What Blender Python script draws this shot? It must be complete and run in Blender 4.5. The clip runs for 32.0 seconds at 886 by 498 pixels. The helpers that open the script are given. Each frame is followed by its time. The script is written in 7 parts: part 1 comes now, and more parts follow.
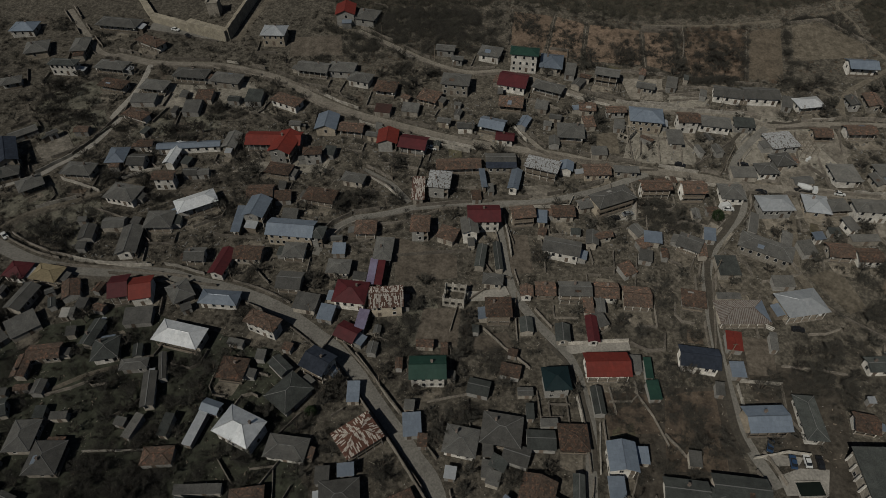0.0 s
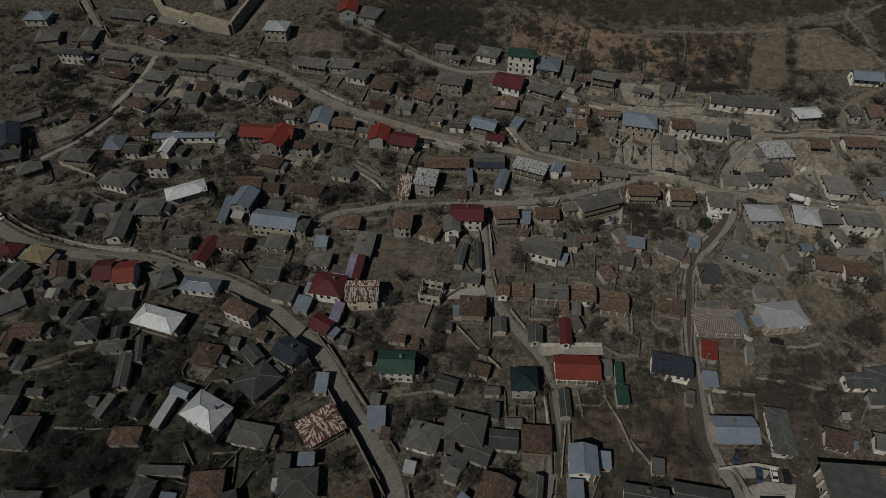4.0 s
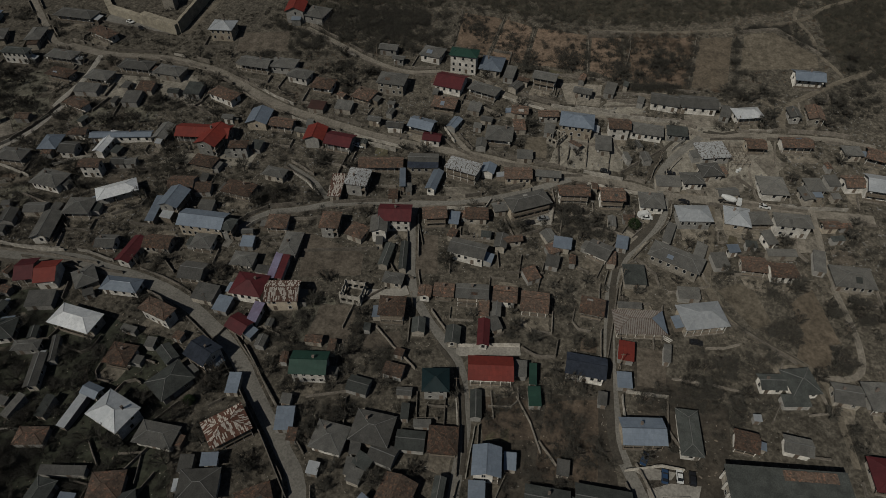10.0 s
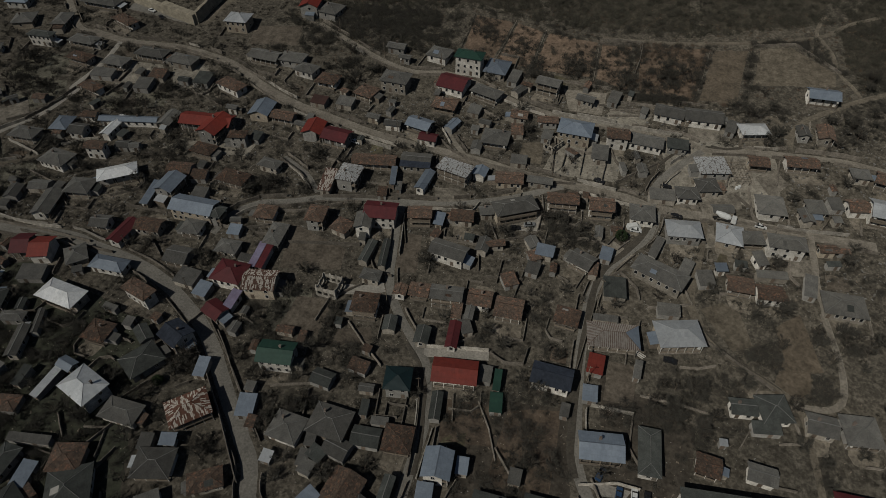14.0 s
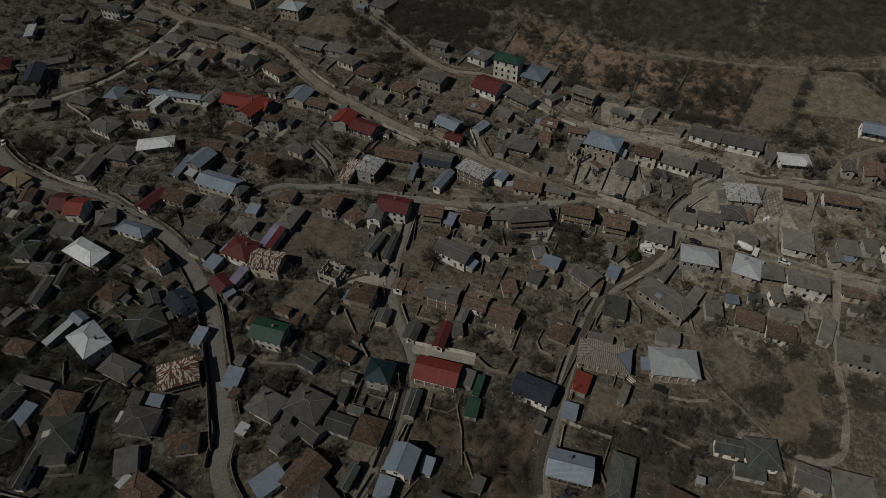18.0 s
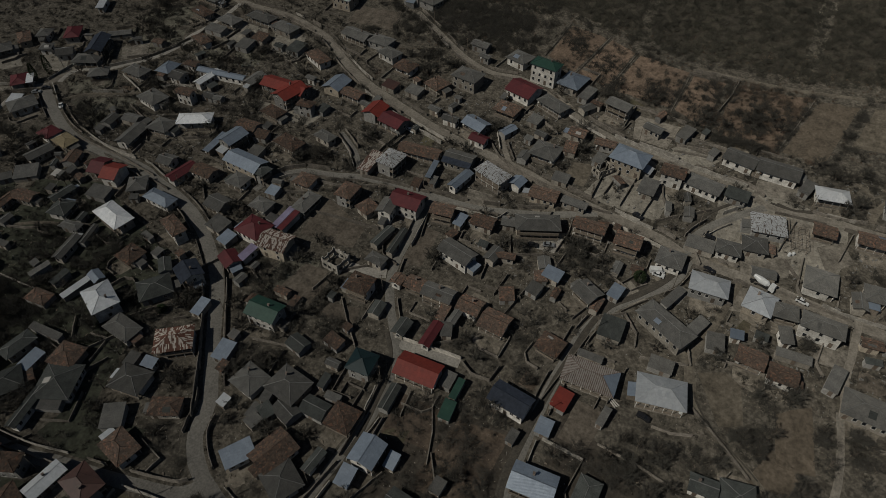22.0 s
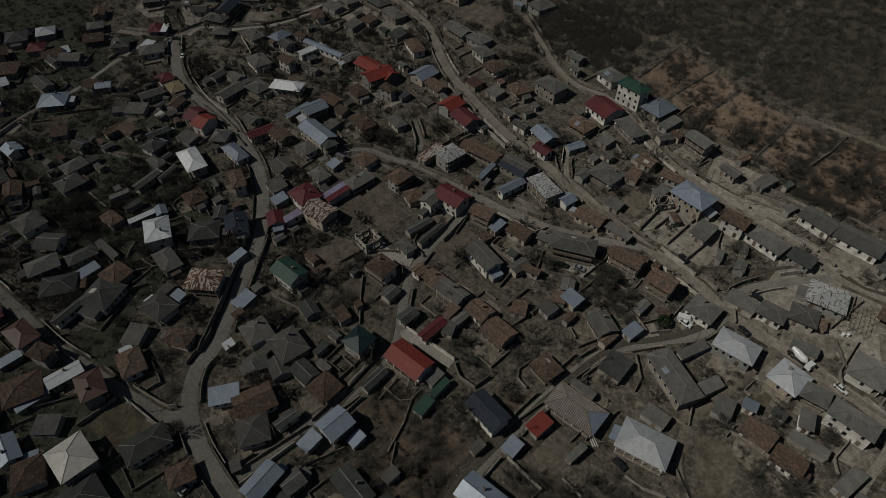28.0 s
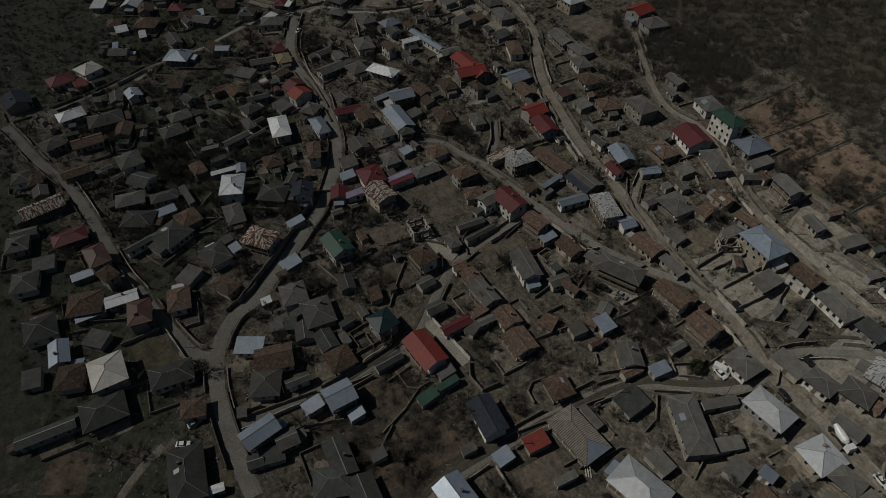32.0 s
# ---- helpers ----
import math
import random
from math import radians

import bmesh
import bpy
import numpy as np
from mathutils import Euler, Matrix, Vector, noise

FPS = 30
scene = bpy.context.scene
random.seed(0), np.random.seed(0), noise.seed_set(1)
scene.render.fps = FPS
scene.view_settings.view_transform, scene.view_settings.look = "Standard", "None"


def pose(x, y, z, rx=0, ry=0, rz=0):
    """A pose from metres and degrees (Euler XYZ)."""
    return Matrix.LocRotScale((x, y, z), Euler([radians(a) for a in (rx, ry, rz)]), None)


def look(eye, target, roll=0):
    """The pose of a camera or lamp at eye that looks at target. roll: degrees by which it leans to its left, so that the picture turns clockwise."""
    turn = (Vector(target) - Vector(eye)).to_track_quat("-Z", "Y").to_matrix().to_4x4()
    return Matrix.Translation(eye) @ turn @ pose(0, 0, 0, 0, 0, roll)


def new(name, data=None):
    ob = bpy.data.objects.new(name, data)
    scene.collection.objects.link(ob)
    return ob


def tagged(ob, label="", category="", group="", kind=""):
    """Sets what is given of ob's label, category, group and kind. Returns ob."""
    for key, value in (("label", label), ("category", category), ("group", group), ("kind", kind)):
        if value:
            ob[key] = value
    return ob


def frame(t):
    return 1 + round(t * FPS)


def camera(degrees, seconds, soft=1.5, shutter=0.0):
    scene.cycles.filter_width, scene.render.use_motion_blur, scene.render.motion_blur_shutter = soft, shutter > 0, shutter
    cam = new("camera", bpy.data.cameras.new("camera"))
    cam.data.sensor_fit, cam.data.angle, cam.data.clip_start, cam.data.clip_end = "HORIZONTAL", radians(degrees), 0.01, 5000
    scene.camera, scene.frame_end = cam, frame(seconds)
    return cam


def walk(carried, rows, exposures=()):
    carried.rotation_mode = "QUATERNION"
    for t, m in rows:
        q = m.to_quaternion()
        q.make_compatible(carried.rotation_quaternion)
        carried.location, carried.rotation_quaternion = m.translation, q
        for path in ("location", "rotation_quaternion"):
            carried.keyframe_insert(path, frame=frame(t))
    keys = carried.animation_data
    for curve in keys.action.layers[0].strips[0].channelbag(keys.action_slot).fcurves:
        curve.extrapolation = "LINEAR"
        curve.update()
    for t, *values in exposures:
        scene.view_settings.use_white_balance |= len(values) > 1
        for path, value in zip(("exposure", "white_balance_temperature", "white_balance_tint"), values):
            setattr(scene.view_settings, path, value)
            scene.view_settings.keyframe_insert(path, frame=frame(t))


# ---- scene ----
cam = camera(70.46, 32.0, soft=0.45)
walk(cam, [
    (0, pose(-4.35, 30.82, 172.14, 43.279, 0, -0.743)),
    (0.5, pose(-2.47, 30.02, 172.01, 43.362, 0, 1.629)),
    (1.5, pose(1.17, 29.49, 171.71, 43.428, 0, 2.190)),
    (3.5, pose(9.00, 29.11, 171.58, 43.490, 0, 2.313)),
    (6, pose(19.71, 29.42, 171.39, 43.520, 0, 2.408)),
    (9, pose(33.63, 30.26, 171.21, 43.521, 0, 2.505)),
    (11.5, pose(45.44, 31.28, 170.78, 43.518, 0, 2.742)),
    (12.6, pose(51.29, 31.44, 170.71, 43.607, 0, 4.016)),
    (14, pose(58.41, 32.33, 170.39, 43.713, 0, 7.504)),
    (16.5, pose(71.73, 34.72, 170.12, 43.742, 0, 13.174)),
    (18, pose(79.26, 36.34, 170.87, 43.688, 0, 16.048)),
    (20.5, pose(92.44, 41.02, 171.17, 43.633, 0, 21.473)),
    (23, pose(104.05, 46.89, 171.57, 43.336, 0, 26.880)),
    (25.5, pose(116.45, 53.30, 171.48, 43.459, 0, 33.319)),
    (28, pose(128.47, 61.62, 171.36, 43.541, 0, 40.892)),
    (30, pose(137.77, 68.65, 171.79, 43.616, 0, 47.960)),
    (32, pose(145.77, 77.41, 170.29, 43.886, 0, 55.337)),
], exposures=[(0, -1.0, 6500, 6), (32, -1.0, 6500, 6)])

# ---- daylight: a clear spring noon, the sun behind the camera's left shoulder ----
SUN_ELEVATION, SUN_FROM = radians(47), radians(232)
world = bpy.data.worlds.new("daylight")
scene.world = world
world.use_nodes = True
sky = world.node_tree.nodes.new("ShaderNodeTexSky")
sky.sky_type, sky.sun_disc = "NISHITA", False
sky.sun_elevation, sky.sun_rotation = SUN_ELEVATION, radians(218)
back = world.node_tree.nodes["Background"]
back.inputs["Strength"].default_value = 0.036
world.node_tree.links.new(sky.outputs["Color"], back.inputs["Color"])
sun = new("sun", bpy.data.lights.new("sun", "SUN"))
sun.data.energy, sun.data.angle, sun.data.color = 4.35, radians(0.55), (1.0, 0.95, 0.87)
toward_sun = Vector((math.cos(SUN_FROM) * math.cos(SUN_ELEVATION), math.sin(SUN_FROM) * math.cos(SUN_ELEVATION), math.sin(SUN_ELEVATION)))
sun.matrix_basis = look(tuple(toward_sun * 400), (0, 0, 0))


# ---- materials ----
def surface(name, base, alt, rough=0.85, metal=0.0, big=0.25, fine=3.0, spread=0.25, bump=0.3, contrast=0.16, uv=False, ribs=0.0, rib_depth=0.4, third=None, third_at=0.62, sheet=(1.1, 1.6), vary=(0.9, 1.07), mottle=0.0):
    """A worn surface: two tones in large stains, fine grain, a shade of its own for each object, ribs along the slope where it has them."""
    m = bpy.data.materials.new(name)
    m.use_nodes = True
    nt, N = m.node_tree, m.node_tree.nodes.new
    bsdf = nt.nodes["Principled BSDF"]
    link = nt.links.new
    co, info = N("ShaderNodeTexCoord"), N("ShaderNodeObjectInfo")
    shift = N("ShaderNodeVectorMath")
    shift.operation = "ADD"
    link(co.outputs["Object"], shift.inputs[0])
    grow = N("ShaderNodeMath")
    grow.operation = "MULTIPLY"
    grow.inputs[1].default_value = 91.0
    link(info.outputs["Random"], grow.inputs[0])
    link(grow.outputs[0], shift.inputs[1])
    stains, grain = N("ShaderNodeTexNoise"), N("ShaderNodeTexNoise")
    stains.inputs["Scale"].default_value, stains.inputs["Detail"].default_value = big, 6.0
    grain.inputs["Scale"].default_value, grain.inputs["Detail"].default_value = fine, 5.0
    stains.inputs["Roughness"].default_value = 0.68
    link(shift.outputs[0], stains.inputs["Vector"])
    link(shift.outputs[0], grain.inputs["Vector"])
    ramp = N("ShaderNodeMapRange")
    ramp.inputs["From Min"].default_value, ramp.inputs["From Max"].default_value = 0.5 - contrast, 0.5 + contrast
    link(stains.outputs["Fac"], ramp.inputs["Value"])
    mix = N("ShaderNodeMix")
    mix.data_type = "RGBA"
    mix.inputs["A"].default_value, mix.inputs["B"].default_value = (*base, 1), (*alt, 1)
    link(ramp.outputs[0], mix.inputs["Factor"])
    colour = mix.outputs["Result"]
    if third:
        patch = N("ShaderNodeTexNoise")
        patch.inputs["Scale"].default_value, patch.inputs["Detail"].default_value = big * 2.3, 4.0
        sharp = N("ShaderNodeMapRange")
        sharp.inputs["From Min"].default_value, sharp.inputs["From Max"].default_value = third_at - 0.03, third_at + 0.03
        link(shift.outputs[0], patch.inputs["Vector"])
        link(patch.outputs["Fac"], sharp.inputs["Value"])
        over = N("ShaderNodeMix")
        over.data_type = "RGBA"
        over.inputs["B"].default_value = (*third, 1)
        link(sharp.outputs[0], over.inputs["Factor"])
        link(colour, over.inputs["A"])
        colour = over.outputs["Result"]
    own = N("ShaderNodeMapRange")
    own.inputs["To Min"].default_value, own.inputs["To Max"].default_value = 1 - spread, 1 + spread
    link(info.outputs["Random"], own.inputs["Value"])
    dust = N("ShaderNodeMapRange")
    dust.inputs["From Min"].default_value, dust.inputs["From Max"].default_value = 0.25, 0.75
    swing = 0.28 if rough > 0.6 else 0.1
    dust.inputs["To Min"].default_value, dust.inputs["To Max"].default_value = 1 - swing, 1 + swing
    link(grain.outputs["Fac"], dust.inputs["Value"])
    shade = N("ShaderNodeMath")
    shade.operation = "MULTIPLY"
    link(own.outputs[0], shade.inputs[0])
    link(dust.outputs[0], shade.inputs[1])
    if mottle:
        spots_of = N("ShaderNodeTexNoise")
        spots_of.inputs["Scale"].default_value, spots_of.inputs["Detail"].default_value = 0.33, 7.0
        spots_of.inputs["Roughness"].default_value = 0.72
        link(shift.outputs[0], spots_of.inputs["Vector"])
        dark = N("ShaderNodeMapRange")
        dark.inputs["From Min"].default_value, dark.inputs["From Max"].default_value = 0.34, 0.66
        dark.inputs["To Min"].default_value, dark.inputs["To Max"].default_value = 1 - mottle, 1 + mottle
        link(spots_of.outputs["Fac"], dark.inputs["Value"])
        deeper = N("ShaderNodeMath")
        deeper.operation = "MULTIPLY"
        link(shade.outputs[0], deeper.inputs[0])
        link(dark.outputs[0], deeper.inputs[1])
        shade = deeper
        if rough > 0.965 and spread == 0.0:
            tufts = N("ShaderNodeTexNoise")
            tufts.inputs["Scale"].default_value, tufts.inputs["Detail"].default_value = 0.85, 4.0
            tufts.inputs["Roughness"].default_value = 0.6
            link(shift.outputs[0], tufts.inputs["Vector"])
            clod = N("ShaderNodeMapRange")
            clod.inputs["From Min"].default_value, clod.inputs["From Max"].default_value = 0.4, 0.58
            clod.inputs["To Min"].default_value, clod.inputs["To Max"].default_value = 1.2, 0.7
            link(tufts.outputs["Fac"], clod.inputs["Value"])
            tufty = N("ShaderNodeMath")
            tufty.operation = "MULTIPLY"
            link(shade.outputs[0], tufty.inputs[0])
            link(clod.outputs[0], tufty.inputs[1])
            shade = tufty
    tone = N("ShaderNodeVectorMath")
    tone.operation = "SCALE"
    link(colour, tone.inputs[0])
    link(shade.outputs[0], tone.inputs["Scale"])
    link(tone.outputs[0], bsdf.inputs["Base Color"])
    height = grain.outputs["Fac"]
    if ribs:
        flat = N("ShaderNodeTexCoord")
        sheets = N("ShaderNodeTexBrick")
        sheets.inputs["Scale"].default_value, sheets.inputs["Mortar Size"].default_value = 1.0, 0.018
        sheets.inputs["Brick Width"].default_value, sheets.inputs["Row Height"].default_value = sheet
        sheets.inputs["Color1"].default_value, sheets.inputs["Color2"].default_value = (vary[0],) * 3 + (1,), (vary[1], vary[1] * 0.985, vary[1] * 0.97, 1)
        sheets.inputs["Mortar"].default_value = (0.78, 0.77, 0.76, 1)
        link(flat.outputs["UV"], sheets.inputs["Vector"])
        laid = N("ShaderNodeVectorMath")
        laid.operation = "MULTIPLY"
        link(tone.outputs[0], laid.inputs[0])
        link(sheets.outputs["Color"], laid.inputs[1])
        link(laid.outputs[0], bsdf.inputs["Base Color"])
        wave = N("ShaderNodeTexWave")
        wave.bands_direction = "X"
        wave.inputs["Scale"].default_value = ribs
        wave.inputs["Distortion"].default_value = 0.25
        link(flat.outputs["UV"], wave.inputs["Vector"])
        both = N("ShaderNodeMath")
        both.operation = "MULTIPLY_ADD"
        both.inputs[1].default_value = rib_depth
        link(wave.outputs["Fac"], both.inputs[0])
        link(height, both.inputs[2])
        height = both.outputs[0]
    relief = N("ShaderNodeBump")
    relief.inputs["Strength"].default_value, relief.inputs["Distance"].default_value = bump, 0.08
    link(height, relief.inputs["Height"])
    link(relief.outputs["Normal"], bsdf.inputs["Normal"])
    bsdf.inputs["Roughness"].default_value, bsdf.inputs["Metallic"].default_value = rough, metal
    bsdf.inputs["Specular IOR Level"].default_value = 0.08 if rough > 0.6 else 0.2 if metal == 0 and rough > 0.4 else 0.5
    bsdf.inputs["Diffuse Roughness"].default_value = 1.0 if rough > 0.6 else 0.3
    return m


def painted_stripes(name, rust, paint, strip, long, keep, ragged=0.25, soft=0.04, columns=0.0):
    """Rusted sheet roofing on which strips of old paint are left, sheet by sheet up the slope."""
    m = surface(name, rust, tuple(c * 0.55 for c in rust), 0.8, 0.0, 0.9, 5.0, 0.1)
    nt, N, link = m.node_tree, m.node_tree.nodes.new, m.node_tree.links.new
    bsdf = nt.nodes["Principled BSDF"]
    old = bsdf.inputs["Base Color"].links[0].from_socket
    flat, sheets, bits = N("ShaderNodeTexCoord"), N("ShaderNodeTexBrick"), N("ShaderNodeTexNoise")
    turned = N("ShaderNodeMapping")
    turned.inputs["Rotation"].default_value = (0, 0, radians(90))
    link(flat.outputs["UV"], turned.inputs["Vector"])
    link(turned.outputs["Vector"], sheets.inputs["Vector"])
    sheets.inputs["Scale"].default_value, sheets.inputs["Mortar Size"].default_value = 1.0, 0.02
    sheets.inputs["Brick Width"].default_value, sheets.inputs["Row Height"].default_value = long, strip
    sheets.inputs["Color1"].default_value, sheets.inputs["Color2"].default_value = (0, 0, 0, 1), (1, 1, 1, 1)
    sheets.inputs["Mortar"].default_value = (0.2, 0.2, 0.2, 1)
    strips = sheets.outputs["Color"]
    if columns:
        wave = N("ShaderNodeTexWave")
        wave.inputs["Scale"].default_value, wave.inputs["Distortion"].default_value = 0.314 / columns, 0.0
        link(flat.outputs["UV"], wave.inputs["Vector"])
        joint = N("ShaderNodeMath")
        joint.operation = "MULTIPLY_ADD"
        joint.inputs[1].default_value = 0.55
        link(sheets.outputs["Color"], joint.inputs[0])
        link(wave.outputs["Fac"], joint.inputs[2])
        strips = joint.outputs[0]
    bits.inputs["Scale"].default_value, bits.inputs["Detail"].default_value = 1.3, 6.0
    link(flat.outputs["UV"], bits.inputs["Vector"])
    both = N("ShaderNodeMath")
    both.operation = "MULTIPLY_ADD"
    both.inputs[1].default_value = ragged * 2
    link(bits.outputs["Fac"], both.inputs[0])
    link(strips, both.inputs[2])
    cut = N("ShaderNodeMapRange")
    cut.inputs["From Min"].default_value, cut.inputs["From Max"].default_value = keep + ragged - soft, keep + ragged + soft
    link(both.outputs[0], cut.inputs["Value"])
    worn = N("ShaderNodeMix")
    worn.data_type = "RGBA"
    worn.inputs["A"].default_value, worn.inputs["B"].default_value = (*(c * 0.75 for c in paint), 1), (*(min(1, c * 1.15) for c in paint), 1)
    link(bits.outputs["Fac"], worn.inputs["Factor"])
    over = N("ShaderNodeMix")
    over.data_type = "RGBA"
    link(worn.outputs["Result"], over.inputs["B"])
    link(cut.outputs[0], over.inputs["Factor"])
    link(old, over.inputs["A"])
    link(over.outputs["Result"], bsdf.inputs["Base Color"])
    return m


ROOF = {
    "slate": (surface("weathered_grey_sheet", (0.118, 0.115, 0.108), (0.078, 0.076, 0.072), 0.75, 0, 0.3, 3.5, 0.33, ribs=1.6), "grey corrugated sheet"),
    "ash": (surface("ash_grey_sheet", (0.142, 0.137, 0.127), (0.096, 0.093, 0.087), 0.75, 0, 0.3, 3.0, 0.22, ribs=1.6), "ash-grey corrugated sheet"),
    "dark": (surface("dark_grey_sheet", (0.071, 0.076, 0.072), (0.044, 0.047, 0.045), 0.7, 0, 0.3, 3.5, 0.25, ribs=1.6), "dark grey corrugated sheet"),
    "tile": (surface("old_clay_tile", (0.118, 0.083, 0.064), (0.068, 0.056, 0.048), 0.9, 0, 0.5, 5.0, 0.3, ribs=2.6, rib_depth=0.7, third=(0.17, 0.098, 0.07), third_at=0.6, sheet=(0.55, 0.45), vary=(0.68, 1.26)), "rust-brown clay tile"),
    "red": (surface("red_metal", (0.165, 0.03, 0.022), (0.135, 0.03, 0.024), 0.58, 0, 0.12, 1.0, 0.1, ribs=1.0), "bright red metal"),
    "maroon": (surface("maroon_metal", (0.098, 0.022, 0.025), (0.07, 0.019, 0.022), 0.58, 0, 0.15, 1.0, 0.15, ribs=1.0), "maroon metal"),
    "green": (surface("green_metal", (0.022, 0.052, 0.039), (0.017, 0.041, 0.032), 0.5, 0, 0.12, 1.0, 0.15, ribs=1.0), "green metal"),
    "teal": (surface("dark_teal_metal", (0.015, 0.03, 0.033), (0.011, 0.022, 0.025), 0.45, 0, 0.15, 1.0, 0.1, ribs=1.0), "dark teal metal"),
    "zinc_blue": (surface("blue_grey_zinc", (0.2, 0.235, 0.28), (0.165, 0.195, 0.24), 0.42, 0.25, 0.2, 1.5, 0.22, ribs=1.2), "blue-grey zinc"),
    "navy": (surface("navy_metal", (0.036, 0.043, 0.06), (0.028, 0.034, 0.047), 0.66, 0, 0.15, 1.0, 0.15, ribs=1.0), "navy blue metal"),
    # brighter copy of the pale zinc: sun glint put into the base colour
    "glint_zinc": (surface("glint_zinc", (0.66, 0.67, 0.68), (0.54, 0.55, 0.56), 0.33, 0.25, 0.2, 1.5, 0.15, ribs=1.2), "glint-whitened galvanised"),
    "zinc": (surface("pale_zinc", (0.49, 0.505, 0.52), (0.40, 0.415, 0.43), 0.36, 0.35, 0.2, 1.5, 0.15, ribs=1.2), "pale galvanised"),
    "patched": (painted_stripes("patched_rusty_sheet", (0.12, 0.07, 0.055), (0.36, 0.33, 0.30), 0.36, 1.3, 0.5, 0.45), "patched rusty sheet"),
    "flaked": (painted_stripes("flaking_silver_sheet", (0.095, 0.077, 0.066), (0.3, 0.305, 0.31), 0.3, 1.9, 0.2, 0.5), "flaking silver-painted sheet"),
    "striped": (painted_stripes("striped_rusty_sheet", (0.13, 0.066, 0.049), (0.42, 0.385, 0.345), 0.36, 1.7, 0.5, 0.2, 0.05), "striped rusty sheet"),
    "ribbed": (painted_stripes("ribbed_brown_sheet", (0.125, 0.092, 0.078), (0.21, 0.195, 0.18), 0.6, 1.4, 0.7, 0.4, 0.35, 0.6), "ribbed brown and grey sheet"),
    "mauve": (surface("mauve_metal", (0.185, 0.17, 0.245), (0.14, 0.115, 0.17), 0.5, 0, 0.2, 1.0, 0.15, ribs=1.0), "faded mauve metal"),
    "ochre": (surface("ochre_sheet", (0.25, 0.205, 0.13), (0.2, 0.165, 0.105), 0.7, 0, 0.2, 2.0, 0.15, ribs=1.0), "ochre sheet"),
    "brown": (surface("brown_metal", (0.074, 0.041, 0.035), (0.055, 0.034, 0.03), 0.5, 0, 0.2, 1.0, 0.15, ribs=1.0), "brown metal"),
    "pale": (surface("pale_beige_sheet", (0.36, 0.345, 0.32), (0.28, 0.27, 0.255), 0.55, 0, 0.2, 1.5, 0.1, ribs=1.2), "pale beige sheet"),
}
PLASTER = [
    (surface("white_plaster", (0.5, 0.475, 0.44), (0.3, 0.28, 0.25), 0.9, 0, 0.4, 4.0, 0.2, mottle=0.25), "whitewashed"),
    (surface("beige_stone", (0.265, 0.238, 0.202), (0.165, 0.148, 0.126), 0.92, 0, 0.8, 6.0, 0.25, mottle=0.25), "beige stone"),
    (surface("ochre_plaster", (0.29, 0.248, 0.195), (0.2, 0.172, 0.138), 0.9, 0, 0.4, 4.0, 0.2, mottle=0.25), "ochre-plastered"),
    (surface("grey_block", (0.22, 0.21, 0.195), (0.14, 0.134, 0.125), 0.92, 0, 0.8, 6.0, 0.25), "grey block"),
]
STONE = surface("field_stone", (0.17, 0.15, 0.127), (0.098, 0.087, 0.075), 0.95, 0, 1.2, 5.0, 0.3, 0.6, mottle=0.35)
WHITEWASH = surface("worn_limewash", (0.33, 0.305, 0.27), (0.2, 0.183, 0.158), 0.93, 0, 0.7, 4.0, 0.25, 0.5, mottle=0.35)
FORT = surface("fortress_stone", (0.31, 0.275, 0.215), (0.22, 0.196, 0.156), 0.95, 0, 0.3, 3.0, 0.1, 0.5, mottle=0.2)
RIDGE = surface("ridge_metal", (0.17, 0.168, 0.16), (0.11, 0.109, 0.105), 0.6, 0.1, 0.5, 3.0, 0.2)
CHIMNEY = surface("chimney_brick", (0.17, 0.14, 0.12), (0.11, 0.09, 0.08), 0.92, 0, 2.0, 8.0, 0.3)
FRAME = surface("painted_window_frame", (0.45, 0.44, 0.42), (0.3, 0.28, 0.25), 0.6, 0, 2.0, 8.0, 0.35)
DOOR = surface("weathered_door", (0.12, 0.09, 0.07), (0.07, 0.06, 0.05), 0.7, 0, 1.5, 6.0, 0.4)
GLASS = surface("dark_window_glass", (0.018, 0.02, 0.023), (0.012, 0.013, 0.015), 0.12, 0, 1.0, 4.0, 0.2, 0.02)
WOOD = surface("grey_timber", (0.17, 0.14, 0.11), (0.10, 0.085, 0.07), 0.85, 0, 1.5, 8.0, 0.25)
BARK = surface("grey_bark", (0.11, 0.092, 0.075), (0.07, 0.058, 0.048), 0.95, 0, 2.0, 9.0, 0.3)
TWIG = surface("bare_twigs", (0.058, 0.054, 0.047), (0.037, 0.035, 0.03), 0.95, 0, 0.4, 3.0, 0.3)
SCRUB = surface("brown_scrub", (0.055, 0.048, 0.039), (0.034, 0.031, 0.026), 0.95, 0, 0.05, 1.5, 0.1)
HILL_SCRUB = surface("russet_hill_scrub", (0.14, 0.105, 0.079), (0.09, 0.07, 0.054), 0.95, 0, 0.05, 1.5, 0.1)
WOODS = surface("bare_oak_wood", (0.08, 0.075, 0.06), (0.056, 0.053, 0.044), 0.95, 0, 0.03, 1.0, 0.1)
EVERGREEN = surface("juniper_green", (0.03, 0.042, 0.02), (0.02, 0.03, 0.015), 0.9, 0, 1.0, 5.0, 0.2)
GROUND = surface("bare_ground", (0.108, 0.095, 0.077), (0.07, 0.063, 0.052), 0.97, 0, 0.035, 1.1, 0.0, 0.6, contrast=0.2, third=(0.105, 0.093, 0.075), third_at=0.63, mottle=0.42)
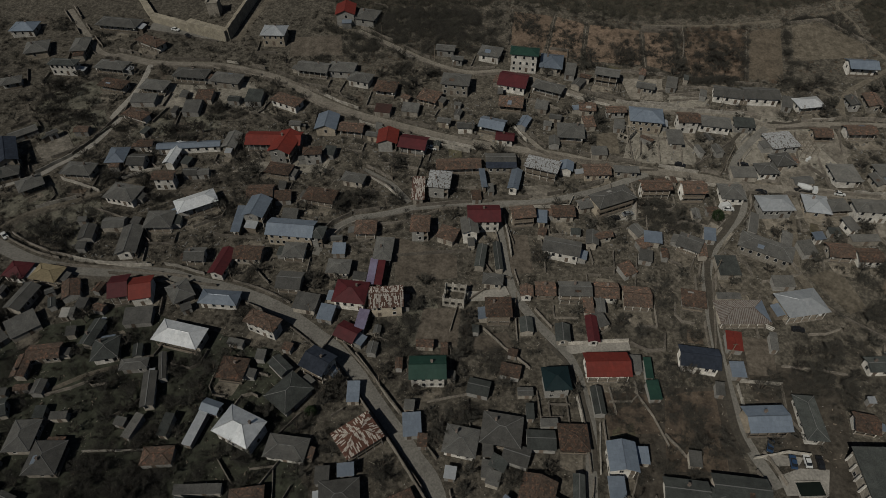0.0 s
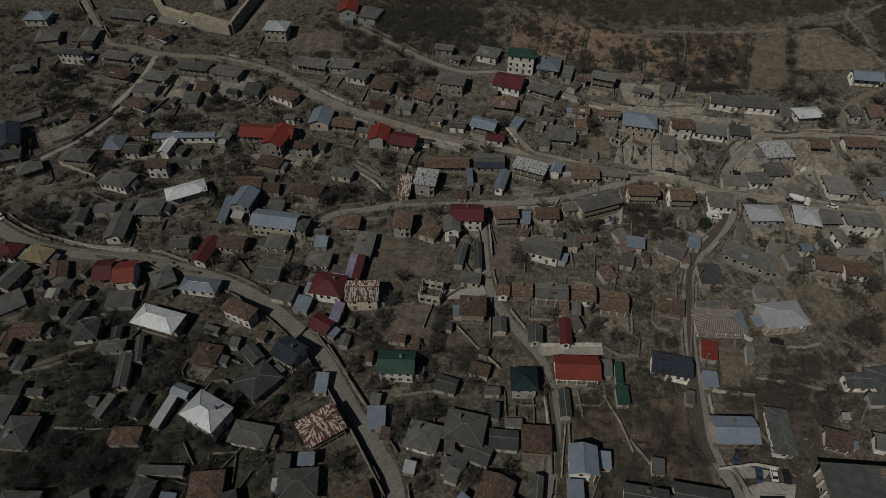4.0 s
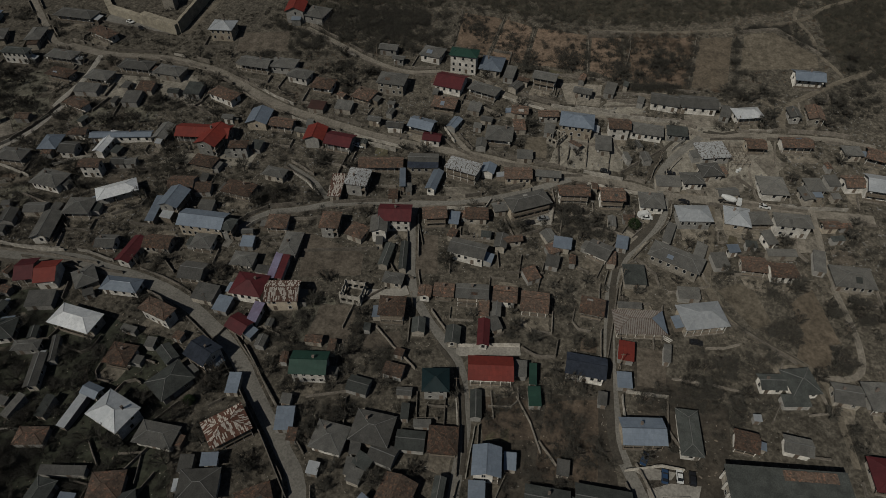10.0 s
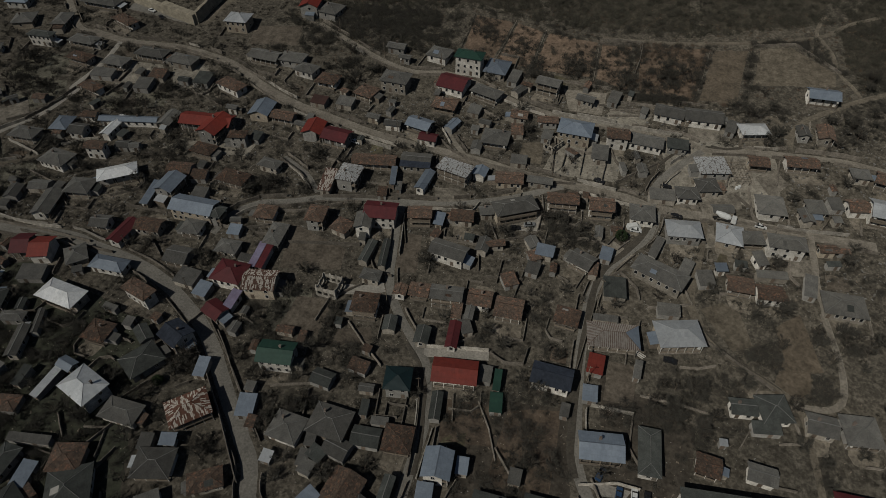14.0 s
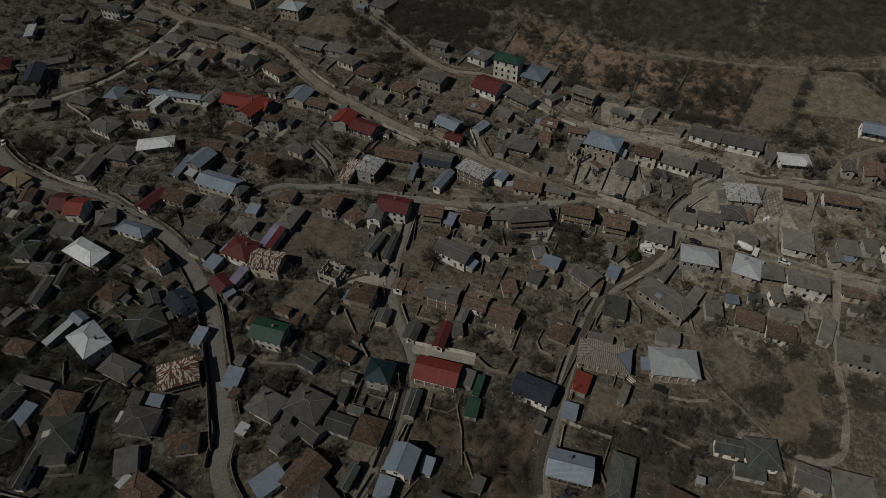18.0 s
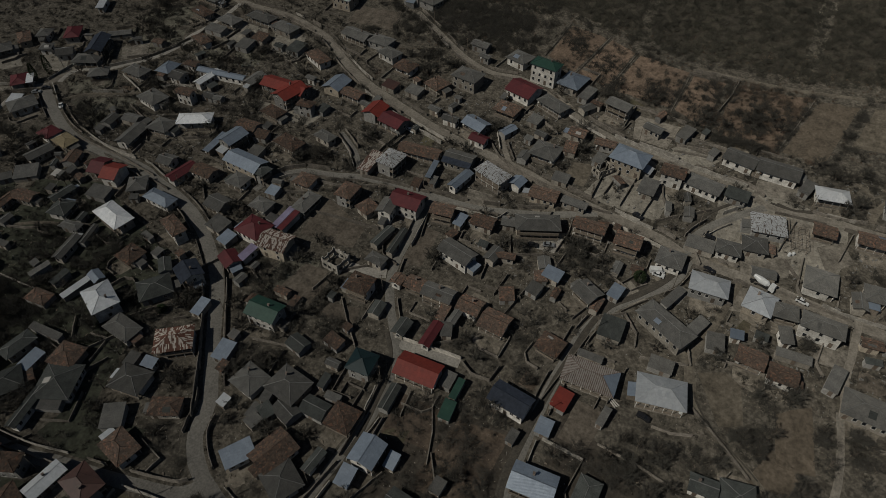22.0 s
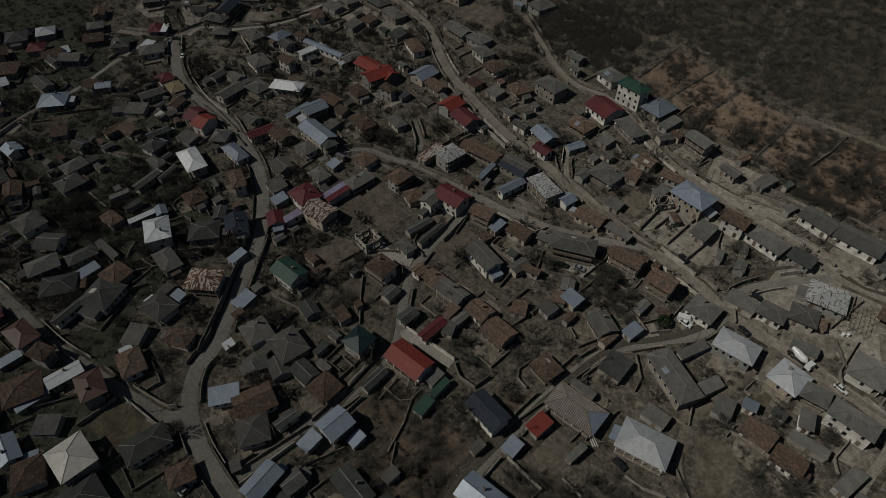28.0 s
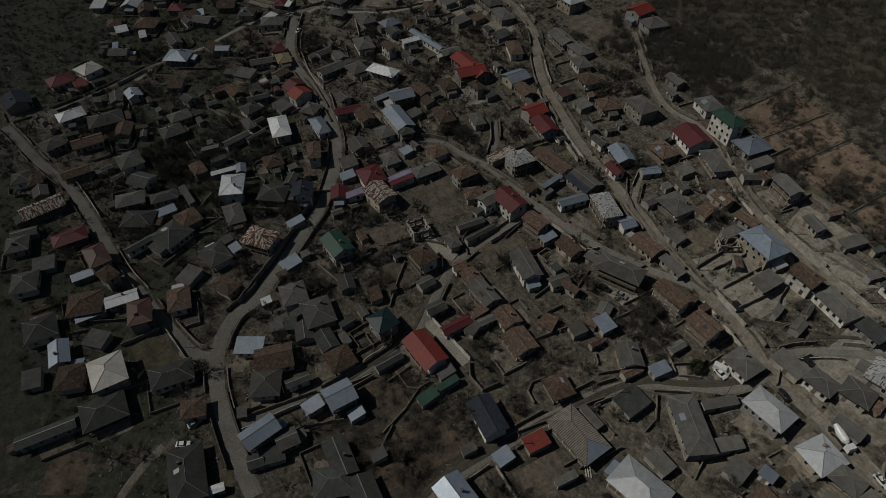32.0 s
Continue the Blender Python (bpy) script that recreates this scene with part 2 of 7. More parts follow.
LAY = {
    "asphalt": surface("worn_asphalt", (0.185, 0.174, 0.155), (0.135, 0.126, 0.113), 0.9, 0, 0.15, 1.6, 0.05, 0.3),
    "dirt": surface("packed_dirt", (0.207, 0.186, 0.157), (0.15, 0.133, 0.112), 0.95, 0, 0.12, 1.3, 0.05, 0.4, mottle=0.2),
    "concrete": surface("pale_concrete", (0.29, 0.27, 0.24), (0.21, 0.195, 0.175), 0.9, 0, 0.15, 1.5, 0.05, 0.3),
    "track": surface("rutted_track", (0.15, 0.13, 0.103), (0.1, 0.087, 0.07), 0.95, 0, 0.12, 1.3, 0.05, 0.4, mottle=0.2),
    "earth": surface("dug_earth", (0.116, 0.099, 0.08), (0.088, 0.074, 0.06), 0.97, 0, 0.12, 1.2, 0.08, 0.6, mottle=0.4),
    "clay": surface("reddish_clay", (0.158, 0.115, 0.085), (0.118, 0.089, 0.067), 0.97, 0, 0.05, 0.9, 0.08, 0.5, mottle=0.3),
    "olive": surface("olive_pasture", (0.112, 0.091, 0.069), (0.086, 0.072, 0.056), 0.97, 0, 0.07, 1.0, 0.05, 0.4, mottle=0.3),
    "litter": surface("woodland_leaf_litter", (0.066, 0.058, 0.045), (0.047, 0.042, 0.034), 0.97, 0, 0.05, 1.0, 0.05, 0.5, mottle=0.35),
    "humus": surface("dark_garden_humus", (0.074, 0.063, 0.051), (0.05, 0.044, 0.037), 0.97, 0, 0.07, 1.0, 0.05, 0.5, mottle=0.35),
    # darker, greener tone than the bare ground, for the lower gardens
    "dark_grass": surface("dark_winter_grass", (0.057, 0.059, 0.043), (0.04, 0.042, 0.032), 0.97, 0, 0.06, 1.1, 0.05, 0.5, mottle=0.4),
    "fallow": surface("fallow_winter_plot", (0.142, 0.132, 0.104), (0.102, 0.096, 0.077), 0.97, 0, 0.08, 1.1, 0.05, 0.5, mottle=0.45),
    # stony soil, its colour lightened to stand in for haze and brighter light
    "stony": surface("hazed_stony_soil", (0.235, 0.214, 0.18), (0.165, 0.15, 0.126), 0.97, 0, 0.09, 1.2, 0.05, 0.5, mottle=0.35),
    "pasture": surface("dry_pasture", (0.122, 0.105, 0.082), (0.09, 0.077, 0.06), 0.97, 0, 0.06, 1.0, 0.08, 0.4, mottle=0.4),
    "dust": surface("dusty_yard", (0.2, 0.179, 0.15), (0.14, 0.125, 0.105), 0.96, 0, 0.12, 1.2, 0.08, 0.4, mottle=0.45),
    "wet": surface("wet_gutter_mud", (0.075, 0.066, 0.055), (0.05, 0.045, 0.038), 0.65, 0, 0.4, 2.0, 0.05, 0.3),
    "grass": surface("thin_grass", (0.09, 0.083, 0.054), (0.08, 0.066, 0.05), 0.97, 0, 0.1, 1.2, 0.08, 0.4, mottle=0.4),
    "garden": surface("garden_soil", (0.115, 0.088, 0.066), (0.07, 0.056, 0.045), 0.97, 0, 0.1, 1.0, 0.1, 0.6, mottle=0.4),
}
RUBBER = surface("tyre_rubber", (0.02, 0.02, 0.02), (0.015, 0.015, 0.015), 0.9)
CAR_GLASS = surface("car_glass", (0.02, 0.022, 0.025), (0.015, 0.016, 0.018), 0.1, 0, 1, 3, 0.0, 0.0)
PAINT = {
    "white": surface("white_car_paint", (0.6, 0.6, 0.59), (0.5, 0.5, 0.49), 0.3, 0, 1, 3, 0.0, 0.02),
    "black": surface("black_car_paint", (0.02, 0.02, 0.022), (0.015, 0.015, 0.017), 0.3, 0, 1, 3, 0.0, 0.02),
    "blue": surface("blue_car_paint", (0.03, 0.06, 0.12), (0.025, 0.05, 0.1), 0.3, 0, 1, 3, 0.0, 0.02),
    "silver": surface("silver_car_paint", (0.3, 0.31, 0.32), (0.26, 0.27, 0.28), 0.35, 0.4, 1, 3, 0.0, 0.02),
}


# ---- the lie of the land ----
def terrain(x, y):
    a, b = x / 100, max(-1.0, (y - 150) / 100)
    a = max(-4.0, min(4.0, a))
    if b > 2.4:
        b = 2.4 + 1.6 * (1 - math.exp(-(b - 2.4) / 1.6))
    return 2.08 - 0.72 * a + 6.12 * b + 1.51 * a * b + 2.69 * b * b


def solid(name, verts, faces, material, uvs=None):
    me = bpy.data.meshes.new(name)
    me.from_pydata(verts, [], faces)
    me.materials.append(material)
    if uvs:
        layer = me.uv_layers.new(name="sheet")
        layer.data.foreach_set("uv", [c for uv in uvs for c in uv])
    return me


def part(name, me, parent, m=None, label=""):
    ob = new(name, me)
    ob.parent = parent
    if m is not None:
        ob.matrix_basis = m
    return tagged(ob, label) if label else ob


def box(x0, y0, z0, x1, y1, z1):
    v = [(x0, y0, z0), (x1, y0, z0), (x1, y1, z0), (x0, y1, z0), (x0, y0, z1), (x1, y0, z1), (x1, y1, z1), (x0, y1, z1)]
    return v, [(3, 2, 1, 0), (4, 5, 6, 7), (0, 1, 5, 4), (1, 2, 6, 5), (2, 3, 7, 6), (3, 0, 4, 7)]


def boxes(*limits):
    verts, faces = [], []
    for b in limits:
        v, f = box(*b)
        faces += [tuple(i + len(verts) for i in q) for q in f]
        verts += v
    return verts, faces


def tube(points, radii, sides=6):
    verts, faces = [], []
    for k, (p, r) in enumerate(zip(points, radii)):
        p = Vector(p)
        way = (Vector(points[min(k + 1, len(points) - 1)]) - Vector(points[max(k - 1, 0)])).normalized()
        a = way.cross(Vector((0.31, 0.95, 0.05))).normalized()
        b = way.cross(a)
        verts += [tuple(p + (a * math.cos(2 * math.pi * i / sides) + b * math.sin(2 * math.pi * i / sides)) * r) for i in range(sides)]
        if k:
            o = (k - 1) * sides
            faces += [(o + i, o + (i + 1) % sides, o + sides + (i + 1) % sides, o + sides + i) for i in range(sides)]
    return verts, faces


# ---- ground: one sheet, close-meshed under the village, that reaches the horizon ----
def spaced(lo, hi, step):
    mid = list(np.arange(lo, hi + step, step))
    out, d = [], step
    while sum(out) < 4200:
        d *= 1.35
        out.append(d)
    left, right, a, b = [], [], lo, hi
    for d in out:
        a, b = a - d, b + d
        left.append(a)
        right.append(b)
    return left[::-1] + mid + right


gx, gy = spaced(-300, 300, 6), spaced(30, 460, 6)
ground = new("ground", solid("ground", [(x, y, terrain(x, y)) for y in gy for x in gx],
             [(j * len(gx) + i, j * len(gx) + i + 1, (j + 1) * len(gx) + i + 1, (j + 1) * len(gx) + i) for j in range(len(gy) - 1) for i in range(len(gx) - 1)], GROUND))
tagged(ground, "bare brown winter soil of yards and hillside", "ground", kind="structure")

ROADS, LANES, PLOTS = [], [], []


def curve_points(points, step=3.0):
    """A smooth line through the given corners, in even steps."""
    p = [Vector(q) for q in points]
    p = [p[0] * 2 - p[1]] + p + [p[-1] * 2 - p[-2]]
    out = []
    for i in range(1, len(p) - 2):
        n = max(2, int((p[i + 1] - p[i]).length / step))
        for k in range(n):
            t = k / n
            out.append(0.5 * (2 * p[i] + (p[i + 1] - p[i - 1]) * t + (2 * p[i - 1] - 5 * p[i] + 4 * p[i + 1] - p[i + 2]) * t * t + (3 * p[i] - p[i - 1] - 3 * p[i + 1] + p[i + 2]) * t ** 3))
    return out + [p[-2]]


ROAD_LOOK = {"track": "rutted brown earth track across the hillside", "asphalt": "worn grey asphalt lane between village houses", "dirt": "pale packed dirt road through the village", "concrete": "pale concrete paving between walls", "wet": "dark wet strip along the lane or path"}
lift = [0.05]


def road(name, material, width, *points):
    line = curve_points(points)
    lift[0] += 0.004 if material != "wet" else 0.012
    verts, faces = [], []
    for k, p in enumerate(line):
        way = (line[min(k + 1, len(line) - 1)] - line[max(k - 1, 0)]).normalized()
        side = Vector((-way.y, way.x))
        for j in range(5):
            u = (j - 2) / 4 * width * (1 + (0.16 * noise.noise((p.x * 0.15, p.y * 0.15, j)) if j in (0, 4) else 0))
            q = p + side * u
            verts.append((q.x, q.y, terrain(q.x, q.y) + (lift[0] + 0.05 if j not in (0, 4) else -0.05)))
        if k:
            faces += [((k - 1) * 5 + j + 1, (k - 1) * 5 + j, k * 5 + j, k * 5 + j + 1) for j in range(4)]
        ROADS.append((p.x, p.y, width / 2))
    if material not in ("concrete", "wet") and name not in ("garden_path", "hall_track", "wood_path", "cross_path", "orchard_path", "fort_road", "brook_lane", "side_lane", "drive", "field_path", "west_track", "hill_track"):
        LANES.append((name, width, line))
    tagged(new(name, solid(name, verts, faces, LAY[material])), ROAD_LOOK[material], "road", kind="structure")


FIELD_LOOK = {"fallow": "grey-green fallow plot of winter weeds", "litter": "brown leaf litter under the bare wood", "humus": "dark brown humus of orchard gardens", "dark_grass": "dark green-brown winter grass of the lower gardens", "olive": "olive-brown winter pasture below the wood", "stony": "pale stony soil of yards, lightened for haze and bright light", "dust": "dusty grey-beige yard between walls", "concrete": "pale concrete parking yard", "asphalt": "worn grey asphalt yard", "earth": "dark dug-over earth plot with furrows", "clay": "reddish bare clay slope above the houses", "pasture": "dry tan pasture plot", "grass": "thin green winter grass plot", "garden": "bare garden plot of brown soil"}


def field(material, *corners):
    """A plot of ground of four or five corners, laid on the land."""
    c = sum((Vector(p) for p in corners), Vector((0, 0))) / len(corners)
    PLOTS.append((material, [Vector(p) for p in corners]))
    over = 0.02 if material in ("stony", "fallow", "dark_grass", "litter", "humus") else 0.045
    rim = []
    for p, q in zip(corners, (*corners[1:], corners[0])):
        p, q = Vector(p), Vector(q)
        n = max(2, int((q - p).length / 3.5))
        rim += [p.lerp(q, k / n) for k in range(n)]
    verts, faces, rings = [], [], 8
    for r in range(1, rings + 1):
        for k, p in enumerate(rim):
            q = c + (p - c) * (r / rings) * (1 + (0.07 * noise.noise((p.x * 0.2, p.y * 0.2, 3)) if r == rings else 0))
            verts.append((q.x, q.y, terrain(q.x, q.y) + (over if r < rings else -0.03)))
    n = len(rim)
    verts.append((c.x, c.y, terrain(c.x, c.y) + over))
    for k in range(n):
        faces.append((len(verts) - 1, k, (k + 1) % n))
        faces += [(r * n + k, (r + 1) * n + k, (r + 1) * n + (k + 1) % n, r * n + (k + 1) % n) for r in range(rings - 1)]
    tagged(new("plot", solid("plot", verts, faces, LAY[material])), FIELD_LOOK[material], "field", kind="structure")


field("dust", (114.6, 227.3), (128.0, 231.5), (126.5, 220.6), (117.2, 219.9))
field("dust", (132.0, 264.6), (151.5, 265.1), (149.0, 258.2), (131.0, 255.9))
field("dust", (145.8, 249.2), (154.9, 249.0), (155.5, 233.9), (147.1, 234.0))
field("dust", (131.4, 227.3), (149.2, 231.0), (148.6, 221.5), (133.2, 215.8))
field("dust", (124.6, 207.0), (136.9, 212.9), (136.4, 201.6), (123.9, 199.3))
field("dust", (146.7, 205.5), (155.0, 213.4), (159.1, 203.3), (152.7, 196.3))
field("dust", (159.3, 198.8), (169.3, 200.4), (168.7, 191.7), (158.0, 191.8))
field("dust", (155.2, 239.1), (164.2, 245.0), (168.3, 235.8), (159.6, 227.5))
field("dust", (59.6, 206.2), (72.7, 208.9), (74.6, 205.3), (61.5, 200.1))
field("dust", (30.0, 219.8), (40.1, 220.2), (46.8, 212.0), (31.9, 210.3))
field("dust", (79.5, 284.8), (99.7, 283.3), (96.8, 268.4), (82.1, 269.9))
field("dust", (138.4, 214.8), (155.1, 213.1), (151.6, 204.1), (136.0, 204.9))
field("dust", (94.6, 195.2), (99.5, 200.8), (106.8, 194.3), (101.9, 188.9))
field("concrete", (91.7, 98.8), (104.3, 98.4), (107.8, 106.6), (98.6, 107.1), (91.2, 104.8))
field("concrete", (87.5, 110.5), (92.7, 107.2), (99.3, 107.5), (101.4, 109.9), (94.1, 111.0))
field("asphalt", (-150.0, 328.5), (-111.5, 317.0), (-107.0, 318.6), (-147.6, 335.6))

field("earth", (-20.9, 195.3), (-13.1, 192.1), (3.2, 184.8), (3.4, 174.8), (-19.7, 173.0))
field("fallow", (-19.2, 161.4), (-11.3, 166.5), (-4.6, 166.5), (0.1, 146.4), (-17.1, 144.9))
field("earth", (6.3, 144.4), (7.2, 151.0), (18.7, 153.3), (20.6, 147.0))
field("earth", (-74.7, 304.1), (-48.3, 304.5), (-50.1, 320.8), (-76.0, 319.2))
field("pasture", (162.1, 293.2), (199.6, 295.2), (201.2, 304.1), (184.4, 322.0), (169.5, 319.4))
field("clay", (31.5, 309.8), (35.4, 336.5), (55.4, 331.4), (47.0, 302.0))
field("clay", (48.6, 302.0), (56.6, 331.4), (70.0, 324.8), (63.6, 296.0))
field("clay", (65.2, 296.0), (71.5, 324.6), (96.0, 318.6), (92.6, 292.4))
field("clay", (94.0, 292.0), (97.4, 317.4), (112.0, 317.0), (108.0, 285.0))
field("clay", (112.5, 281.0), (114.5, 316.9), (146.4, 317.8), (135.2, 281.0))
field("olive", (138.0, 281.0), (148.9, 317.5), (165.0, 318.4), (154.6, 280.0))
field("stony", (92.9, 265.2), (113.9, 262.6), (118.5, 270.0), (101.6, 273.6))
field("concrete", (62.3, 200.9), (72.4, 210.8), (74.4, 217.5), (71.6, 201.4))
# these eastern yards carry the brighter light there in their soil tone
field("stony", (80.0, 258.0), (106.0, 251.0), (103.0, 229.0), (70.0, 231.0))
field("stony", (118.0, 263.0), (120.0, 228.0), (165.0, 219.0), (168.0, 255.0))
field("pasture", (126.7, 174.4), (134.9, 178.1), (140.1, 175.4), (142.9, 161.5), (135.8, 158.1))
field("garden", (45.7, 116.5), (61.9, 116.9), (60.1, 130.7), (44.2, 131.8))
field("earth", (93.3, 136.1), (102.9, 135.2), (105.7, 149.7), (95.7, 150.9))
field("earth", (21.2, 195.5), (29.4, 195.2), (29.9, 176.9), (21.9, 176.0))
field("asphalt", (111.7, 197.0), (115.0, 205.3), (119.2, 204.1), (116.7, 196.5))
field("olive", (144.8, 145.4), (156.1, 144.9), (161.1, 156.4), (150.6, 158.1))
field("pasture", (62.1, 238.2), (71.8, 236.3), (72.7, 250.2), (63.3, 248.9))
field("earth", (-13.0, 148.4), (2.0, 146.9), (3.9, 162.6), (-9.7, 163.2))
field("olive", (151.9, 150.9), (163.0, 154.7), (160.3, 176.8), (150.4, 170.1))
field("humus", (48.0, 92.0), (86.0, 92.0), (84.0, 134.0), (46.0, 134.0))
field("humus", (92.0, 86.0), (112.0, 86.0), (122.0, 132.0), (92.0, 150.0))
field("litter", (18.0, 343.0), (36.0, 341.0), (71.0, 332.0), (60.0, 470.0), (-20.0, 470.0))
field("litter", (71.0, 332.0), (99.0, 326.0), (143.0, 325.0), (150.0, 470.0), (60.0, 470.0))
field("litter", (143.0, 325.0), (161.0, 328.0), (196.0, 335.0), (300.0, 470.0), (150.0, 470.0))
# upper western plots, fallow and stony: paler soil colours stand in for haze
field("fallow", (-174.5, 250.6), (-183.0, 264.4), (-165.0, 256.0), (-159.0, 245.8))
field("fallow", (-157.0, 245.0), (-146.8, 261.2), (-151.4, 269.8), (-173.3, 267.7))
field("fallow", (-135.8, 251.5), (-133.1, 263.7), (-119.3, 262.9), (-116.8, 251.3))
field("fallow", (-111.3, 251.9), (-115.5, 264.3), (-98.6, 266.0), (-97.1, 255.4))
field("fallow", (-184.9, 268.9), (-182.0, 279.9), (-163.8, 290.1), (-145.9, 283.2), (-158.7, 269.1))
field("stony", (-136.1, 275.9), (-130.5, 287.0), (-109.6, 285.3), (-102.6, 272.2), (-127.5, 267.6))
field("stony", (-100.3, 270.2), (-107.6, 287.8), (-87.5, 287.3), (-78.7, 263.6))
field("dust", (-166.2, 235.7), (-174.2, 245.5), (-162.4, 254.2), (-155.4, 243.0))
field("dust", (-176.6, 107.5), (-177.7, 113.3), (-178.2, 119.8), (-174.6, 119.9), (-169.0, 108.5))
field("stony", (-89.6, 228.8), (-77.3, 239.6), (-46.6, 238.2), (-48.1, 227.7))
field("fallow", (-179.1, 211.9), (-167.8, 218.7), (-157.8, 225.7), (-148.9, 216.6), (-169.3, 204.1))
field("fallow", (-165.6, 200.7), (-156.2, 207.5), (-136.1, 216.4), (-126.4, 202.4), (-136.5, 188.6))
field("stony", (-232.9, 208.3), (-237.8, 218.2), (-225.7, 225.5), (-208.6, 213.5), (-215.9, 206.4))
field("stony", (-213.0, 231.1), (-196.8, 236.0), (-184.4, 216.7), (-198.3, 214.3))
field("dark_grass", (-47.5, 73.8), (-44.7, 87.7), (-16.0, 89.1), (-18.5, 74.9), (-33.6, 72.7))
field("grass", (134.3, 192.8), (137.1, 199.6), (139.9, 198.8), (138.9, 191.5))
field("fallow", (-198.2, 52.9), (-224.9, 57.9), (-233.7, 76.5), (-213.1, 88.9), (-204.2, 72.4))
field("fallow", (-170.1, 49.7), (-170.7, 61.3), (-166.9, 68.7), (-154.9, 68.4), (-152.5, 57.9))
field("litter", (-62.0, 346.0), (-42.0, 335.0), (18.0, 343.0), (-20.0, 470.0), (-120.0, 470.0))
field("litter", (206.0, 336.0), (203.0, 306.0), (212.0, 295.0), (300.0, 300.0), (300.0, 460.0))
field("dark_grass", (-330.0, 20.0), (-165.0, 44.0), (-163.0, 160.0), (-240.0, 200.0), (-330.0, 200.0))
field("dark_grass", (14.0, 10.0), (70.0, 20.0), (62.0, 72.0), (34.0, 70.0))
field("dark_grass", (-160.0, 75.0), (-30.0, 80.0), (-52.0, 148.0), (-110.0, 168.0), (-165.0, 150.0))
field("dark_grass", (-170.0, 8.0), (20.0, 8.0), (36.0, 68.0), (-10.0, 68.0), (-150.0, 46.0))
field("grass", (-12.3, 60.1), (-12.1, 71.2), (3.2, 73.4), (3.4, 68.5), (3.7, 60.8))
field("garden", (59.0, 104.8), (78.7, 104.9), (82.4, 132.7), (64.9, 130.9))
field("garden", (23.5, 24.8), (31.4, 36.3), (19.6, 42.2), (11.3, 33.2))
field("grass", (51.7, 65.8), (53.5, 68.3), (46.1, 74.6), (44.9, 70.0))
road("main_road", "asphalt", 5.8, (-183.8, 204.2), (-165.6, 192.1), (-147.0, 183.2), (-126.2, 179.6), (-102.3, 178.4), (-90.9, 175.0), (-77.2, 171.0), (-65.3, 166.6), (-53.8, 159.9), (-44.3, 152.4), (-36.1, 145.1), (-29.4, 136.7), (-23.3, 127.6), (-17.1, 119.0), (-11.2, 110.6), (-6.1, 103.1), (-3.6, 93.9), (2.7, 86.8), (10.1, 82.2), (20.2, 78.7), (32.6, 76.6), (46.6, 75.3), (58.0, 74.8))
road("lower_road", "asphalt", 4.6, (7.9, 82.1), (3.4, 77.5), (-8.0, 74.7), (-19.2, 72.6), (-31.9, 70.6), (-46.6, 67.9), (-75.8, 66.3), (-104.9, 63.4), (-115.0, 60.4), (-126.0, 57.2), (-139.0, 54.2), (-152.2, 51.6), (-164.5, 48.8))
road("top_road", "dirt", 4.6, (-185.0, 205.9), (-197.5, 198.2), (-216.1, 188.6))
road("top_lane", "dirt", 4.0, (-185.0, 205.9), (-183.1, 222.0), (-179.2, 244.2))
road("steep_lane", "asphalt", 3.7, (35.2, 80.0), (36.6, 91.2), (38.1, 101.8), (39.7, 113.0), (41.0, 120.6), (40.4, 129.0), (39.4, 138.4), (36.1, 146.0), (31.3, 152.6), (26.2, 160.2), (22.3, 168.1), (20.3, 177.8), (19.5, 190.7), (18.7, 203.1), (20.0, 210.4))
road("middle_lane", "asphalt", 3.7, (-35.7, 203.6), (-22.9, 205.9), (-14.6, 208.5), (-3.7, 210.1), (7.2, 210.8), (20.5, 210.4), (35.8, 211.0), (49.0, 213.9), (62.4, 217.9), (73.8, 222.8), (80.7, 225.2))
road("fort_road", "track", 3.6, (-101.5, 317.5), (-99.4, 326.0), (-96.4, 336.0), (-92.6, 347.0), (-88.0, 360.0))
road("upper_road", "dirt", 4.9, (-158.4, 308.5), (-138.9, 302.0), (-121.4, 300.0), (-104.1, 298.1), (-80.0, 290.0), (-67.4, 282.0), (-57.8, 274.3), (-43.1, 265.1), (-26.8, 258.1), (-11.1, 252.0), (4.0, 246.5), (18.6, 242.5), (32.9, 239.6), (47.0, 236.1), (63.0, 231.2), (78.6, 227.6), (91.9, 225.0), (104.9, 222.4), (115.2, 218.3), (128.0, 216.7), (142.8, 215.5), (155.2, 213.4), (169.4, 211.1), (193.3, 208.4))
road("east_lane", "asphalt", 4.1, (116.0, 216.9), (112.9, 205.4), (102.7, 194.1), (95.2, 184.8), (90.6, 173.5), (88.6, 161.9), (86.8, 148.8), (86.0, 136.7), (85.6, 125.5), (85.7, 115.0), (88.4, 107.0), (90.4, 100.9))
road("hook_lane", "asphalt", 3.7, (115.2, 218.3), (114.9, 225.8), (120.4, 235.2), (129.5, 244.5), (136.8, 251.0))
road("hill_road", "dirt", 3.3, (-42.5, 323.0), (-23.7, 309.9), (-5.9, 297.4), (10.7, 290.3), (26.4, 290.5), (39.6, 285.2), (52.4, 277.4), (67.2, 270.2), (81.8, 265.5), (98.6, 262.3), (115.2, 259.9), (131.2, 256.2), (137.5, 252.0), (151.7, 252.4), (170.3, 252.2), (190.8, 250.8), (207.3, 246.8))
road("goat_lane", "concrete", 3.0, (-181.0, 210.2), (-182.2, 217.2), (-176.6, 223.3), (-165.8, 228.5), (-160.7, 234.0), (-154.8, 239.6), (-148.9, 248.1), (-145.4, 257.4), (-143.0, 263.0), (-146.6, 264.0), (-140.9, 282.4), (-139.5, 300.5))
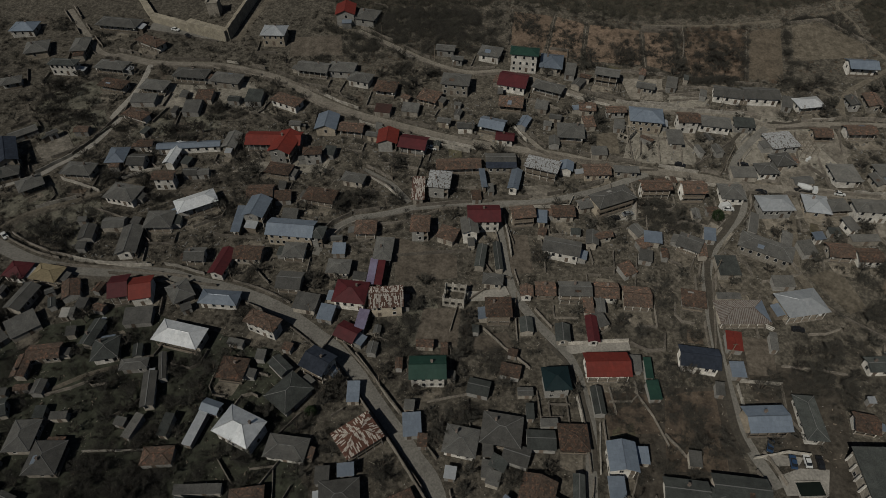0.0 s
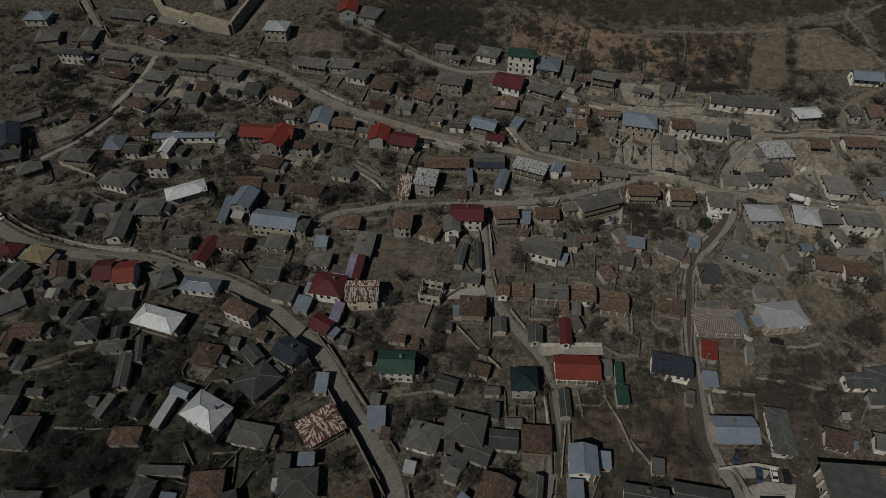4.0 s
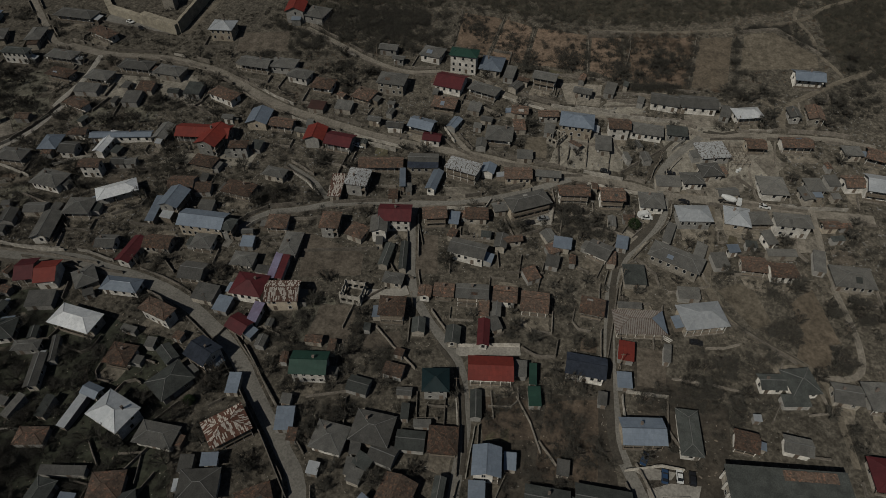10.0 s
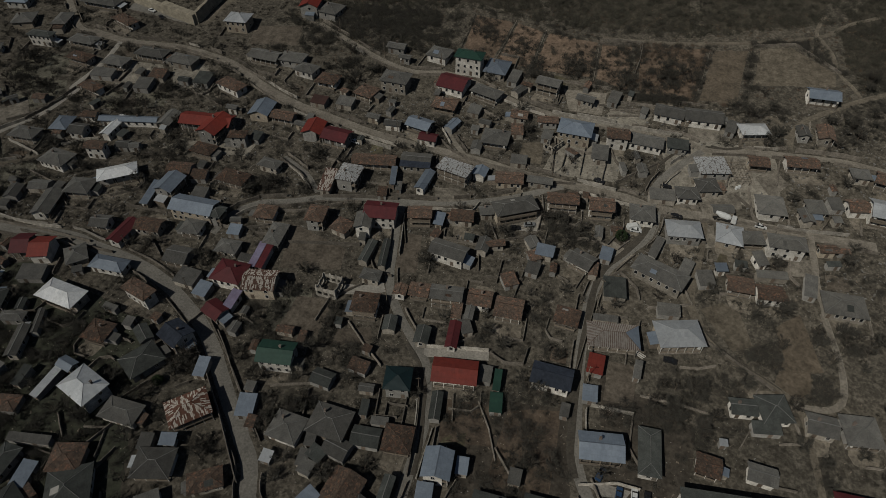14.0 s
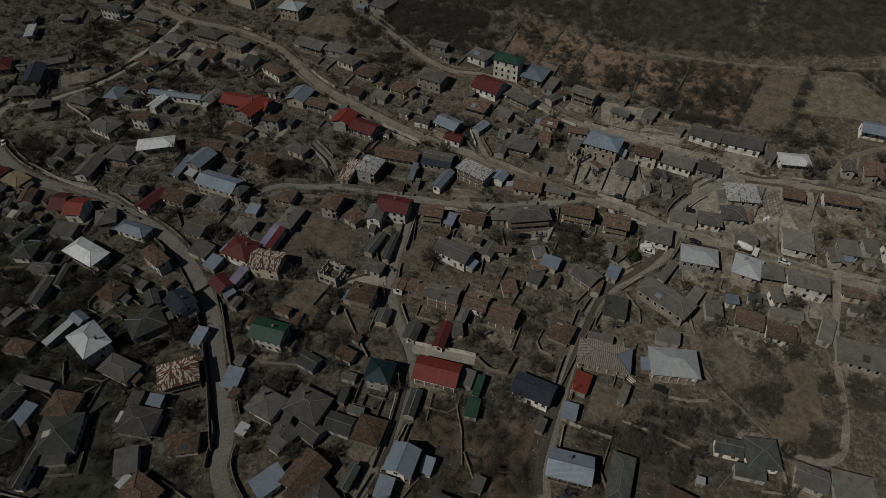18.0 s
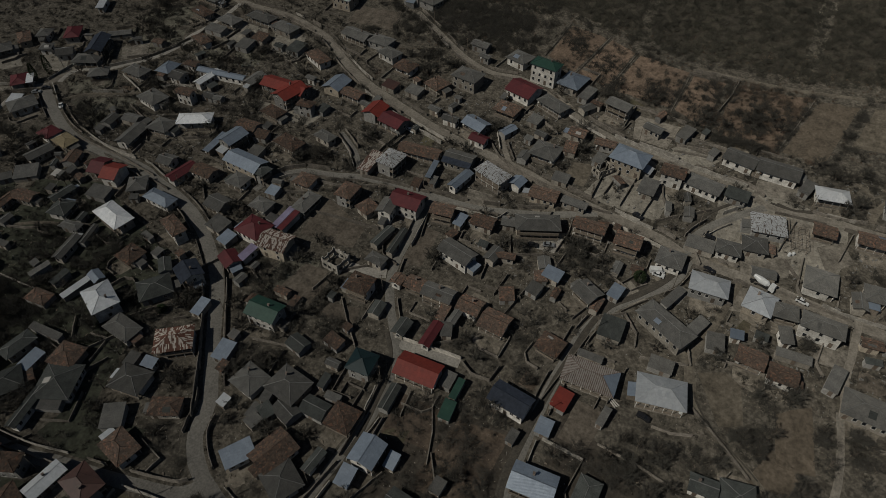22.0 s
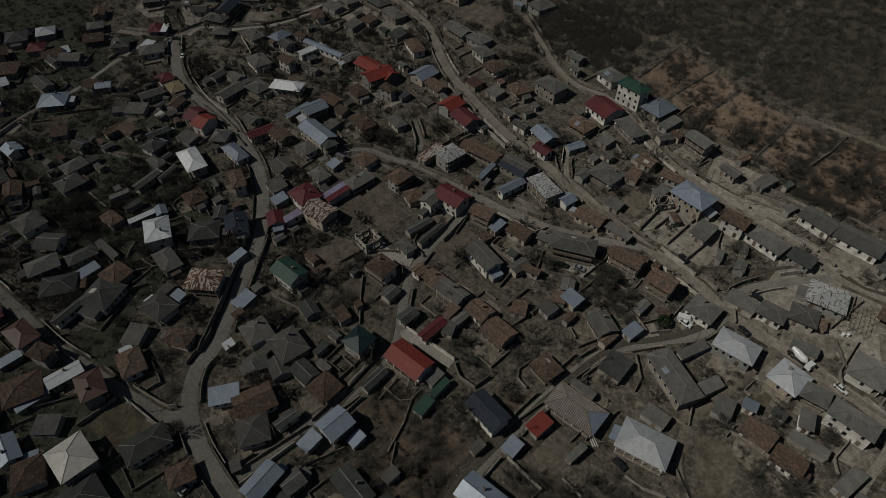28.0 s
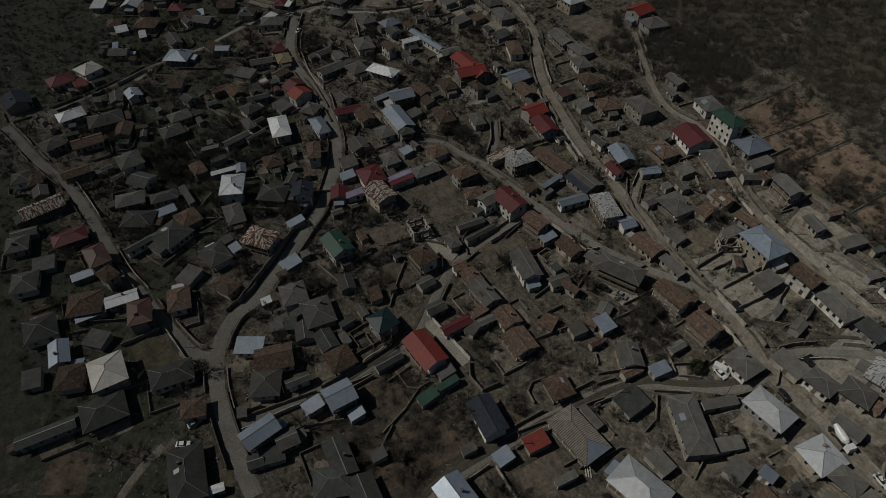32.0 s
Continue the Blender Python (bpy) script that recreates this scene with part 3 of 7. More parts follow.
road("fort_lane", "dirt", 3.7, (-193.9, 347.1), (-179.3, 327.1), (-166.5, 310.7), (-158.1, 307.6))
road("field_path", "track", 2.4, (123.1, 179.8), (124.6, 171.4), (127.2, 165.2), (130.8, 159.9), (136.8, 154.6), (142.8, 150.6), (148.1, 146.7), (152.8, 139.9), (153.2, 125.1), (152.8, 113.3))
road("yard_lane", "concrete", 5.0, (37.3, 146.5), (46.1, 147.3), (58.0, 147.9))
road("gate_yard", "concrete", 5.0, (5.7, 167.4), (13.1, 167.7), (19.8, 169.9))
road("alley", "asphalt", 2.5, (-34.0, 229.6), (-26.0, 224.0), (-20.7, 219.5), (-15.0, 211.5))
road("hall_track", "track", 2.8, (172.2, 256.7), (174.4, 264.0), (180.4, 272.3), (195.9, 281.8), (209.2, 288.6), (222.0, 294.0))
road("wood_path", "track", 2.2, (207.5, 289.5), (206.0, 295.3), (201.6, 305.1), (201.6, 317.4), (198.8, 326.9), (197.5, 333.0), (203.8, 345.6))
road("stair_alley", "dirt", 2.3, (30.6, 254.2), (35.2, 245.7), (40.0, 239.2))
road("hill_track", "track", 2.4, (98.0, 322.0), (113.3, 320.8), (137.4, 320.4), (160.0, 322.5), (178.4, 324.9), (200.5, 330.2), (212.8, 338.9), (228.5, 345.5))
road("west_track", "dirt", 3.0, (29.0, 59.0), (32.0, 51.5), (38.9, 41.8))

road("wet_gutter", "wet", 3.2, (116.3, 218.4), (110.8, 205.3), (102.8, 194.7), (95.9, 187.4), (91.5, 176.0), (89.0, 161.9), (87.4, 153.1), (85.9, 140.6), (84.8, 129.1), (84.1, 118.4), (85.3, 111.4))
# dark rut of the field path, laid as a narrow strip of mud
road("wet_gutter", "wet", 0.9, (125.2, 171.6), (127.8, 165.4), (131.4, 160.2), (137.4, 154.9), (143.3, 150.9), (148.4, 147.0))
road("wet_gutter", "wet", 1.2, (138.4, 254.1), (147.1, 253.0), (154.7, 255.2))
road("wet_gutter", "wet", 1.8, (40.0, 106.2), (40.8, 116.3), (40.0, 126.9), (39.3, 134.5), (36.1, 142.3), (31.4, 148.3))
road("wet_gutter", "wet", 1.6, (118.0, 223.6), (113.2, 225.6), (114.6, 235.3), (121.9, 245.2), (130.2, 252.9))
road("wet_gutter", "wet", 1.2, (140.6, 254.7), (146.4, 253.3), (152.4, 255.0))
road("wet_gutter", "wet", 1.0, (110.6, 216.7), (104.4, 219.5), (96.0, 222.2))
road("drive", "track", 2.2, (170.3, 255.8), (172.2, 262.4), (171.5, 269.7), (167.0, 274.6), (161.0, 276.0))
road("brook_lane", "track", 2.6, (134.0, 214.2), (131.5, 203.7), (128.9, 193.7), (125.5, 182.0), (124.5, 175.0), (126.9, 166.9), (123.1, 179.8))
road("side_lane", "dirt", 2.8, (171.2, 214.0), (169.9, 200.9), (168.3, 187.9), (168.9, 178.3), (167.7, 177.2))
road("bend_lane", "asphalt", 3.2, (-35.7, 203.6), (-42.0, 199.5), (-46.5, 193.5), (-49.0, 186.0))
road("garden_path", "dirt", 2.4, (150.2, 142.4), (157.0, 141.7), (163.4, 143.0), (167.2, 148.0), (168.6, 158.1), (168.4, 167.5), (167.7, 177.2))
road("west_lane", "concrete", 2.8, (-193.5, 193.1), (-191.6, 183.9), (-189.6, 174.8), (-188.0, 167.4), (-184.9, 158.2), (-181.7, 148.8), (-181.1, 141.5))
road("cross_path", "track", 2.0, (-168.5, 200.7), (-164.3, 205.5), (-158.2, 209.5), (-144.6, 214.8), (-137.2, 218.8), (-126.4, 224.5), (-117.4, 230.7))
road("orchard_path", "track", 1.8, (-125.8, 131.3), (-121.3, 134.2), (-116.2, 137.1), (-110.7, 139.4), (-105.5, 141.0))
road("north_lane", "dirt", 2.6, (-166.0, 69.7), (-168.7, 84.3), (-172.9, 100.1), (-178.8, 117.2), (-180.7, 129.6))

# ---- houses ----
HOUSES = []


def near_road(x, y, gap=1.0):
    return any((x - p) ** 2 + (y - q) ** 2 < (r + gap) ** 2 for p, q, r in ROADS)


def in_house(x, y, gap=0.8):
    for hx, hy, t, a, b in HOUSES:
        if abs(x - hx) + abs(y - hy) < 40:
            dx, dy = x - hx, y - hy
            if abs(dx * math.cos(t) + dy * math.sin(t)) < a + gap and abs(dy * math.cos(t) - dx * math.sin(t)) < b + gap:
                return True
    return False


EAVE = (2.4, 3.3, 5.6, 8.8, 4.4)
RNG = random.Random(7)
WINDOW = solid("window", *boxes((-0.62, -0.06, -0.8, -0.5, 0.05, 0.8), (0.5, -0.06, -0.8, 0.62, 0.05, 0.8), (-0.5, -0.06, 0.68, 0.5, 0.05, 0.8), (-0.5, -0.09, -0.8, 0.5, 0.05, -0.68), (-0.03, -0.05, -0.68, 0.03, 0.04, 0.68)), FRAME)
PANE = solid("pane", *box(-0.5, -0.03, -0.68, 0.5, 0.02, 0.68), GLASS)
far_verts, far_faces = boxes((-0.62, -0.06, -0.8, -0.5, 0.05, 0.8), (0.5, -0.06, -0.8, 0.62, 0.05, 0.8), (-0.5, -0.06, 0.68, 0.5, 0.05, 0.8), (-0.5, -0.09, -0.8, 0.5, 0.05, -0.68), (-0.5, -0.03, -0.68, 0.5, 0.02, 0.68))
FAR_WINDOW = solid("window", far_verts, far_faces, FRAME)
FAR_WINDOW.materials.append(GLASS)
for face in FAR_WINDOW.polygons[-6:]:
    face.material_index = 1
DOORS = solid("door", *boxes((-0.6, -0.05, 0, -0.48, 0.04, 2.1), (0.48, -0.05, 0, 0.6, 0.04, 2.1), (-0.48, -0.05, 2.0, 0.48, 0.04, 2.1), (-0.48, -0.03, 0, 0.48, 0.03, 2.0)), DOOR)
DISH = solid("satellite_dish", *tube([(0, -0.16, 0), (0, -0.1, 0), (0, 0.0, 0), (0, 0.02, 0)], [0.02, 0.3, 0.45, 0.02], 12), FRAME)
STACK = solid("chimney", *boxes((-0.3, -0.3, -1.5, 0.3, 0.3, 0.9), (-0.38, -0.38, 0.9, 0.38, 0.38, 1.02)), CHIMNEY)


def slab(top, quads, thick, material, name="roof"):
    """A roof skin of that thickness over the top points; its sheets run up each slope."""
    n = len(top)
    verts = list(top) + [(x, y, z - thick) for x, y, z in top]
    faces, uvs, edges = [], [], {}
    for q in quads:
        p = [Vector(top[i]) for i in q]
        along = (p[1] - p[0]).normalized()
        up = (p[1] - p[0]).cross(p[-1] - p[0]).normalized().cross(along)
        faces.append(tuple(q))
        uvs += [((v - p[0]).dot(along), (v - p[0]).dot(up)) for v in p]
        faces.append(tuple(i + n for i in reversed(q)))
        uvs += [(0, 0)] * len(q)
        for a, b in zip(q, (*q[1:], q[0])):
            edges[(a, b)] = True
    for a, b in list(edges):
        if (b, a) not in edges:
            faces.append((b, a, a + n, b + n))
            uvs += [(0, 0), (0.3, 0), (0.3, 0.1), (0, 0.1)]
    return solid(name, verts, faces, material, uvs)


SIZE_WORD = ("low outbuilding", "single-storey house", "two-storey house", "three-storey house", "raised single-storey house")
ROOF_WORD = {"hip": "hipped", "gable": "gabled", "lean": "lean-to"}


def house(x, y, turn, length, width, storeys, roof, cover, walls=None, veranda=None):
    """A village house by the outline of its eaves; turn: the heading of its front."""
    HOUSES.append((x, y, radians(turn), length / 2, width / 2))
    if width > length and roof not in ("lean", "wide"):
        length, width, turn = width, length, turn + 90
    roof = "gable" if roof == "wide" else roof
    eave, z = EAVE[storeys], terrain(x, y)
    L, W = length / 2, width / 2
    out = 0.75 if storeys else 0.25
    a, b = L - out, W - out
    chance = random.Random(int(x * 10) * 613 + int(y * 10)).random() < 0.55 if veranda is None else veranda
    porch = 1.5 if storeys and roof != "lean" and width > 6.0 and chance and storeys != 3 else 0.0
    kind = RNG.choices(range(4), (5, 4, 2, 3))[0] if walls is None else walls
    if storeys == 0:
        kind = RNG.choice((1, 3, 3))
    wall, wall_word = PLASTER[kind]
    metal, cover_word = ROOF[cover]
    root = new("house" if storeys else "shed")
    root.matrix_basis = pose(x, y, z, 0, 0, turn)
    tagged(root, f"{wall_word} {SIZE_WORD[storeys]}, {ROOF_WORD[roof]} {cover_word} roof", "house" if storeys else "shed", "village houses" if storeys else "village sheds")
    pitch = 0.40 if cover in ("slate", "ash", "dark", "tile") else 0.42
    rise = W * pitch
    top = eave - 0.16
    foot = -1.8
    if roof == "gable":
        part("roof", slab([(-L, -W, eave), (L, -W, eave), (L, 0, eave + rise), (-L, 0, eave + rise), (L, W, eave), (-L, W, eave)], [(0, 1, 2, 3), (4, 5, 3, 2)], 0.14, metal), root)
        peak = top + rise * b / W + rise * out / W
        low = top + rise * out / W
        v = [(-a, -b, foot), (a, -b, foot), (a, b, foot), (-a, b, foot), (-a, -b, low), (a, -b, low), (a, b, low), (-a, b, low), (-a, 0, peak), (a, 0, peak)]
        if porch:
            step = low + rise * porch / W
            v = [(i, max(j, -b + porch), step if k == low and j == -b else k) for i, j, k in v]
        part("wall", solid("wall", v, [(3, 2, 1, 0), (0, 1, 5, 4), (2, 3, 7, 6), (1, 2, 6, 9, 5), (3, 0, 4, 8, 7)], wall), root)
        part("ridge_cap", solid("ridge_cap", *box(-L, -0.13, eave + rise - 0.03, L, 0.13, eave + rise + 0.05), RIDGE if cover in ("slate", "ash", "dark") else metal), root)
    elif roof == "hip":
        r = max(0.25, L - W)
        part("roof", slab([(-L, -W, eave), (L, -W, eave), (L, W, eave), (-L, W, eave), (-r, 0, eave + rise), (r, 0, eave + rise)], [(0, 1, 5, 4), (1, 2, 5), (2, 3, 4, 5), (3, 0, 4)], 0.14, metal), root)
        part("wall", solid("wall", *box(-a, -b + porch, foot, a, b, top), wall), root)
        part("soffit", solid("soffit", *box(-L + 0.08, -W + 0.08, eave - 0.15, L - 0.08, W - 0.08, eave - 0.1), WOOD), root)
        cap = RIDGE if cover in ("slate", "ash", "dark") else metal
        hips = [((-r, 0, eave + rise + 0.02), (r, 0, eave + rise + 0.02))] + [((sx * L, sy * W, eave + 0.02), (sx * r, 0, eave + rise + 0.02)) for sx in (-1, 1) for sy in (-1, 1)]
        cv, cf = [], []
        for p, q in hips:
            tv, tf = tube([p, q], [0.08, 0.08], 5)
            cf += [tuple(i + len(cv) for i in f) for f in tf]
            cv += tv
        part("ridge_cap", solid("ridge_cap", cv, cf, cap), root)
    else:
        lift_back = min(0.9, width * 0.16)
        part("roof", slab([(-L, -W, eave), (L, -W, eave), (L, W, eave + lift_back), (-L, W, eave + lift_back)], [(0, 1, 2, 3)], 0.1, metal), root)
        k = lift_back / width
        lo, hi = eave - 0.11 + k * out, eave - 0.11 + lift_back - k * out
        v = [(-a, -b, foot), (a, -b, foot), (a, b, foot), (-a, b, foot), (-a, -b, lo), (a, -b, lo), (a, b, hi), (-a, b, hi)]
        part("wall", solid("wall", v, [(3, 2, 1, 0), (0, 1, 5, 4), (1, 2, 6, 5), (2, 3, 7, 6), (3, 0, 4, 7)], wall), root)
    if storeys:
        levels = {1: (1.75,), 4: (2.6,), 2: (1.5, 4.2), 3: (1.5, 4.3, 7.2)}[storeys]
        if roof != "lean" and RNG.random() < 0.3:
            part("chimney", STACK, root, pose(RNG.uniform(-0.5, 0.5) * L, RNG.uniform(0.15, 0.4) * W, eave + rise * 0.75))
        if roof != "lean" and cover in ("slate", "ash", "dark", "tile") and RNG.random() < 0.22:
            side, mid = RNG.choice((-1, 1)), RNG.uniform(-0.3, 0.3) * L
            span, low, high = RNG.uniform(0.5, 1.4), RNG.uniform(0.55, 0.75), RNG.uniform(0.2, 0.4)
            plot = [(mid - span, side * W * low), (mid + span, side * W * low), (mid + span, side * W * high), (mid - span, side * W * high)]
            skin = [(i, j, eave + rise * (1 - abs(j) / W) + 0.035) for i, j in (plot if side < 0 else plot[::-1])]
            part("roof_patch", slab(skin, [(0, 1, 2, 3)], 0.03, ROOF[RNG.choice(("pale", "zinc_blue", "tile", "dark", "slate"))][0], "roof_patch"), root)
        if RNG.random() < 0.22:
            part("satellite_dish", DISH, root, pose(RNG.choice((-1, 1)) * (a - 0.6), -b - 0.35, eave - 0.9, -40, 0, 0), "white dish")
        far = y > 150 or x < -60
        facing = {}
        for wall_side, heading in ((("y", 1), 90), (("y", -1), -90), (("x", 1), 0), (("x", -1), 180)):
            w = radians(turn + heading)
            facing[wall_side] = max(math.cos(w) * (ex - x) + math.sin(w) * (ey - y) for ex, ey in ((-4, 31), (72, 35), (146, 77))) > 0
        if porch:
            for level in ((0.0,) if storeys in (1, 4) else (0.0, 2.9)):
                part("veranda_floor", solid("veranda_floor", *box(-a, -b - 0.1, level - 0.5 if level else foot, a, -b + porch, level + 0.15), WOOD if level else STONE), root)
                part("railing", solid("railing", *boxes((-a, -b - 0.04, level + 1.05, a, -b + 0.04, level + 1.13), (-a, -b - 0.02, level + 0.3, a, -b + 0.02, level + 0.95)), WOOD), root)
            n = max(2, int(2 * a / 2.6))
            post = solid("post", *box(-0.09, -0.09, -0.5, 0.09, 0.09, eave - 0.12), RNG.choice((WOOD, FRAME, PLASTER[0][0])))
            for i in range(n + 1):
                part("post", post, root, pose(-a + 0.1 + (2 * a - 0.2) * i / n, -b + 0.06, 0))
        for level in levels:
            for side in (-1, 1):
                n = max(1, min(7, int(2 * a / RNG.choice((2.2, 2.8, 3.4)))))
                door = RNG.randrange(n) if level == levels[0] and side == -1 else -1
                for i in range(n):
                    px = -a + 2 * a * (i + 0.5) / n
                    if i == door:
                        part("door", DOORS, root, pose(px, b + 0.01 if side > 0 else -b + porch - 0.01, 0.15 if porch else 0.0, 0, 0, 0 if side < 0 else 180))
                        continue
                    if not facing["y", side]:
                        continue
                    w = part("window", FAR_WINDOW if far else WINDOW, root, pose(px, b + 0.02 if side > 0 else -b + porch - 0.02, level, 0, 0, 0 if side < 0 else 180))
                    if not far:
                        part("pane", PANE, w)
            for side in (-1, 1):
                if RNG.random() < 0.7 and facing["x", side]:
                    w = part("window", FAR_WINDOW if far else WINDOW, root, pose(side * (a + 0.02), RNG.uniform(-0.1, 0.4) * b, level, 0, 0, 90 * side))
                    if not far:
                        part("pane", PANE, w)
    else:
        part("door", DOORS, root, pose(RNG.uniform(-0.4, 0.4) * a, -b - 0.01, 0.0))
    if storeys and roof != "lean" and RNG.random() < 0.55:
        annex(root, x, y, turn, a, b)
    return root


def annex(root, x, y, turn, a, b):
    """A low lean-to built on to the end or the back of a house."""
    side = RNG.choice((-1, 1))
    deep, half = RNG.uniform(2.0, 3.4), b * RNG.uniform(0.4, 0.75)
    shift = RNG.uniform(-0.4, 0.4) * (b - half)
    w = radians(turn)
    mx, my = side * (a + deep / 2 + 0.3), shift
    gx0, gy0 = x + mx * math.cos(w) - my * math.sin(w), y + mx * math.sin(w) + my * math.cos(w)
    if near_road(gx0, gy0, deep / 2 + 0.4) or in_house(gx0, gy0, 0.6):
        return
    HOUSES.append((gx0, gy0, w, deep / 2, half))
    inner, outer = side * a, side * (a + deep)
    lo, hi = min(inner, outer), max(inner, outer)
    zi, zo = 2.75, 2.2
    za, zb = (zo, zi) if side < 0 else (zi, zo)
    v = [(lo, shift - half, -1.8), (hi, shift - half, -1.8), (hi, shift + half, -1.8), (lo, shift + half, -1.8), (lo, shift - half, za), (hi, shift - half, zb), (hi, shift + half, zb), (lo, shift + half, za)]
    wing = part("annex", solid("annex", v, [(3, 2, 1, 0), (0, 1, 5, 4), (1, 2, 6, 5), (2, 3, 7, 6), (3, 0, 4, 7)], RNG.choice((PLASTER[1][0], PLASTER[3][0], WOOD))), root)
    e, f = (0.3, 0.0) if side < 0 else (0.0, 0.3)
    cover = ROOF[RNG.choice(("slate", "slate", "dark", "tile", "zinc_blue", "zinc", "slate"))][0]
    part("annex_roof", slab([(lo - e, shift - half - 0.2, za + 0.02), (hi + f, shift - half - 0.2, zb + 0.02), (hi + f, shift + half + 0.2, zb + 0.02), (lo - e, shift + half + 0.2, za + 0.02)], [(0, 1, 2, 3)], 0.09, cover, "annex_roof"), wing)


def ruin(x, y, turn, length, width, height):
    """A roofless shell: broken wall tops, empty window openings between the piers."""
    HOUSES.append((x, y, radians(turn), length / 2, width / 2))
    root = new("ruined_house")
    root.matrix_basis = pose(x, y, terrain(x, y), 0, 0, turn)
    tagged(root, "roofless pale masonry house shell with empty window openings", "ruin")
    L, W = length / 2, width / 2
    for wx, wy, spin, half in ((0, -W, 0, L), (L - 0.15, 0, 90, W - 0.15), (0, W, 180, L), (-L + 0.15, 0, 270, W - 0.15)):
        n = max(2, int(2 * half / 2.3))
        bits = [(-half, -0.15, -1.5, half, 0.15, 0.9)]
        for i in range(n + 1):
            c = -half + 0.35 + (2 * half - 0.7) * i / n
            bits.append((c - 0.35, -0.15, 0.9, c + 0.35, 0.15, min(height, 4.8) * RNG.uniform(0.88, 1.0)))
        for i in range(n):
            if RNG.random() < 0.85:
                c = -half + 0.35 + (2 * half - 0.7) * (i + 0.5) / n
                bits.append((c - half / n, -0.14, 2.5, c + half / n, 0.14, 2.5 + RNG.uniform(0.5, 1.0) * min(height, 4.8) * 0.38))
        for k, limits in enumerate(bits):
            part("sill_wall" if k == 0 else "pier" if k <= n + 1 else "lintel", solid("masonry", *box(*limits), WHITEWASH if height > 4 else PLASTER[1][0]), root, pose(wx, wy, 0, 0, 0, spin))


house(-208.9, 328.6, 2, 12.3, 9.8, 1, "hip", "zinc_blue")
house(-162, 330, -10, 21.9, 9.2, 1, "hip", "slate", 0)
house(-142.2, 314.4, -31, 15.5, 6.9, 1, "hip", "tile")
house(-82.2, 316.8, -3, 12.0, 10.4, 2, "hip", "zinc")
house(-177.2, 296, -6, 13.6, 5.8, 2, "hip", "dark", 0)
house(-155.6, 296.6, -11, 15.1, 7.9, 1, "hip", "slate")
house(-150.8, 283.1, -16, 13.1, 7.2, 1, "hip", "tile")
house(-131.6, 281.5, -10, 12.3, 8.2, 1, "hip", "slate")
house(-116.7, 289.4, -9, 16.3, 8.2, 1, "hip", "slate")
house(-99.7, 285.5, -12, 14.3, 8.4, 1, "hip", "slate")
house(-134.6, 262, -25, 11.7, 6.3, 1, "hip", "tile")
house(-155.5, 253.7, 0, 6.3, 4.5, 0, "gable", "tile")
house(-70.1, 269.7, -27, 14.0, 7.3, 1, "hip", "tile")
house(-50.9, 254.9, -4, 9.5, 11.3, 1, "gable", "zinc_blue")
house(-40.1, 251.3, -10, 10.7, 6.6, 1, "gable", "tile")
house(-71.6, 243.8, -2, 23.0, 9.2, 4, "gable", "red")
house(-66.4, 239.8, -15, 9.8, 14.2, 2, "gable", "red")
house(-54.7, 234.8, 4, 7.9, 5.3, 2, "hip", "tile")
house(-106.9, 241.9, 4, 26.1, 4.4, 1, "gable", "zinc_blue")
# wing of the blue-grey hall, whitened to imitate its sun glint
house(-111.8, 237.2, -7, 4.6, 14.1, 1, "gable", "glint_zinc")
house(-89.6, 244.3, -7, 6.4, 10.6, 1, "gable", "slate")
house(-134.8, 236.4, 2, 8.1, 10.1, 1, "hip", "zinc_blue")
house(-125.2, 243.3, 3, 6.6, 5.0, 1, "gable", "tile", 0)
house(-125.8, 233.5, -3, 7.4, 7.4, 1, "gable", "slate")
house(-147.7, 228.7, -6, 12.4, 8.1, 1, "hip", "slate")
house(-111.3, 221.8, 0, 8.9, 5.5, 2, "gable", "tile", None, True)
house(-103, 227.2, 1, 5.8, 4.9, 0, "gable", "slate")
house(-97.8, 227.1, 7, 4.6, 4.0, 0, "gable", "slate")
house(-125.9, 215.4, -14, 12.8, 9.4, 1, "hip", "slate")
house(-67.3, 227.4, -13, 10.5, 6.9, 1, "hip", "tile")
house(-96.2, 209.2, 28, 15.4, 8.1, 4, "hip", "glint_zinc")
house(-71.9, 204.6, -11, 8.5, 11.0, 2, "gable", "zinc_blue")
house(-78.4, 200.6, -2, 3.4, 13.2, 1, "lean", "zinc_blue")
house(-64, 213.2, 5, 6.5, 5.4, 0, "lean", "tile")
house(-49.4, 212.8, -14, 12.5, 7.8, 1, "hip", "tile")
house(-37.1, 222, -15, 9.3, 5.7, 1, "hip", "slate")
house(-57.6, 194.1, -7, 17.6, 9.0, 2, "gable", "zinc_blue", 2)
house(-48.1, 192, -10, 6.2, 6.4, 2, "hip", "dark")
house(-108.1, 201.1, 1, 10.6, 9.3, 1, "hip", "slate")
house(-125.1, 200.5, 3, 8.2, 5.7, 0, "gable", "slate")
house(-133.7, 195.9, 6, 5.6, 7.6, 0, "gable", "slate")
house(-80.4, 180.8, -13, 5.8, 12.7, 1, "gable", "maroon")
house(-71.9, 184.7, -4, 10.3, 6.9, 1, "gable", "tile")
house(-30.8, 196.3, -1, 8.2, 7.5, 1, "hip", "tile")
house(-39.9, 186.8, -1, 4.8, 4.9, 0, "lean", "zinc_blue")
house(-55.7, 185.8, -5, 8.2, 7.4, 1, "hip", "slate")
house(-48.8, 332.2, -0, 10.0, 11.7, 2, "gable", "red")
house(-38.2, 331.2, -17, 11.3, 11.5, 1, "hip", "slate")
house(0.6, 304.1, -10, 9.3, 5.7, 1, "gable", "slate")
house(5.9, 296.3, -13, 6.0, 3.7, 1, "gable", "slate")
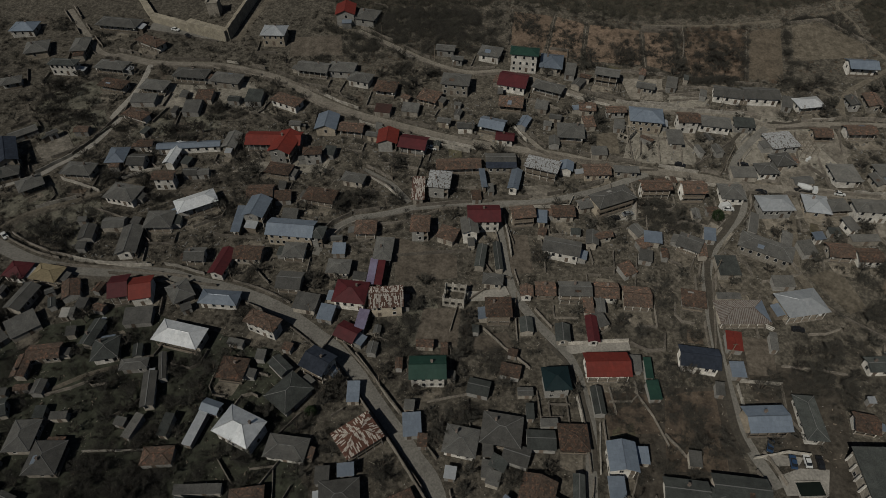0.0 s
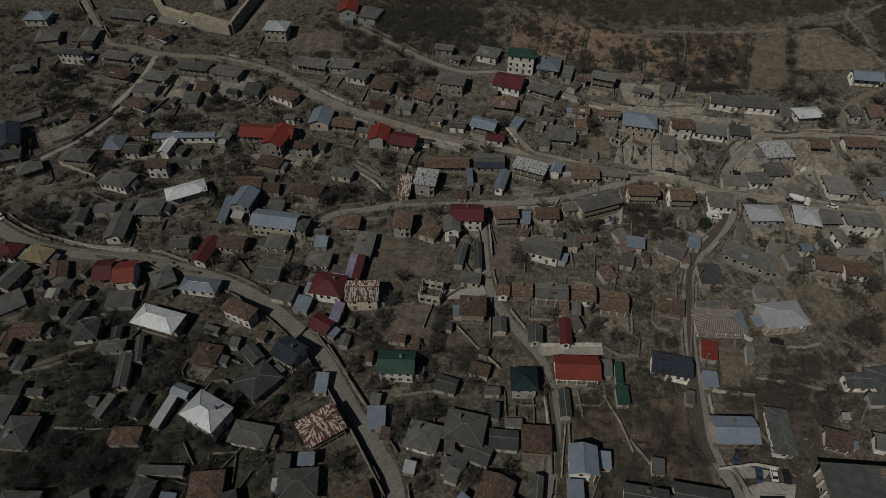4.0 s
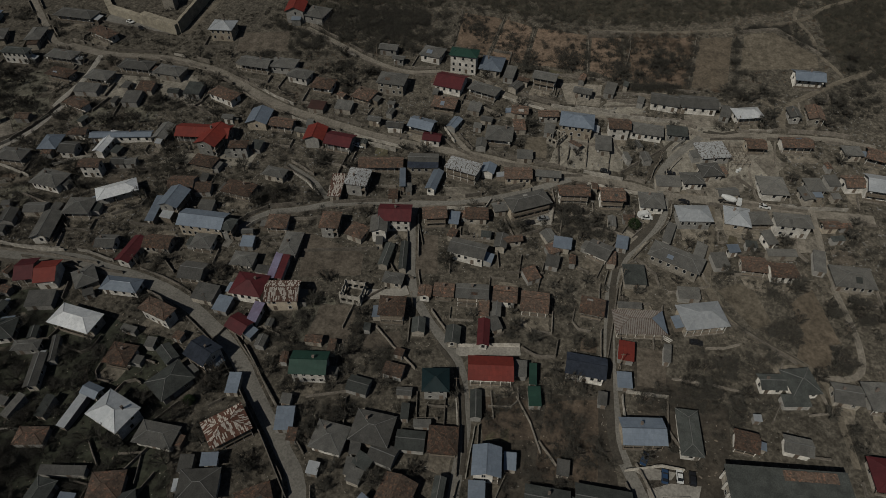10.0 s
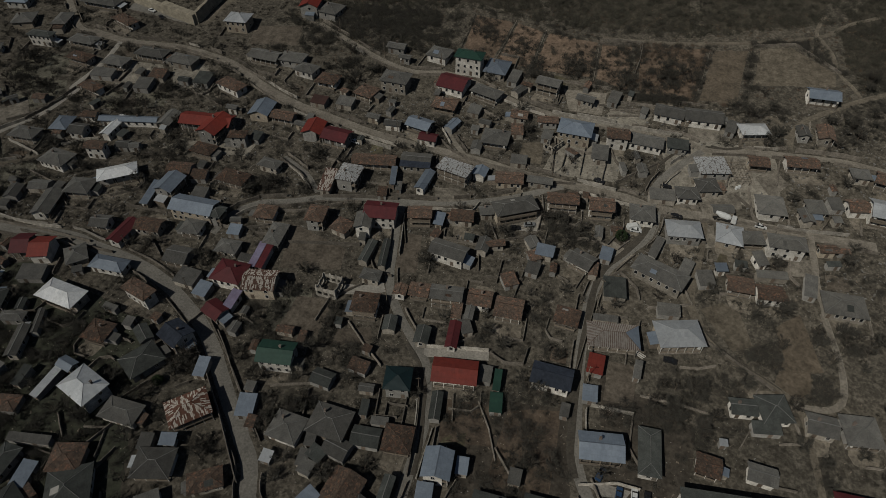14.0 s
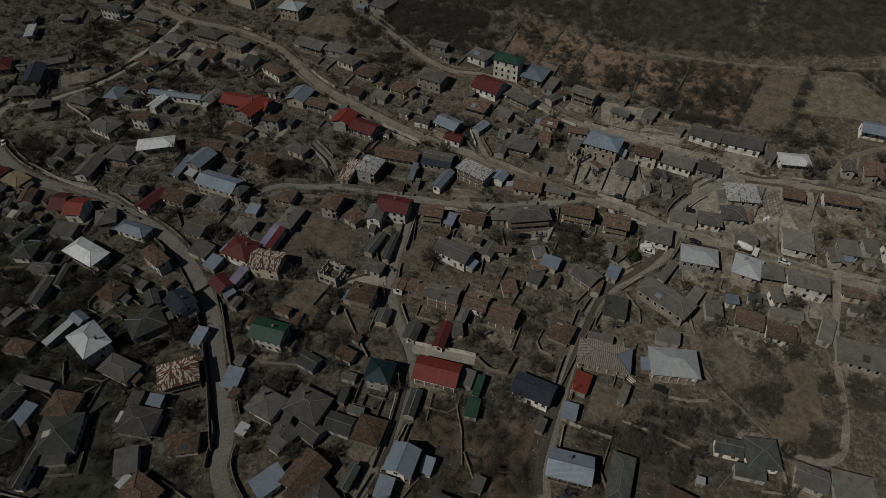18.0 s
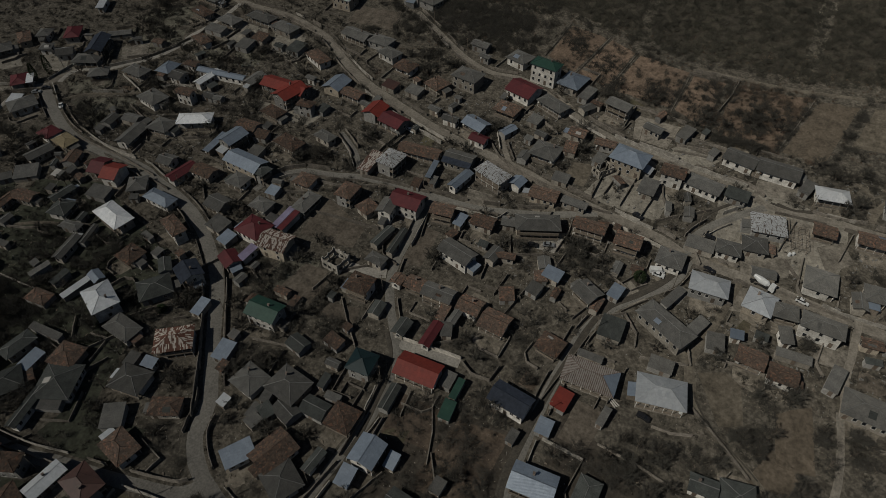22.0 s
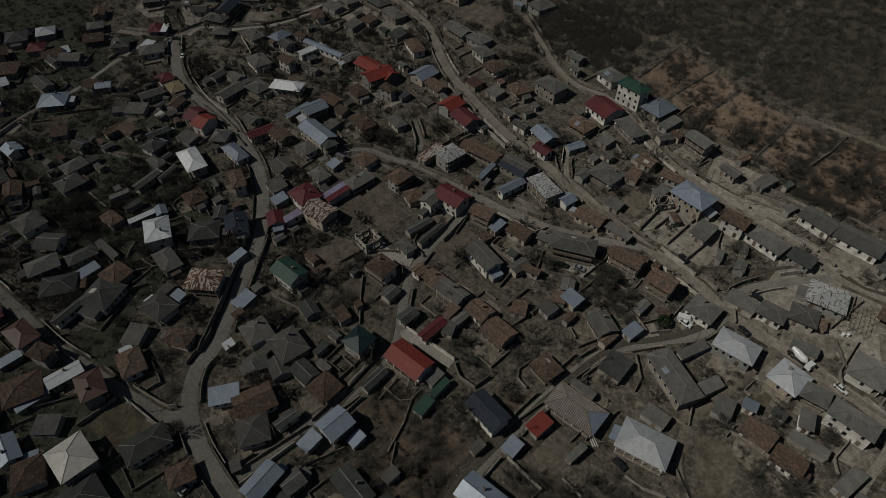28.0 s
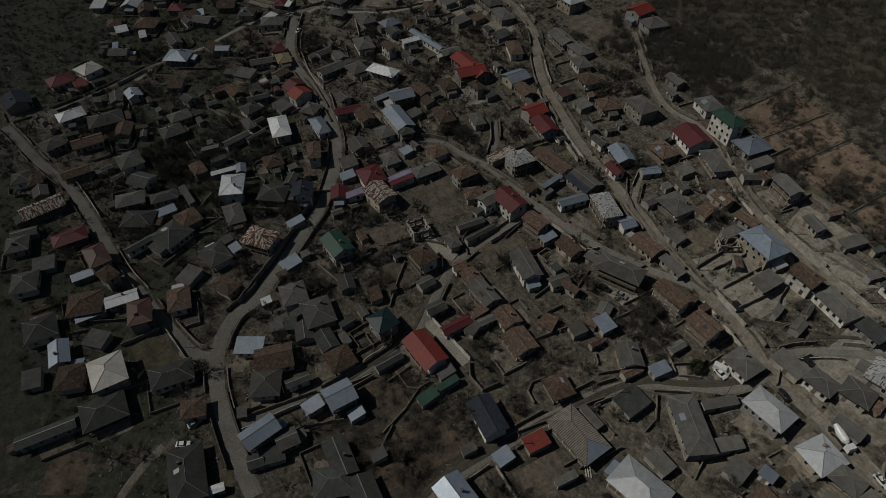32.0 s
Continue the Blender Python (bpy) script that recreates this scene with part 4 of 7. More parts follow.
house(21.6, 300.8, -18, 10.8, 9.5, 1, "hip", "slate")
house(36.5, 292.5, -10, 13.2, 7.8, 3, "hip", "green")
house(49.4, 292.7, -12, 10.7, 12.7, 1, "hip", "zinc_blue")
house(57.6, 287.5, -15, 4.9, 9.6, 0, "lean", "slate")
house(-60.6, 292, -12, 15.2, 8.8, 1, "gable", "slate")
house(-47.4, 291.6, -8, 12.5, 8.7, 1, "hip", "slate")
house(-38.6, 284.2, -18, 10.9, 7.7, 1, "hip", "slate")
house(-26.7, 277.5, -11, 10.2, 8.9, 1, "hip", "tile")
house(-7.3, 270.8, -23, 9.5, 9.1, 1, "hip", "tile")
house(4.7, 278.3, -10, 13.0, 9.8, 2, "hip", "slate")
house(30.9, 280.4, -17, 13.2, 12.0, 1, "gable", "maroon", 0, False)
house(46, 275.5, -26, 14.0, 7.6, 1, "hip", "slate")
house(24.3, 272.6, -8, 2.5, 4.2, 1, "lean", "slate")
house(28.6, 266, -10, 10.8, 8.9, 1, "hip", "tile")
house(19.7, 252.3, -20, 11.1, 8.1, 1, "gable", "zinc_blue")
house(33.3, 254.3, -26, 4.4, 7.7, 0, "gable", "zinc_blue")
house(24.3, 244.3, -9, 7.9, 5.6, 1, "gable", "maroon")
house(8.1, 251.5, -4, 7.6, 4.7, 1, "gable", "slate")
house(-0.9, 254.8, -14, 6.1, 3.7, 1, "gable", "slate")
house(-27.4, 263.6, -11, 7.2, 5.4, 0, "lean", "brown")
house(-24.5, 243.9, -4, 8.8, 9.8, 4, "gable", "red")
house(-13.7, 240.4, -14, 11.7, 9.0, 4, "gable", "maroon")
house(52.3, 247.3, -7, 11.5, 10.5, 1, "hip", "slate")
house(-3.2, 218.1, -8, 9.0, 10.4, 2, "hip", "flaked")
house(4.5, 228.8, 2, 18.1, 7.0, 1, "gable", "tile")
strip_house = house(21.5, 230.3, -0, 12.4, 9.5, 1, "gable", "slate", 1, False)
part("roof_patch", slab([(-6.2, -4.75, 3.36), (6.2, -4.75, 3.36), (6.2, -2.2, 4.38), (-6.2, -2.2, 4.38)], [(0, 1, 2, 3)], 0.03, ROOF["navy"][0], "roof_patch"), strip_house, None, "dark blue sheet along the eave")
house(10.9, 212.4, 4, 3.7, 5.0, 0, "lean", "tile")
house(13.0, 200.1, -0, 12.4, 9.2, 2, "gable", "maroon", 0, False)
house(35, 200.3, -7, 3.8, 6.1, 1, "lean", "zinc_blue")
house(-10.6, 195.7, -2, 7.4, 8.9, 2, "hip", "tile")
house(-0.5, 193.1, -23, 7.4, 7.2, 1, "hip", "tile")
house(40.4, 185.4, -16, 13.6, 7.7, 4, "gable", "slate")
house(74.4, 190, -10, 6.6, 5.2, 1, "lean", "zinc_blue")
house(73, 281.3, -18, 11.0, 6.8, 2, "gable", "slate")
house(63.6, 281.9, -20, 5.3, 3.3, 1, "gable", "tile")
house(89.4, 274.9, -18, 8.3, 5.1, 1, "gable", "slate")
house(189.6, 285, -6, 13.0, 9.0, 4, "gable", "zinc_blue", 0)
house(84.8, 253.4, -10, 14.3, 10.8, 2, "hip", "zinc_blue")
house(138.5, 240.1, 8, 12.4, 10.8, 1, "hip", "flaked")
house(204, 239.1, -24, 8.6, 8.3, 1, "gable", "tile")
house(198.1, 221.2, -12, 11.7, 10.9, 2, "gable", "zinc")
house(124, 205.2, 1, 12.8, 8.9, 4, "hip", "zinc")
house(140.4, 205.5, -11, 9.6, 10.4, 1, "hip", "zinc")
house(96.1, 191.9, -14, 4.3, 5.9, 0, "lean", "zinc_blue")
house(82.5, 163.4, -13, 8.3, 7.7, 1, "hip", "tile")
house(95.1, 164.9, -2, 8.2, 2.5, 0, "lean", "slate")
ribbed_house = house(97.1, 157.9, 0, 16.7, 9.9, 1, "hip", "ribbed")
house(116, 170.7, -2, 7.5, 4.8, 0, "lean", "ash")
house(117.9, 160.5, 9, 14.9, 10.6, 4, "hip", "zinc", None, True)
house(91.5, 147.2, -10, 5.1, 7.0, 0, "lean", "red")
house(89.5, 136.9, -3, 4.6, 5.3, 0, "lean", "zinc_blue")
house(77.8, 140.2, -10, 12.6, 8.0, 4, "gable", "navy", 0, False)
house(92, 119.6, 1, 12.8, 8.8, 4, "gable", "zinc_blue")
house(143.4, 138.5, 8, 9.5, 9.5, 1, "hip", "dark", 0)
house(134.4, 138, 1, 7.9, 5.8, 1, "gable", "dark", 0)
house(167.1, 134.6, -0, 10.5, 10.2, 1, "hip", "slate")
house(156.2, 135, -9, 8.7, 7.3, 1, "gable", "slate")
house(121.7, 118.6, -14, 7.2, 6.6, 1, "gable", "tile", 0)
house(136.2, 117.9, -12, 8.1, 5.8, 1, "gable", "slate")
house(173.7, 179.3, -6, 13.9, 10.1, 1, "hip", "ash")
house(159.9, 110.3, -6, 11.6, 10.5, 1, "hip", "maroon")
ruin(1.4, 166.2, -10, 7.4, 6.6, 5.9)
house(14.8, 172.1, -8, 7.3, 5.1, 1, "hip", "slate")
house(15.7, 158.8, -1, 8.9, 8.4, 2, "hip", "tile")
house(26, 167, -4, 4.7, 5.0, 1, "gable", "tile")
house(32.5, 167.9, -3, 7.1, 6.2, 1, "gable", "tile")
house(42.1, 165.9, -2, 11.2, 6.5, 2, "gable", "slate")
house(53.3, 167, -5, 8.4, 7.3, 1, "gable", "tile")
house(63.2, 164.3, -6, 9.6, 8.9, 1, "gable", "tile")
house(46.1, 161, -2, 3.6, 6.7, 1, "lean", "tile")
house(46, 151.7, -3, 4.0, 10.6, 1, "gable", "maroon")
house(50.3, 160.8, -5, 3.1, 6.2, 1, "gable", "slate")
house(36.1, 150.3, -4, 4.9, 7.0, 1, "gable", "dark")
house(24.7, 154, 0, 4.5, 6.1, 0, "gable", "dark")
house(-7.7, 136.5, 0, 11.6, 8.6, 2, "gable", "green")
house(31.5, 132.5, 2, 8.4, 8.3, 2, "hip", "teal", None, False)
house(48.2, 137.9, 0, 14.1, 9.0, 4, "gable", "red", None, True)
house(61.4, 137.6, -3, 2.4, 7.2, 0, "lean", "green")
house(61.5, 130.1, 1, 3.9, 6.4, 0, "lean", "green")
house(43.8, 127, 0, 3.5, 9.5, 0, "gable", "dark")
house(13.9, 117.4, -11, 12.0, 10.2, 1, "hip", "slate")
house(1.9, 114.1, -13, 9.9, 9.0, 1, "hip", "slate")
house(9.5, 111.5, -2, 3.2, 3.8, 0, "lean", "slate")
house(25.1, 114.6, -3, 8.5, 6.3, 0, "gable", "dark")
house(28.1, 119.9, 1, 5.3, 2.5, 0, "lean", "slate")
house(34.5, 114.8, -2, 8.8, 8.7, 1, "hip", "tile")
house(46.9, 108.1, -3, 8.3, 9.0, 2, "gable", "zinc_blue")
house(53.6, 109.7, -3, 3.5, 5.0, 0, "lean", "zinc_blue")
house(44.2, 100.2, -1, 4.7, 6.2, 1, "lean", "zinc_blue")
house(-12.3, 119.5, 3, 5.5, 7.3, 0, "lean", "zinc_blue")
house(21.8, 97.8, -19, 9.8, 12.1, 1, "gable", "tile")
house(63.2, 99.2, -8, 12.4, 7.1, 1, "gable", "dark")
house(78.4, 99.5, -8, 15.4, 8.0, 1, "gable", "dark")
house(7.9, 131.6, -15, 6.9, 5.6, 0, "gable", "dark")
house(18.1, 137.1, -15, 6.4, 4.4, 0, "lean", "tile")
house(-112.7, 169.3, 10, 6.5, 10.1, 4, "wide", "maroon")
house(-105, 168.7, 10, 7.4, 10.2, 4, "wide", "red")
house(-103.7, 158.6, 6, 9.2, 6.5, 0, "lean", "slate")
house(-87.2, 150, -15, 16.0, 8.5, 4, "hip", "glint_zinc")
house(-78.1, 165.2, -6, 13.6, 6.3, 1, "hip", "zinc_blue")
house(-61.3, 154.2, -24, 11.8, 5.8, 2, "hip", "tile")
house(-48.8, 163.7, -12, 8.1, 6.8, 0, "lean", "slate")
house(-41.6, 159.3, -13, 5.3, 6.0, 0, "lean", "zinc_blue")
house(-33.8, 166.3, -8, 11.4, 9.9, 4, "hip", "maroon")
house(-21.6, 163.2, 3, 11.5, 9.3, 2, "gable", "patched")
house(-33.6, 151.1, -29, 7.7, 6.8, 1, "gable", "maroon")
house(-29.4, 155.8, -12, 3.6, 7.6, 1, "lean", "mauve")
house(-27.2, 175.6, -6, 2.7, 11.3, 1, "lean", "mauve")
house(-24.4, 175.3, -6, 2.6, 11.3, 1, "lean", "maroon")
house(-41.6, 139.1, -30, 9.0, 8.6, 2, "gable", "navy", None, True)
house(-68.2, 138.1, -9, 8.8, 8.1, 1, "hip", "tile")
house(-53.9, 139.6, 45, 4.7, 7.4, 0, "gable", "dark")
house(-49.6, 129.8, -40, 9.9, 11.6, 1, "hip", "dark")
house(-30.3, 130.2, -0, 3.9, 6.8, 0, "lean", "zinc_blue")
house(-61.6, 117.8, -27, 12.8, 9.5, 2, "hip", "zinc", None, False)
house(-71.8, 125.2, -20, 6.1, 4.3, 1, "gable", "zinc_blue")
house(-75.2, 118.8, -16, 2.9, 10.8, 0, "lean", "zinc")
house(-27.6, 114.9, 35, 12.4, 9.7, 2, "hip", "striped")
house(-47.7, 112.4, -9, 12.1, 7.3, 1, "hip", "slate")
house(-31.5, 98.7, 6, 11.2, 9.2, 1, "hip", "slate")
house(-30.4, 105.8, 5, 4.8, 3.8, 1, "lean", "zinc_blue")
house(-56.2, 97, 7, 9.5, 8.7, 1, "hip", "tile")
house(-70.3, 101.1, 1, 13.1, 2.7, 0, "lean", "slate")
house(-99.1, 139.9, 5, 8.8, 4.2, 1, "hip", "slate")
house(-92.1, 131.2, 11, 4.2, 12.3, 1, "gable", "slate")
house(-90.6, 139.8, 15, 2.5, 10.2, 0, "gable", "slate")
house(-83.9, 110.7, 3, 8.9, 5.7, 0, "hip", "tile")
house(-123.6, 116.5, 1, 8.0, 10.0, 1, "hip", "slate")
house(-151, 177.7, -9, 8.4, 7.5, 1, "hip", "maroon")
house(-140.2, 176.3, -12, 10.4, 7.4, 1, "hip", "ochre")
house(-127.5, 160.2, 1, 4.6, 3.6, 0, "lean", "slate")
house(-179.5, 237, 28, 8.6, 17.4, 2, "gable", "navy")
house(-178.4, 227.5, 22, 13.5, 9.1, 1, "hip", "slate")
house(-196.5, 311.8, 15, 11.0, 11.6, 1, "hip", "slate")
house(-175.7, 312.9, 7, 8.0, 13.0, 1, "hip", "slate")
house(-94.2, 51.7, 95, 15.9, 8.9, 1, "gable", "patched")
house(-71.2, 56.8, 86, 12.3, 7.4, 1, "hip", "maroon")
house(-79.7, 81.6, 76, 11.3, 8.3, 1, "hip", "slate")
house(-73.6, 93.2, 80, 10.7, 6.3, 1, "hip", "dark")
house(-66.4, 81, 56, 12.3, 9.5, 1, "hip", "dark")
house(-258.8, 114.9, 58, 7.9, 10.8, 1, "lean", "zinc")
house(-220.8, 131.2, 53, 12.8, 12.9, 1, "hip", "tile")
house(-222.8, 117.5, 84, 6.6, 6.9, 0, "lean", "zinc")
house(-216.8, 153, 80, 10.1, 9.4, 1, "gable", "tile")
house(-229.1, 150.7, 56, 9.0, 10.0, 1, "hip", "maroon")
house(-198.3, 181.1, 54, 9.4, 11.3, 1, "hip", "slate")
house(-176.2, 133.7, 51, 12.9, 12.1, 1, "hip", "zinc_blue")
house(-169, 155.3, 53, 7.6, 6.2, 1, "gable", "zinc_blue")
house(-127.8, 92.5, 64, 7.4, 10.5, 1, "gable", "tile")
house(-35.2, 53.7, 70, 11.8, 10.8, 1, "hip", "tile")
house(-30.4, 64.6, 81, 10.9, 5.6, 1, "gable", "zinc")
house(-19.1, 41.8, 81, 6.5, 10.1, 1, "gable", "zinc_blue")
house(-32.6, 38.8, 84, 10.5, 10.5, 1, "hip", "dark")
house(-1.7, 53, 86, 10.6, 12.4, 2, "hip", "pale")
house(-7.8, 42.7, 67, 8.8, 9.7, 1, "hip", "tile")
house(9.8, 48.1, 85, 13.2, 10.7, 1, "hip", "dark")
house(7.7, 32.4, 83, 16.4, 4.7, 1, "gable", "dark")
house(8.9, 68.9, 79, 13.3, 8.6, 1, "hip", "dark")
house(24.2, 70.4, 70, 7.6, 6.9, 1, "hip", "tile")
house(44.1, 83.6, 97, 11.0, 6.8, 2, "gable", "zinc_blue")
house(42.7, 62, 76, 10.2, 17.1, 1, "hip", "dark")
house(68.4, 94.8, 64, 12.1, 9.1, 1, "hip", "dark")
house(50.8, 83.1, 73, 8.6, 4.8, 0, "lean", "dark")
house(13.2, 93.1, 55, 9.2, 6.2, 1, "lean", "zinc_blue")
house(28.7, 91.9, 60, 9.5, 10.2, 1, "hip", "slate")
house(-214.1, 175.1, 58, 10.6, 10.3, 1, "gable", "tile")
house(-196.4, 201.4, 48, 7.7, 10.6, 1, "hip", "maroon")
house(-241.5, 161.7, 64, 10.0, 10.5, 1, "hip", "zinc")
house(-18.9, 80.7, 75, 7.9, 10.8, 1, "hip", "tile")
house(-51.2, 88.8, 22, 12.1, 12.5, 1, "hip", "dark")
house(-53.3, 79.3, 11, 3.7, 15.8, 1, "gable", "dark")
house(-94, 272.2, -8, 5.6, 4.0, 0, "gable", "dark")
house(-111.7, 267.1, -1, 7.4, 8.3, 0, "lean", "slate")
house(-64.4, 254.4, -6, 5.3, 3.3, 1, "gable", "slate")
house(-85.2, 273.6, -4, 7.6, 8.9, 0, "lean", "dark")
house(-134.5, 273.1, -3, 11.1, 6.1, 0, "lean", "slate")
house(-107.7, 274.8, -4, 7.6, 6.9, 0, "lean", "tile")
house(-15.5, 263.9, -10, 7.6, 6.1, 0, "lean", "slate")
house(41.8, 264.1, -14, 5.6, 5.9, 0, "lean", "slate")
house(47.1, 257, -16, 5.3, 3.7, 0, "gable", "slate")
house(73.5, 251.4, -12, 4.5, 5.9, 0, "lean", "slate")
house(101.8, 277.4, -19, 4.8, 8.5, 0, "lean", "ash")
house(-59.9, 203.6, -3, 5.9, 5.5, 0, "lean", "slate")
house(-90.8, 184.1, 1, 7.4, 6.6, 1, "gable", "slate")
house(-39.1, 178.2, -5, 8.5, 6.8, 1, "hip", "slate")
house(-55.4, 172.2, -7, 8.8, 8.1, 1, "gable", "slate")
house(17.3, 183.1, 1, 2.8, 13.5, 0, "gable", "dark")
house(11.2, 183.2, -10, 3.6, 11.0, 0, "gable", "dark")
house(52.3, 190.3, -11, 4.8, 7.3, 1, "gable", "slate")
house(70.4, 182.4, -14, 4.8, 5.1, 0, "lean", "slate")
house(-36.9, 104.7, 2, 4.1, 4.9, 0, "lean", "slate")
house(22.8, 123.4, -2, 2.5, 5.0, 0, "lean", "dark")
house(57.6, 139.3, -4, 4.0, 5.6, 0, "lean", "slate")
house(-1.4, 105.2, -10, 3.4, 3.6, 0, "lean", "zinc")
house(68.4, 108.6, -8, 3.6, 4.6, 0, "lean", "slate")
house(8.9, 106.1, -7, 3.2, 5.0, 0, "lean", "slate")
house(-13.2, 125.8, -6, 3.2, 3.3, 0, "lean", "slate")
house(-9.2, 114.7, -4, 3.0, 4.0, 0, "lean", "tile")
house(33.8, 100.3, -8, 3.4, 7.9, 1, "gable", "dark")
house(82, 130.4, -10, 2.8, 4.4, 0, "lean", "slate")
house(104.4, 146.9, -11, 2.4, 6.5, 0, "lean", "slate")
house(12.3, 107.8, 64, 4.3, 4.9, 0, "lean", "dark")
house(10.5, 103.6, 73, 4.5, 4.0, 0, "lean", "slate")
house(-28.1, 87.3, 30, 6.6, 7.9, 0, "lean", "slate")
house(-18.7, 53, 41, 7.4, 6.3, 0, "lean", "slate")
house(17.6, 110.3, 70, 6.1, 7.8, 0, "gable", "slate")
house(49.3, 156.5, 21, 3.9, 7.2, 0, "lean", "slate")
house(62.6, 176.6, 25, 5.3, 5.6, 0, "lean", "tile")
house(70, 194.3, 25, 4.6, 5.9, 0, "gable", "slate")
house(70.7, 188.1, 24, 4.5, 4.5, 0, "lean", "tile")
house(-205.5, 157.6, 42, 11.2, 8.7, 1, "gable", "slate")
house(-140.5, 155.5, 38, 9.4, 8.0, 0, "lean", "slate")
house(-92.1, 167.9, 34, 7.8, 9.0, 1, "hip", "slate")
house(-88.8, 88.9, 36, 9.4, 8.8, 1, "gable", "slate")
house(-197.3, 109.4, 58, 10.0, 7.8, 1, "gable", "slate")
house(-117.5, 48.5, 77, 8.0, 8.1, 1, "hip", "slate")
house(-63.2, 45.8, 75, 7.5, 6.4, 0, "lean", "slate")
house(-56.9, 38.5, 74, 9.1, 10.4, 1, "hip", "slate")
house(-78.1, 39.9, 76, 8.3, 8.9, 1, "hip", "slate")
house(-14.3, 32.4, 75, 5.6, 6.9, 0, "lean", "slate")
house(-31.2, 246.9, -14, 5.6, 3.4, 1, "gable", "slate")
house(-48.3, 238.1, -11, 4.6, 5.3, 0, "lean", "dark")
house(-73.1, 215.9, 2, 10.3, 7.9, 0, "gable", "tile")
house(16.7, 216.1, 3, 2.5, 4.5, 0, "lean", "slate")
house(13.9, 220.5, 4, 2.4, 10.3, 1, "lean", "zinc_blue")
house(-11.5, 215.4, -2, 5.1, 12.7, 1, "lean", "patched")
house(44.8, 242.5, -6, 4.5, 5.9, 0, "gable", "slate")
house(111.5, 236.4, 8, 3.8, 5.7, 0, "gable", "ash")
house(-210.4, 125.3, 78, 3.9, 7.1, 0, "lean", "zinc")
house(-157.3, 96.8, 80, 6.0, 9.7, 0, "gable", "slate")
house(-151.5, 123.9, 57, 7.1, 6.9, 0, "lean", "tile")
house(-109.1, 67.7, 88, 11.2, 6.3, 1, "gable", "tile")
house(-113.8, 52.6, 90, 6.1, 8.7, 1, "hip", "tile")
house(-105.9, 53, 85, 6.0, 8.0, 0, "gable", "slate")
house(-84.1, 43, 79, 9.4, 5.2, 0, "gable", "slate")
house(-65.8, 91.3, 90, 7.7, 4.2, 0, "lean", "zinc_blue")
house(-23.7, 186, 85, 11.6, 6.8, 1, "hip", "slate")
house(-49.7, 55.9, 87, 7.5, 3.4, 0, "lean", "zinc_blue")
house(-29.8, 53.8, 86, 9.8, 2.5, 0, "lean", "zinc_blue")
house(49.9, 79.2, 74, 4.7, 4.5, 0, "gable", "dark")
house(49.4, 89.3, 83, 6.5, 6.2, 1, "gable", "slate")
house(50.9, 66.6, 76, 5.5, 2.4, 0, "lean", "zinc")
house(33.4, 81.9, 68, 3.0, 3.5, 0, "lean", "slate")
ruin(76.2, 247.0, 51, 7.1, 4.8, 2.4)
house(60.1, 279.1, 54, 6.6, 4.6, 0, "gable", "slate")
house(140.4, 132.5, 3, 8.4, 4.0, 0, "lean", "dark")
house(127.3, 126.4, -1, 2.4, 2.2, 0, "lean", "zinc")
house(-268.2, 125.7, 47, 9.9, 9.4, 1, "gable", "red")
house(-283.8, 122, 56, 8.1, 10.2, 1, "gable", "brown")
house(-249.9, 131.4, 53, 10.1, 12.7, 1, "gable", "zinc")
house(-237.9, 135.2, 76, 8.1, 10.8, 1, "gable", "brown")
house(-260.5, 141.2, 68, 7.9, 10.2, 1, "gable", "zinc_blue")
house(-247.9, 148.8, 64, 11.3, 13.1, 1, "hip", "dark")
house(-225.8, 182, 64, 8.7, 8.8, 1, "hip", "slate")
house(-179.3, 188, 61, 12.4, 10.3, 1, "hip", "slate")
house(-216.2, 159.1, 75, 5.3, 6.4, 0, "lean", "zinc")
house(-277.9, 113.3, 76, 8.1, 12.4, 1, "hip", "dark")
house(-233, 116.3, 72, 7.7, 11.0, 0, "hip", "tile")
house(-206.7, 109.9, 70, 3.1, 5.4, 0, "lean", "zinc_blue")
house(-218.9, 281.1, 26, 7.9, 7.6, 1, "hip", "slate")
house(-210.1, 270.9, 27, 4.3, 11.8, 1, "lean", "zinc")
house(-198.8, 286.4, 21, 9.1, 6.9, 1, "hip", "slate")
house(-203.8, 243, 36, 8.0, 12.7, 1, "hip", "maroon")
house(-217.8, 237, 27, 7.2, 8.3, 1, "hip", "slate")
house(-193.9, 228, 38, 8.5, 8.3, 1, "gable", "slate")
house(-206.5, 227.7, 29, 6.5, 6.5, 1, "hip", "slate")
house(-167, 250.7, 42, 4.9, 3.0, 1, "gable", "slate")
house(-180.4, 252.4, 38, 11.4, 5.1, 0, "gable", "slate")
house(-164.4, 220.9, 35, 9.7, 8.3, 1, "hip", "slate")
house(-238, 191.3, 54, 6.6, 10.5, 1, "gable", "tile")
house(-255.7, 215.1, 55, 4.6, 5.6, 0, "lean", "zinc_blue")
house(-227.7, 217.6, 56, 10.5, 9.8, 1, "hip", "slate")
house(-225, 230, 53, 6.7, 12.5, 1, "hip", "tile")
house(-263.3, 214.7, 60, 8.1, 9.4, 1, "gable", "slate")
# added white lean-to standing in for the sun flash on the next roof
house(-191.6, 203.8, 40, 3.3, 7.4, 1, "lean", "glint_zinc")
house(124.5, 269.8, -14, 12.6, 8.8, 1, "gable", "slate", 0, False)
house(138.4, 268.6, -5, 15.8, 9.6, 1, "gable", "slate", 0, False)
house(149.3, 263.6, -21, 4.3, 7.8, 0, "lean", "slate")
house(177.6, 262.9, -1, 5.2, 7.5, 1, "gable", "slate")
house(186.4, 262.9, -8, 6.9, 10.4, 1, "gable", "tile")
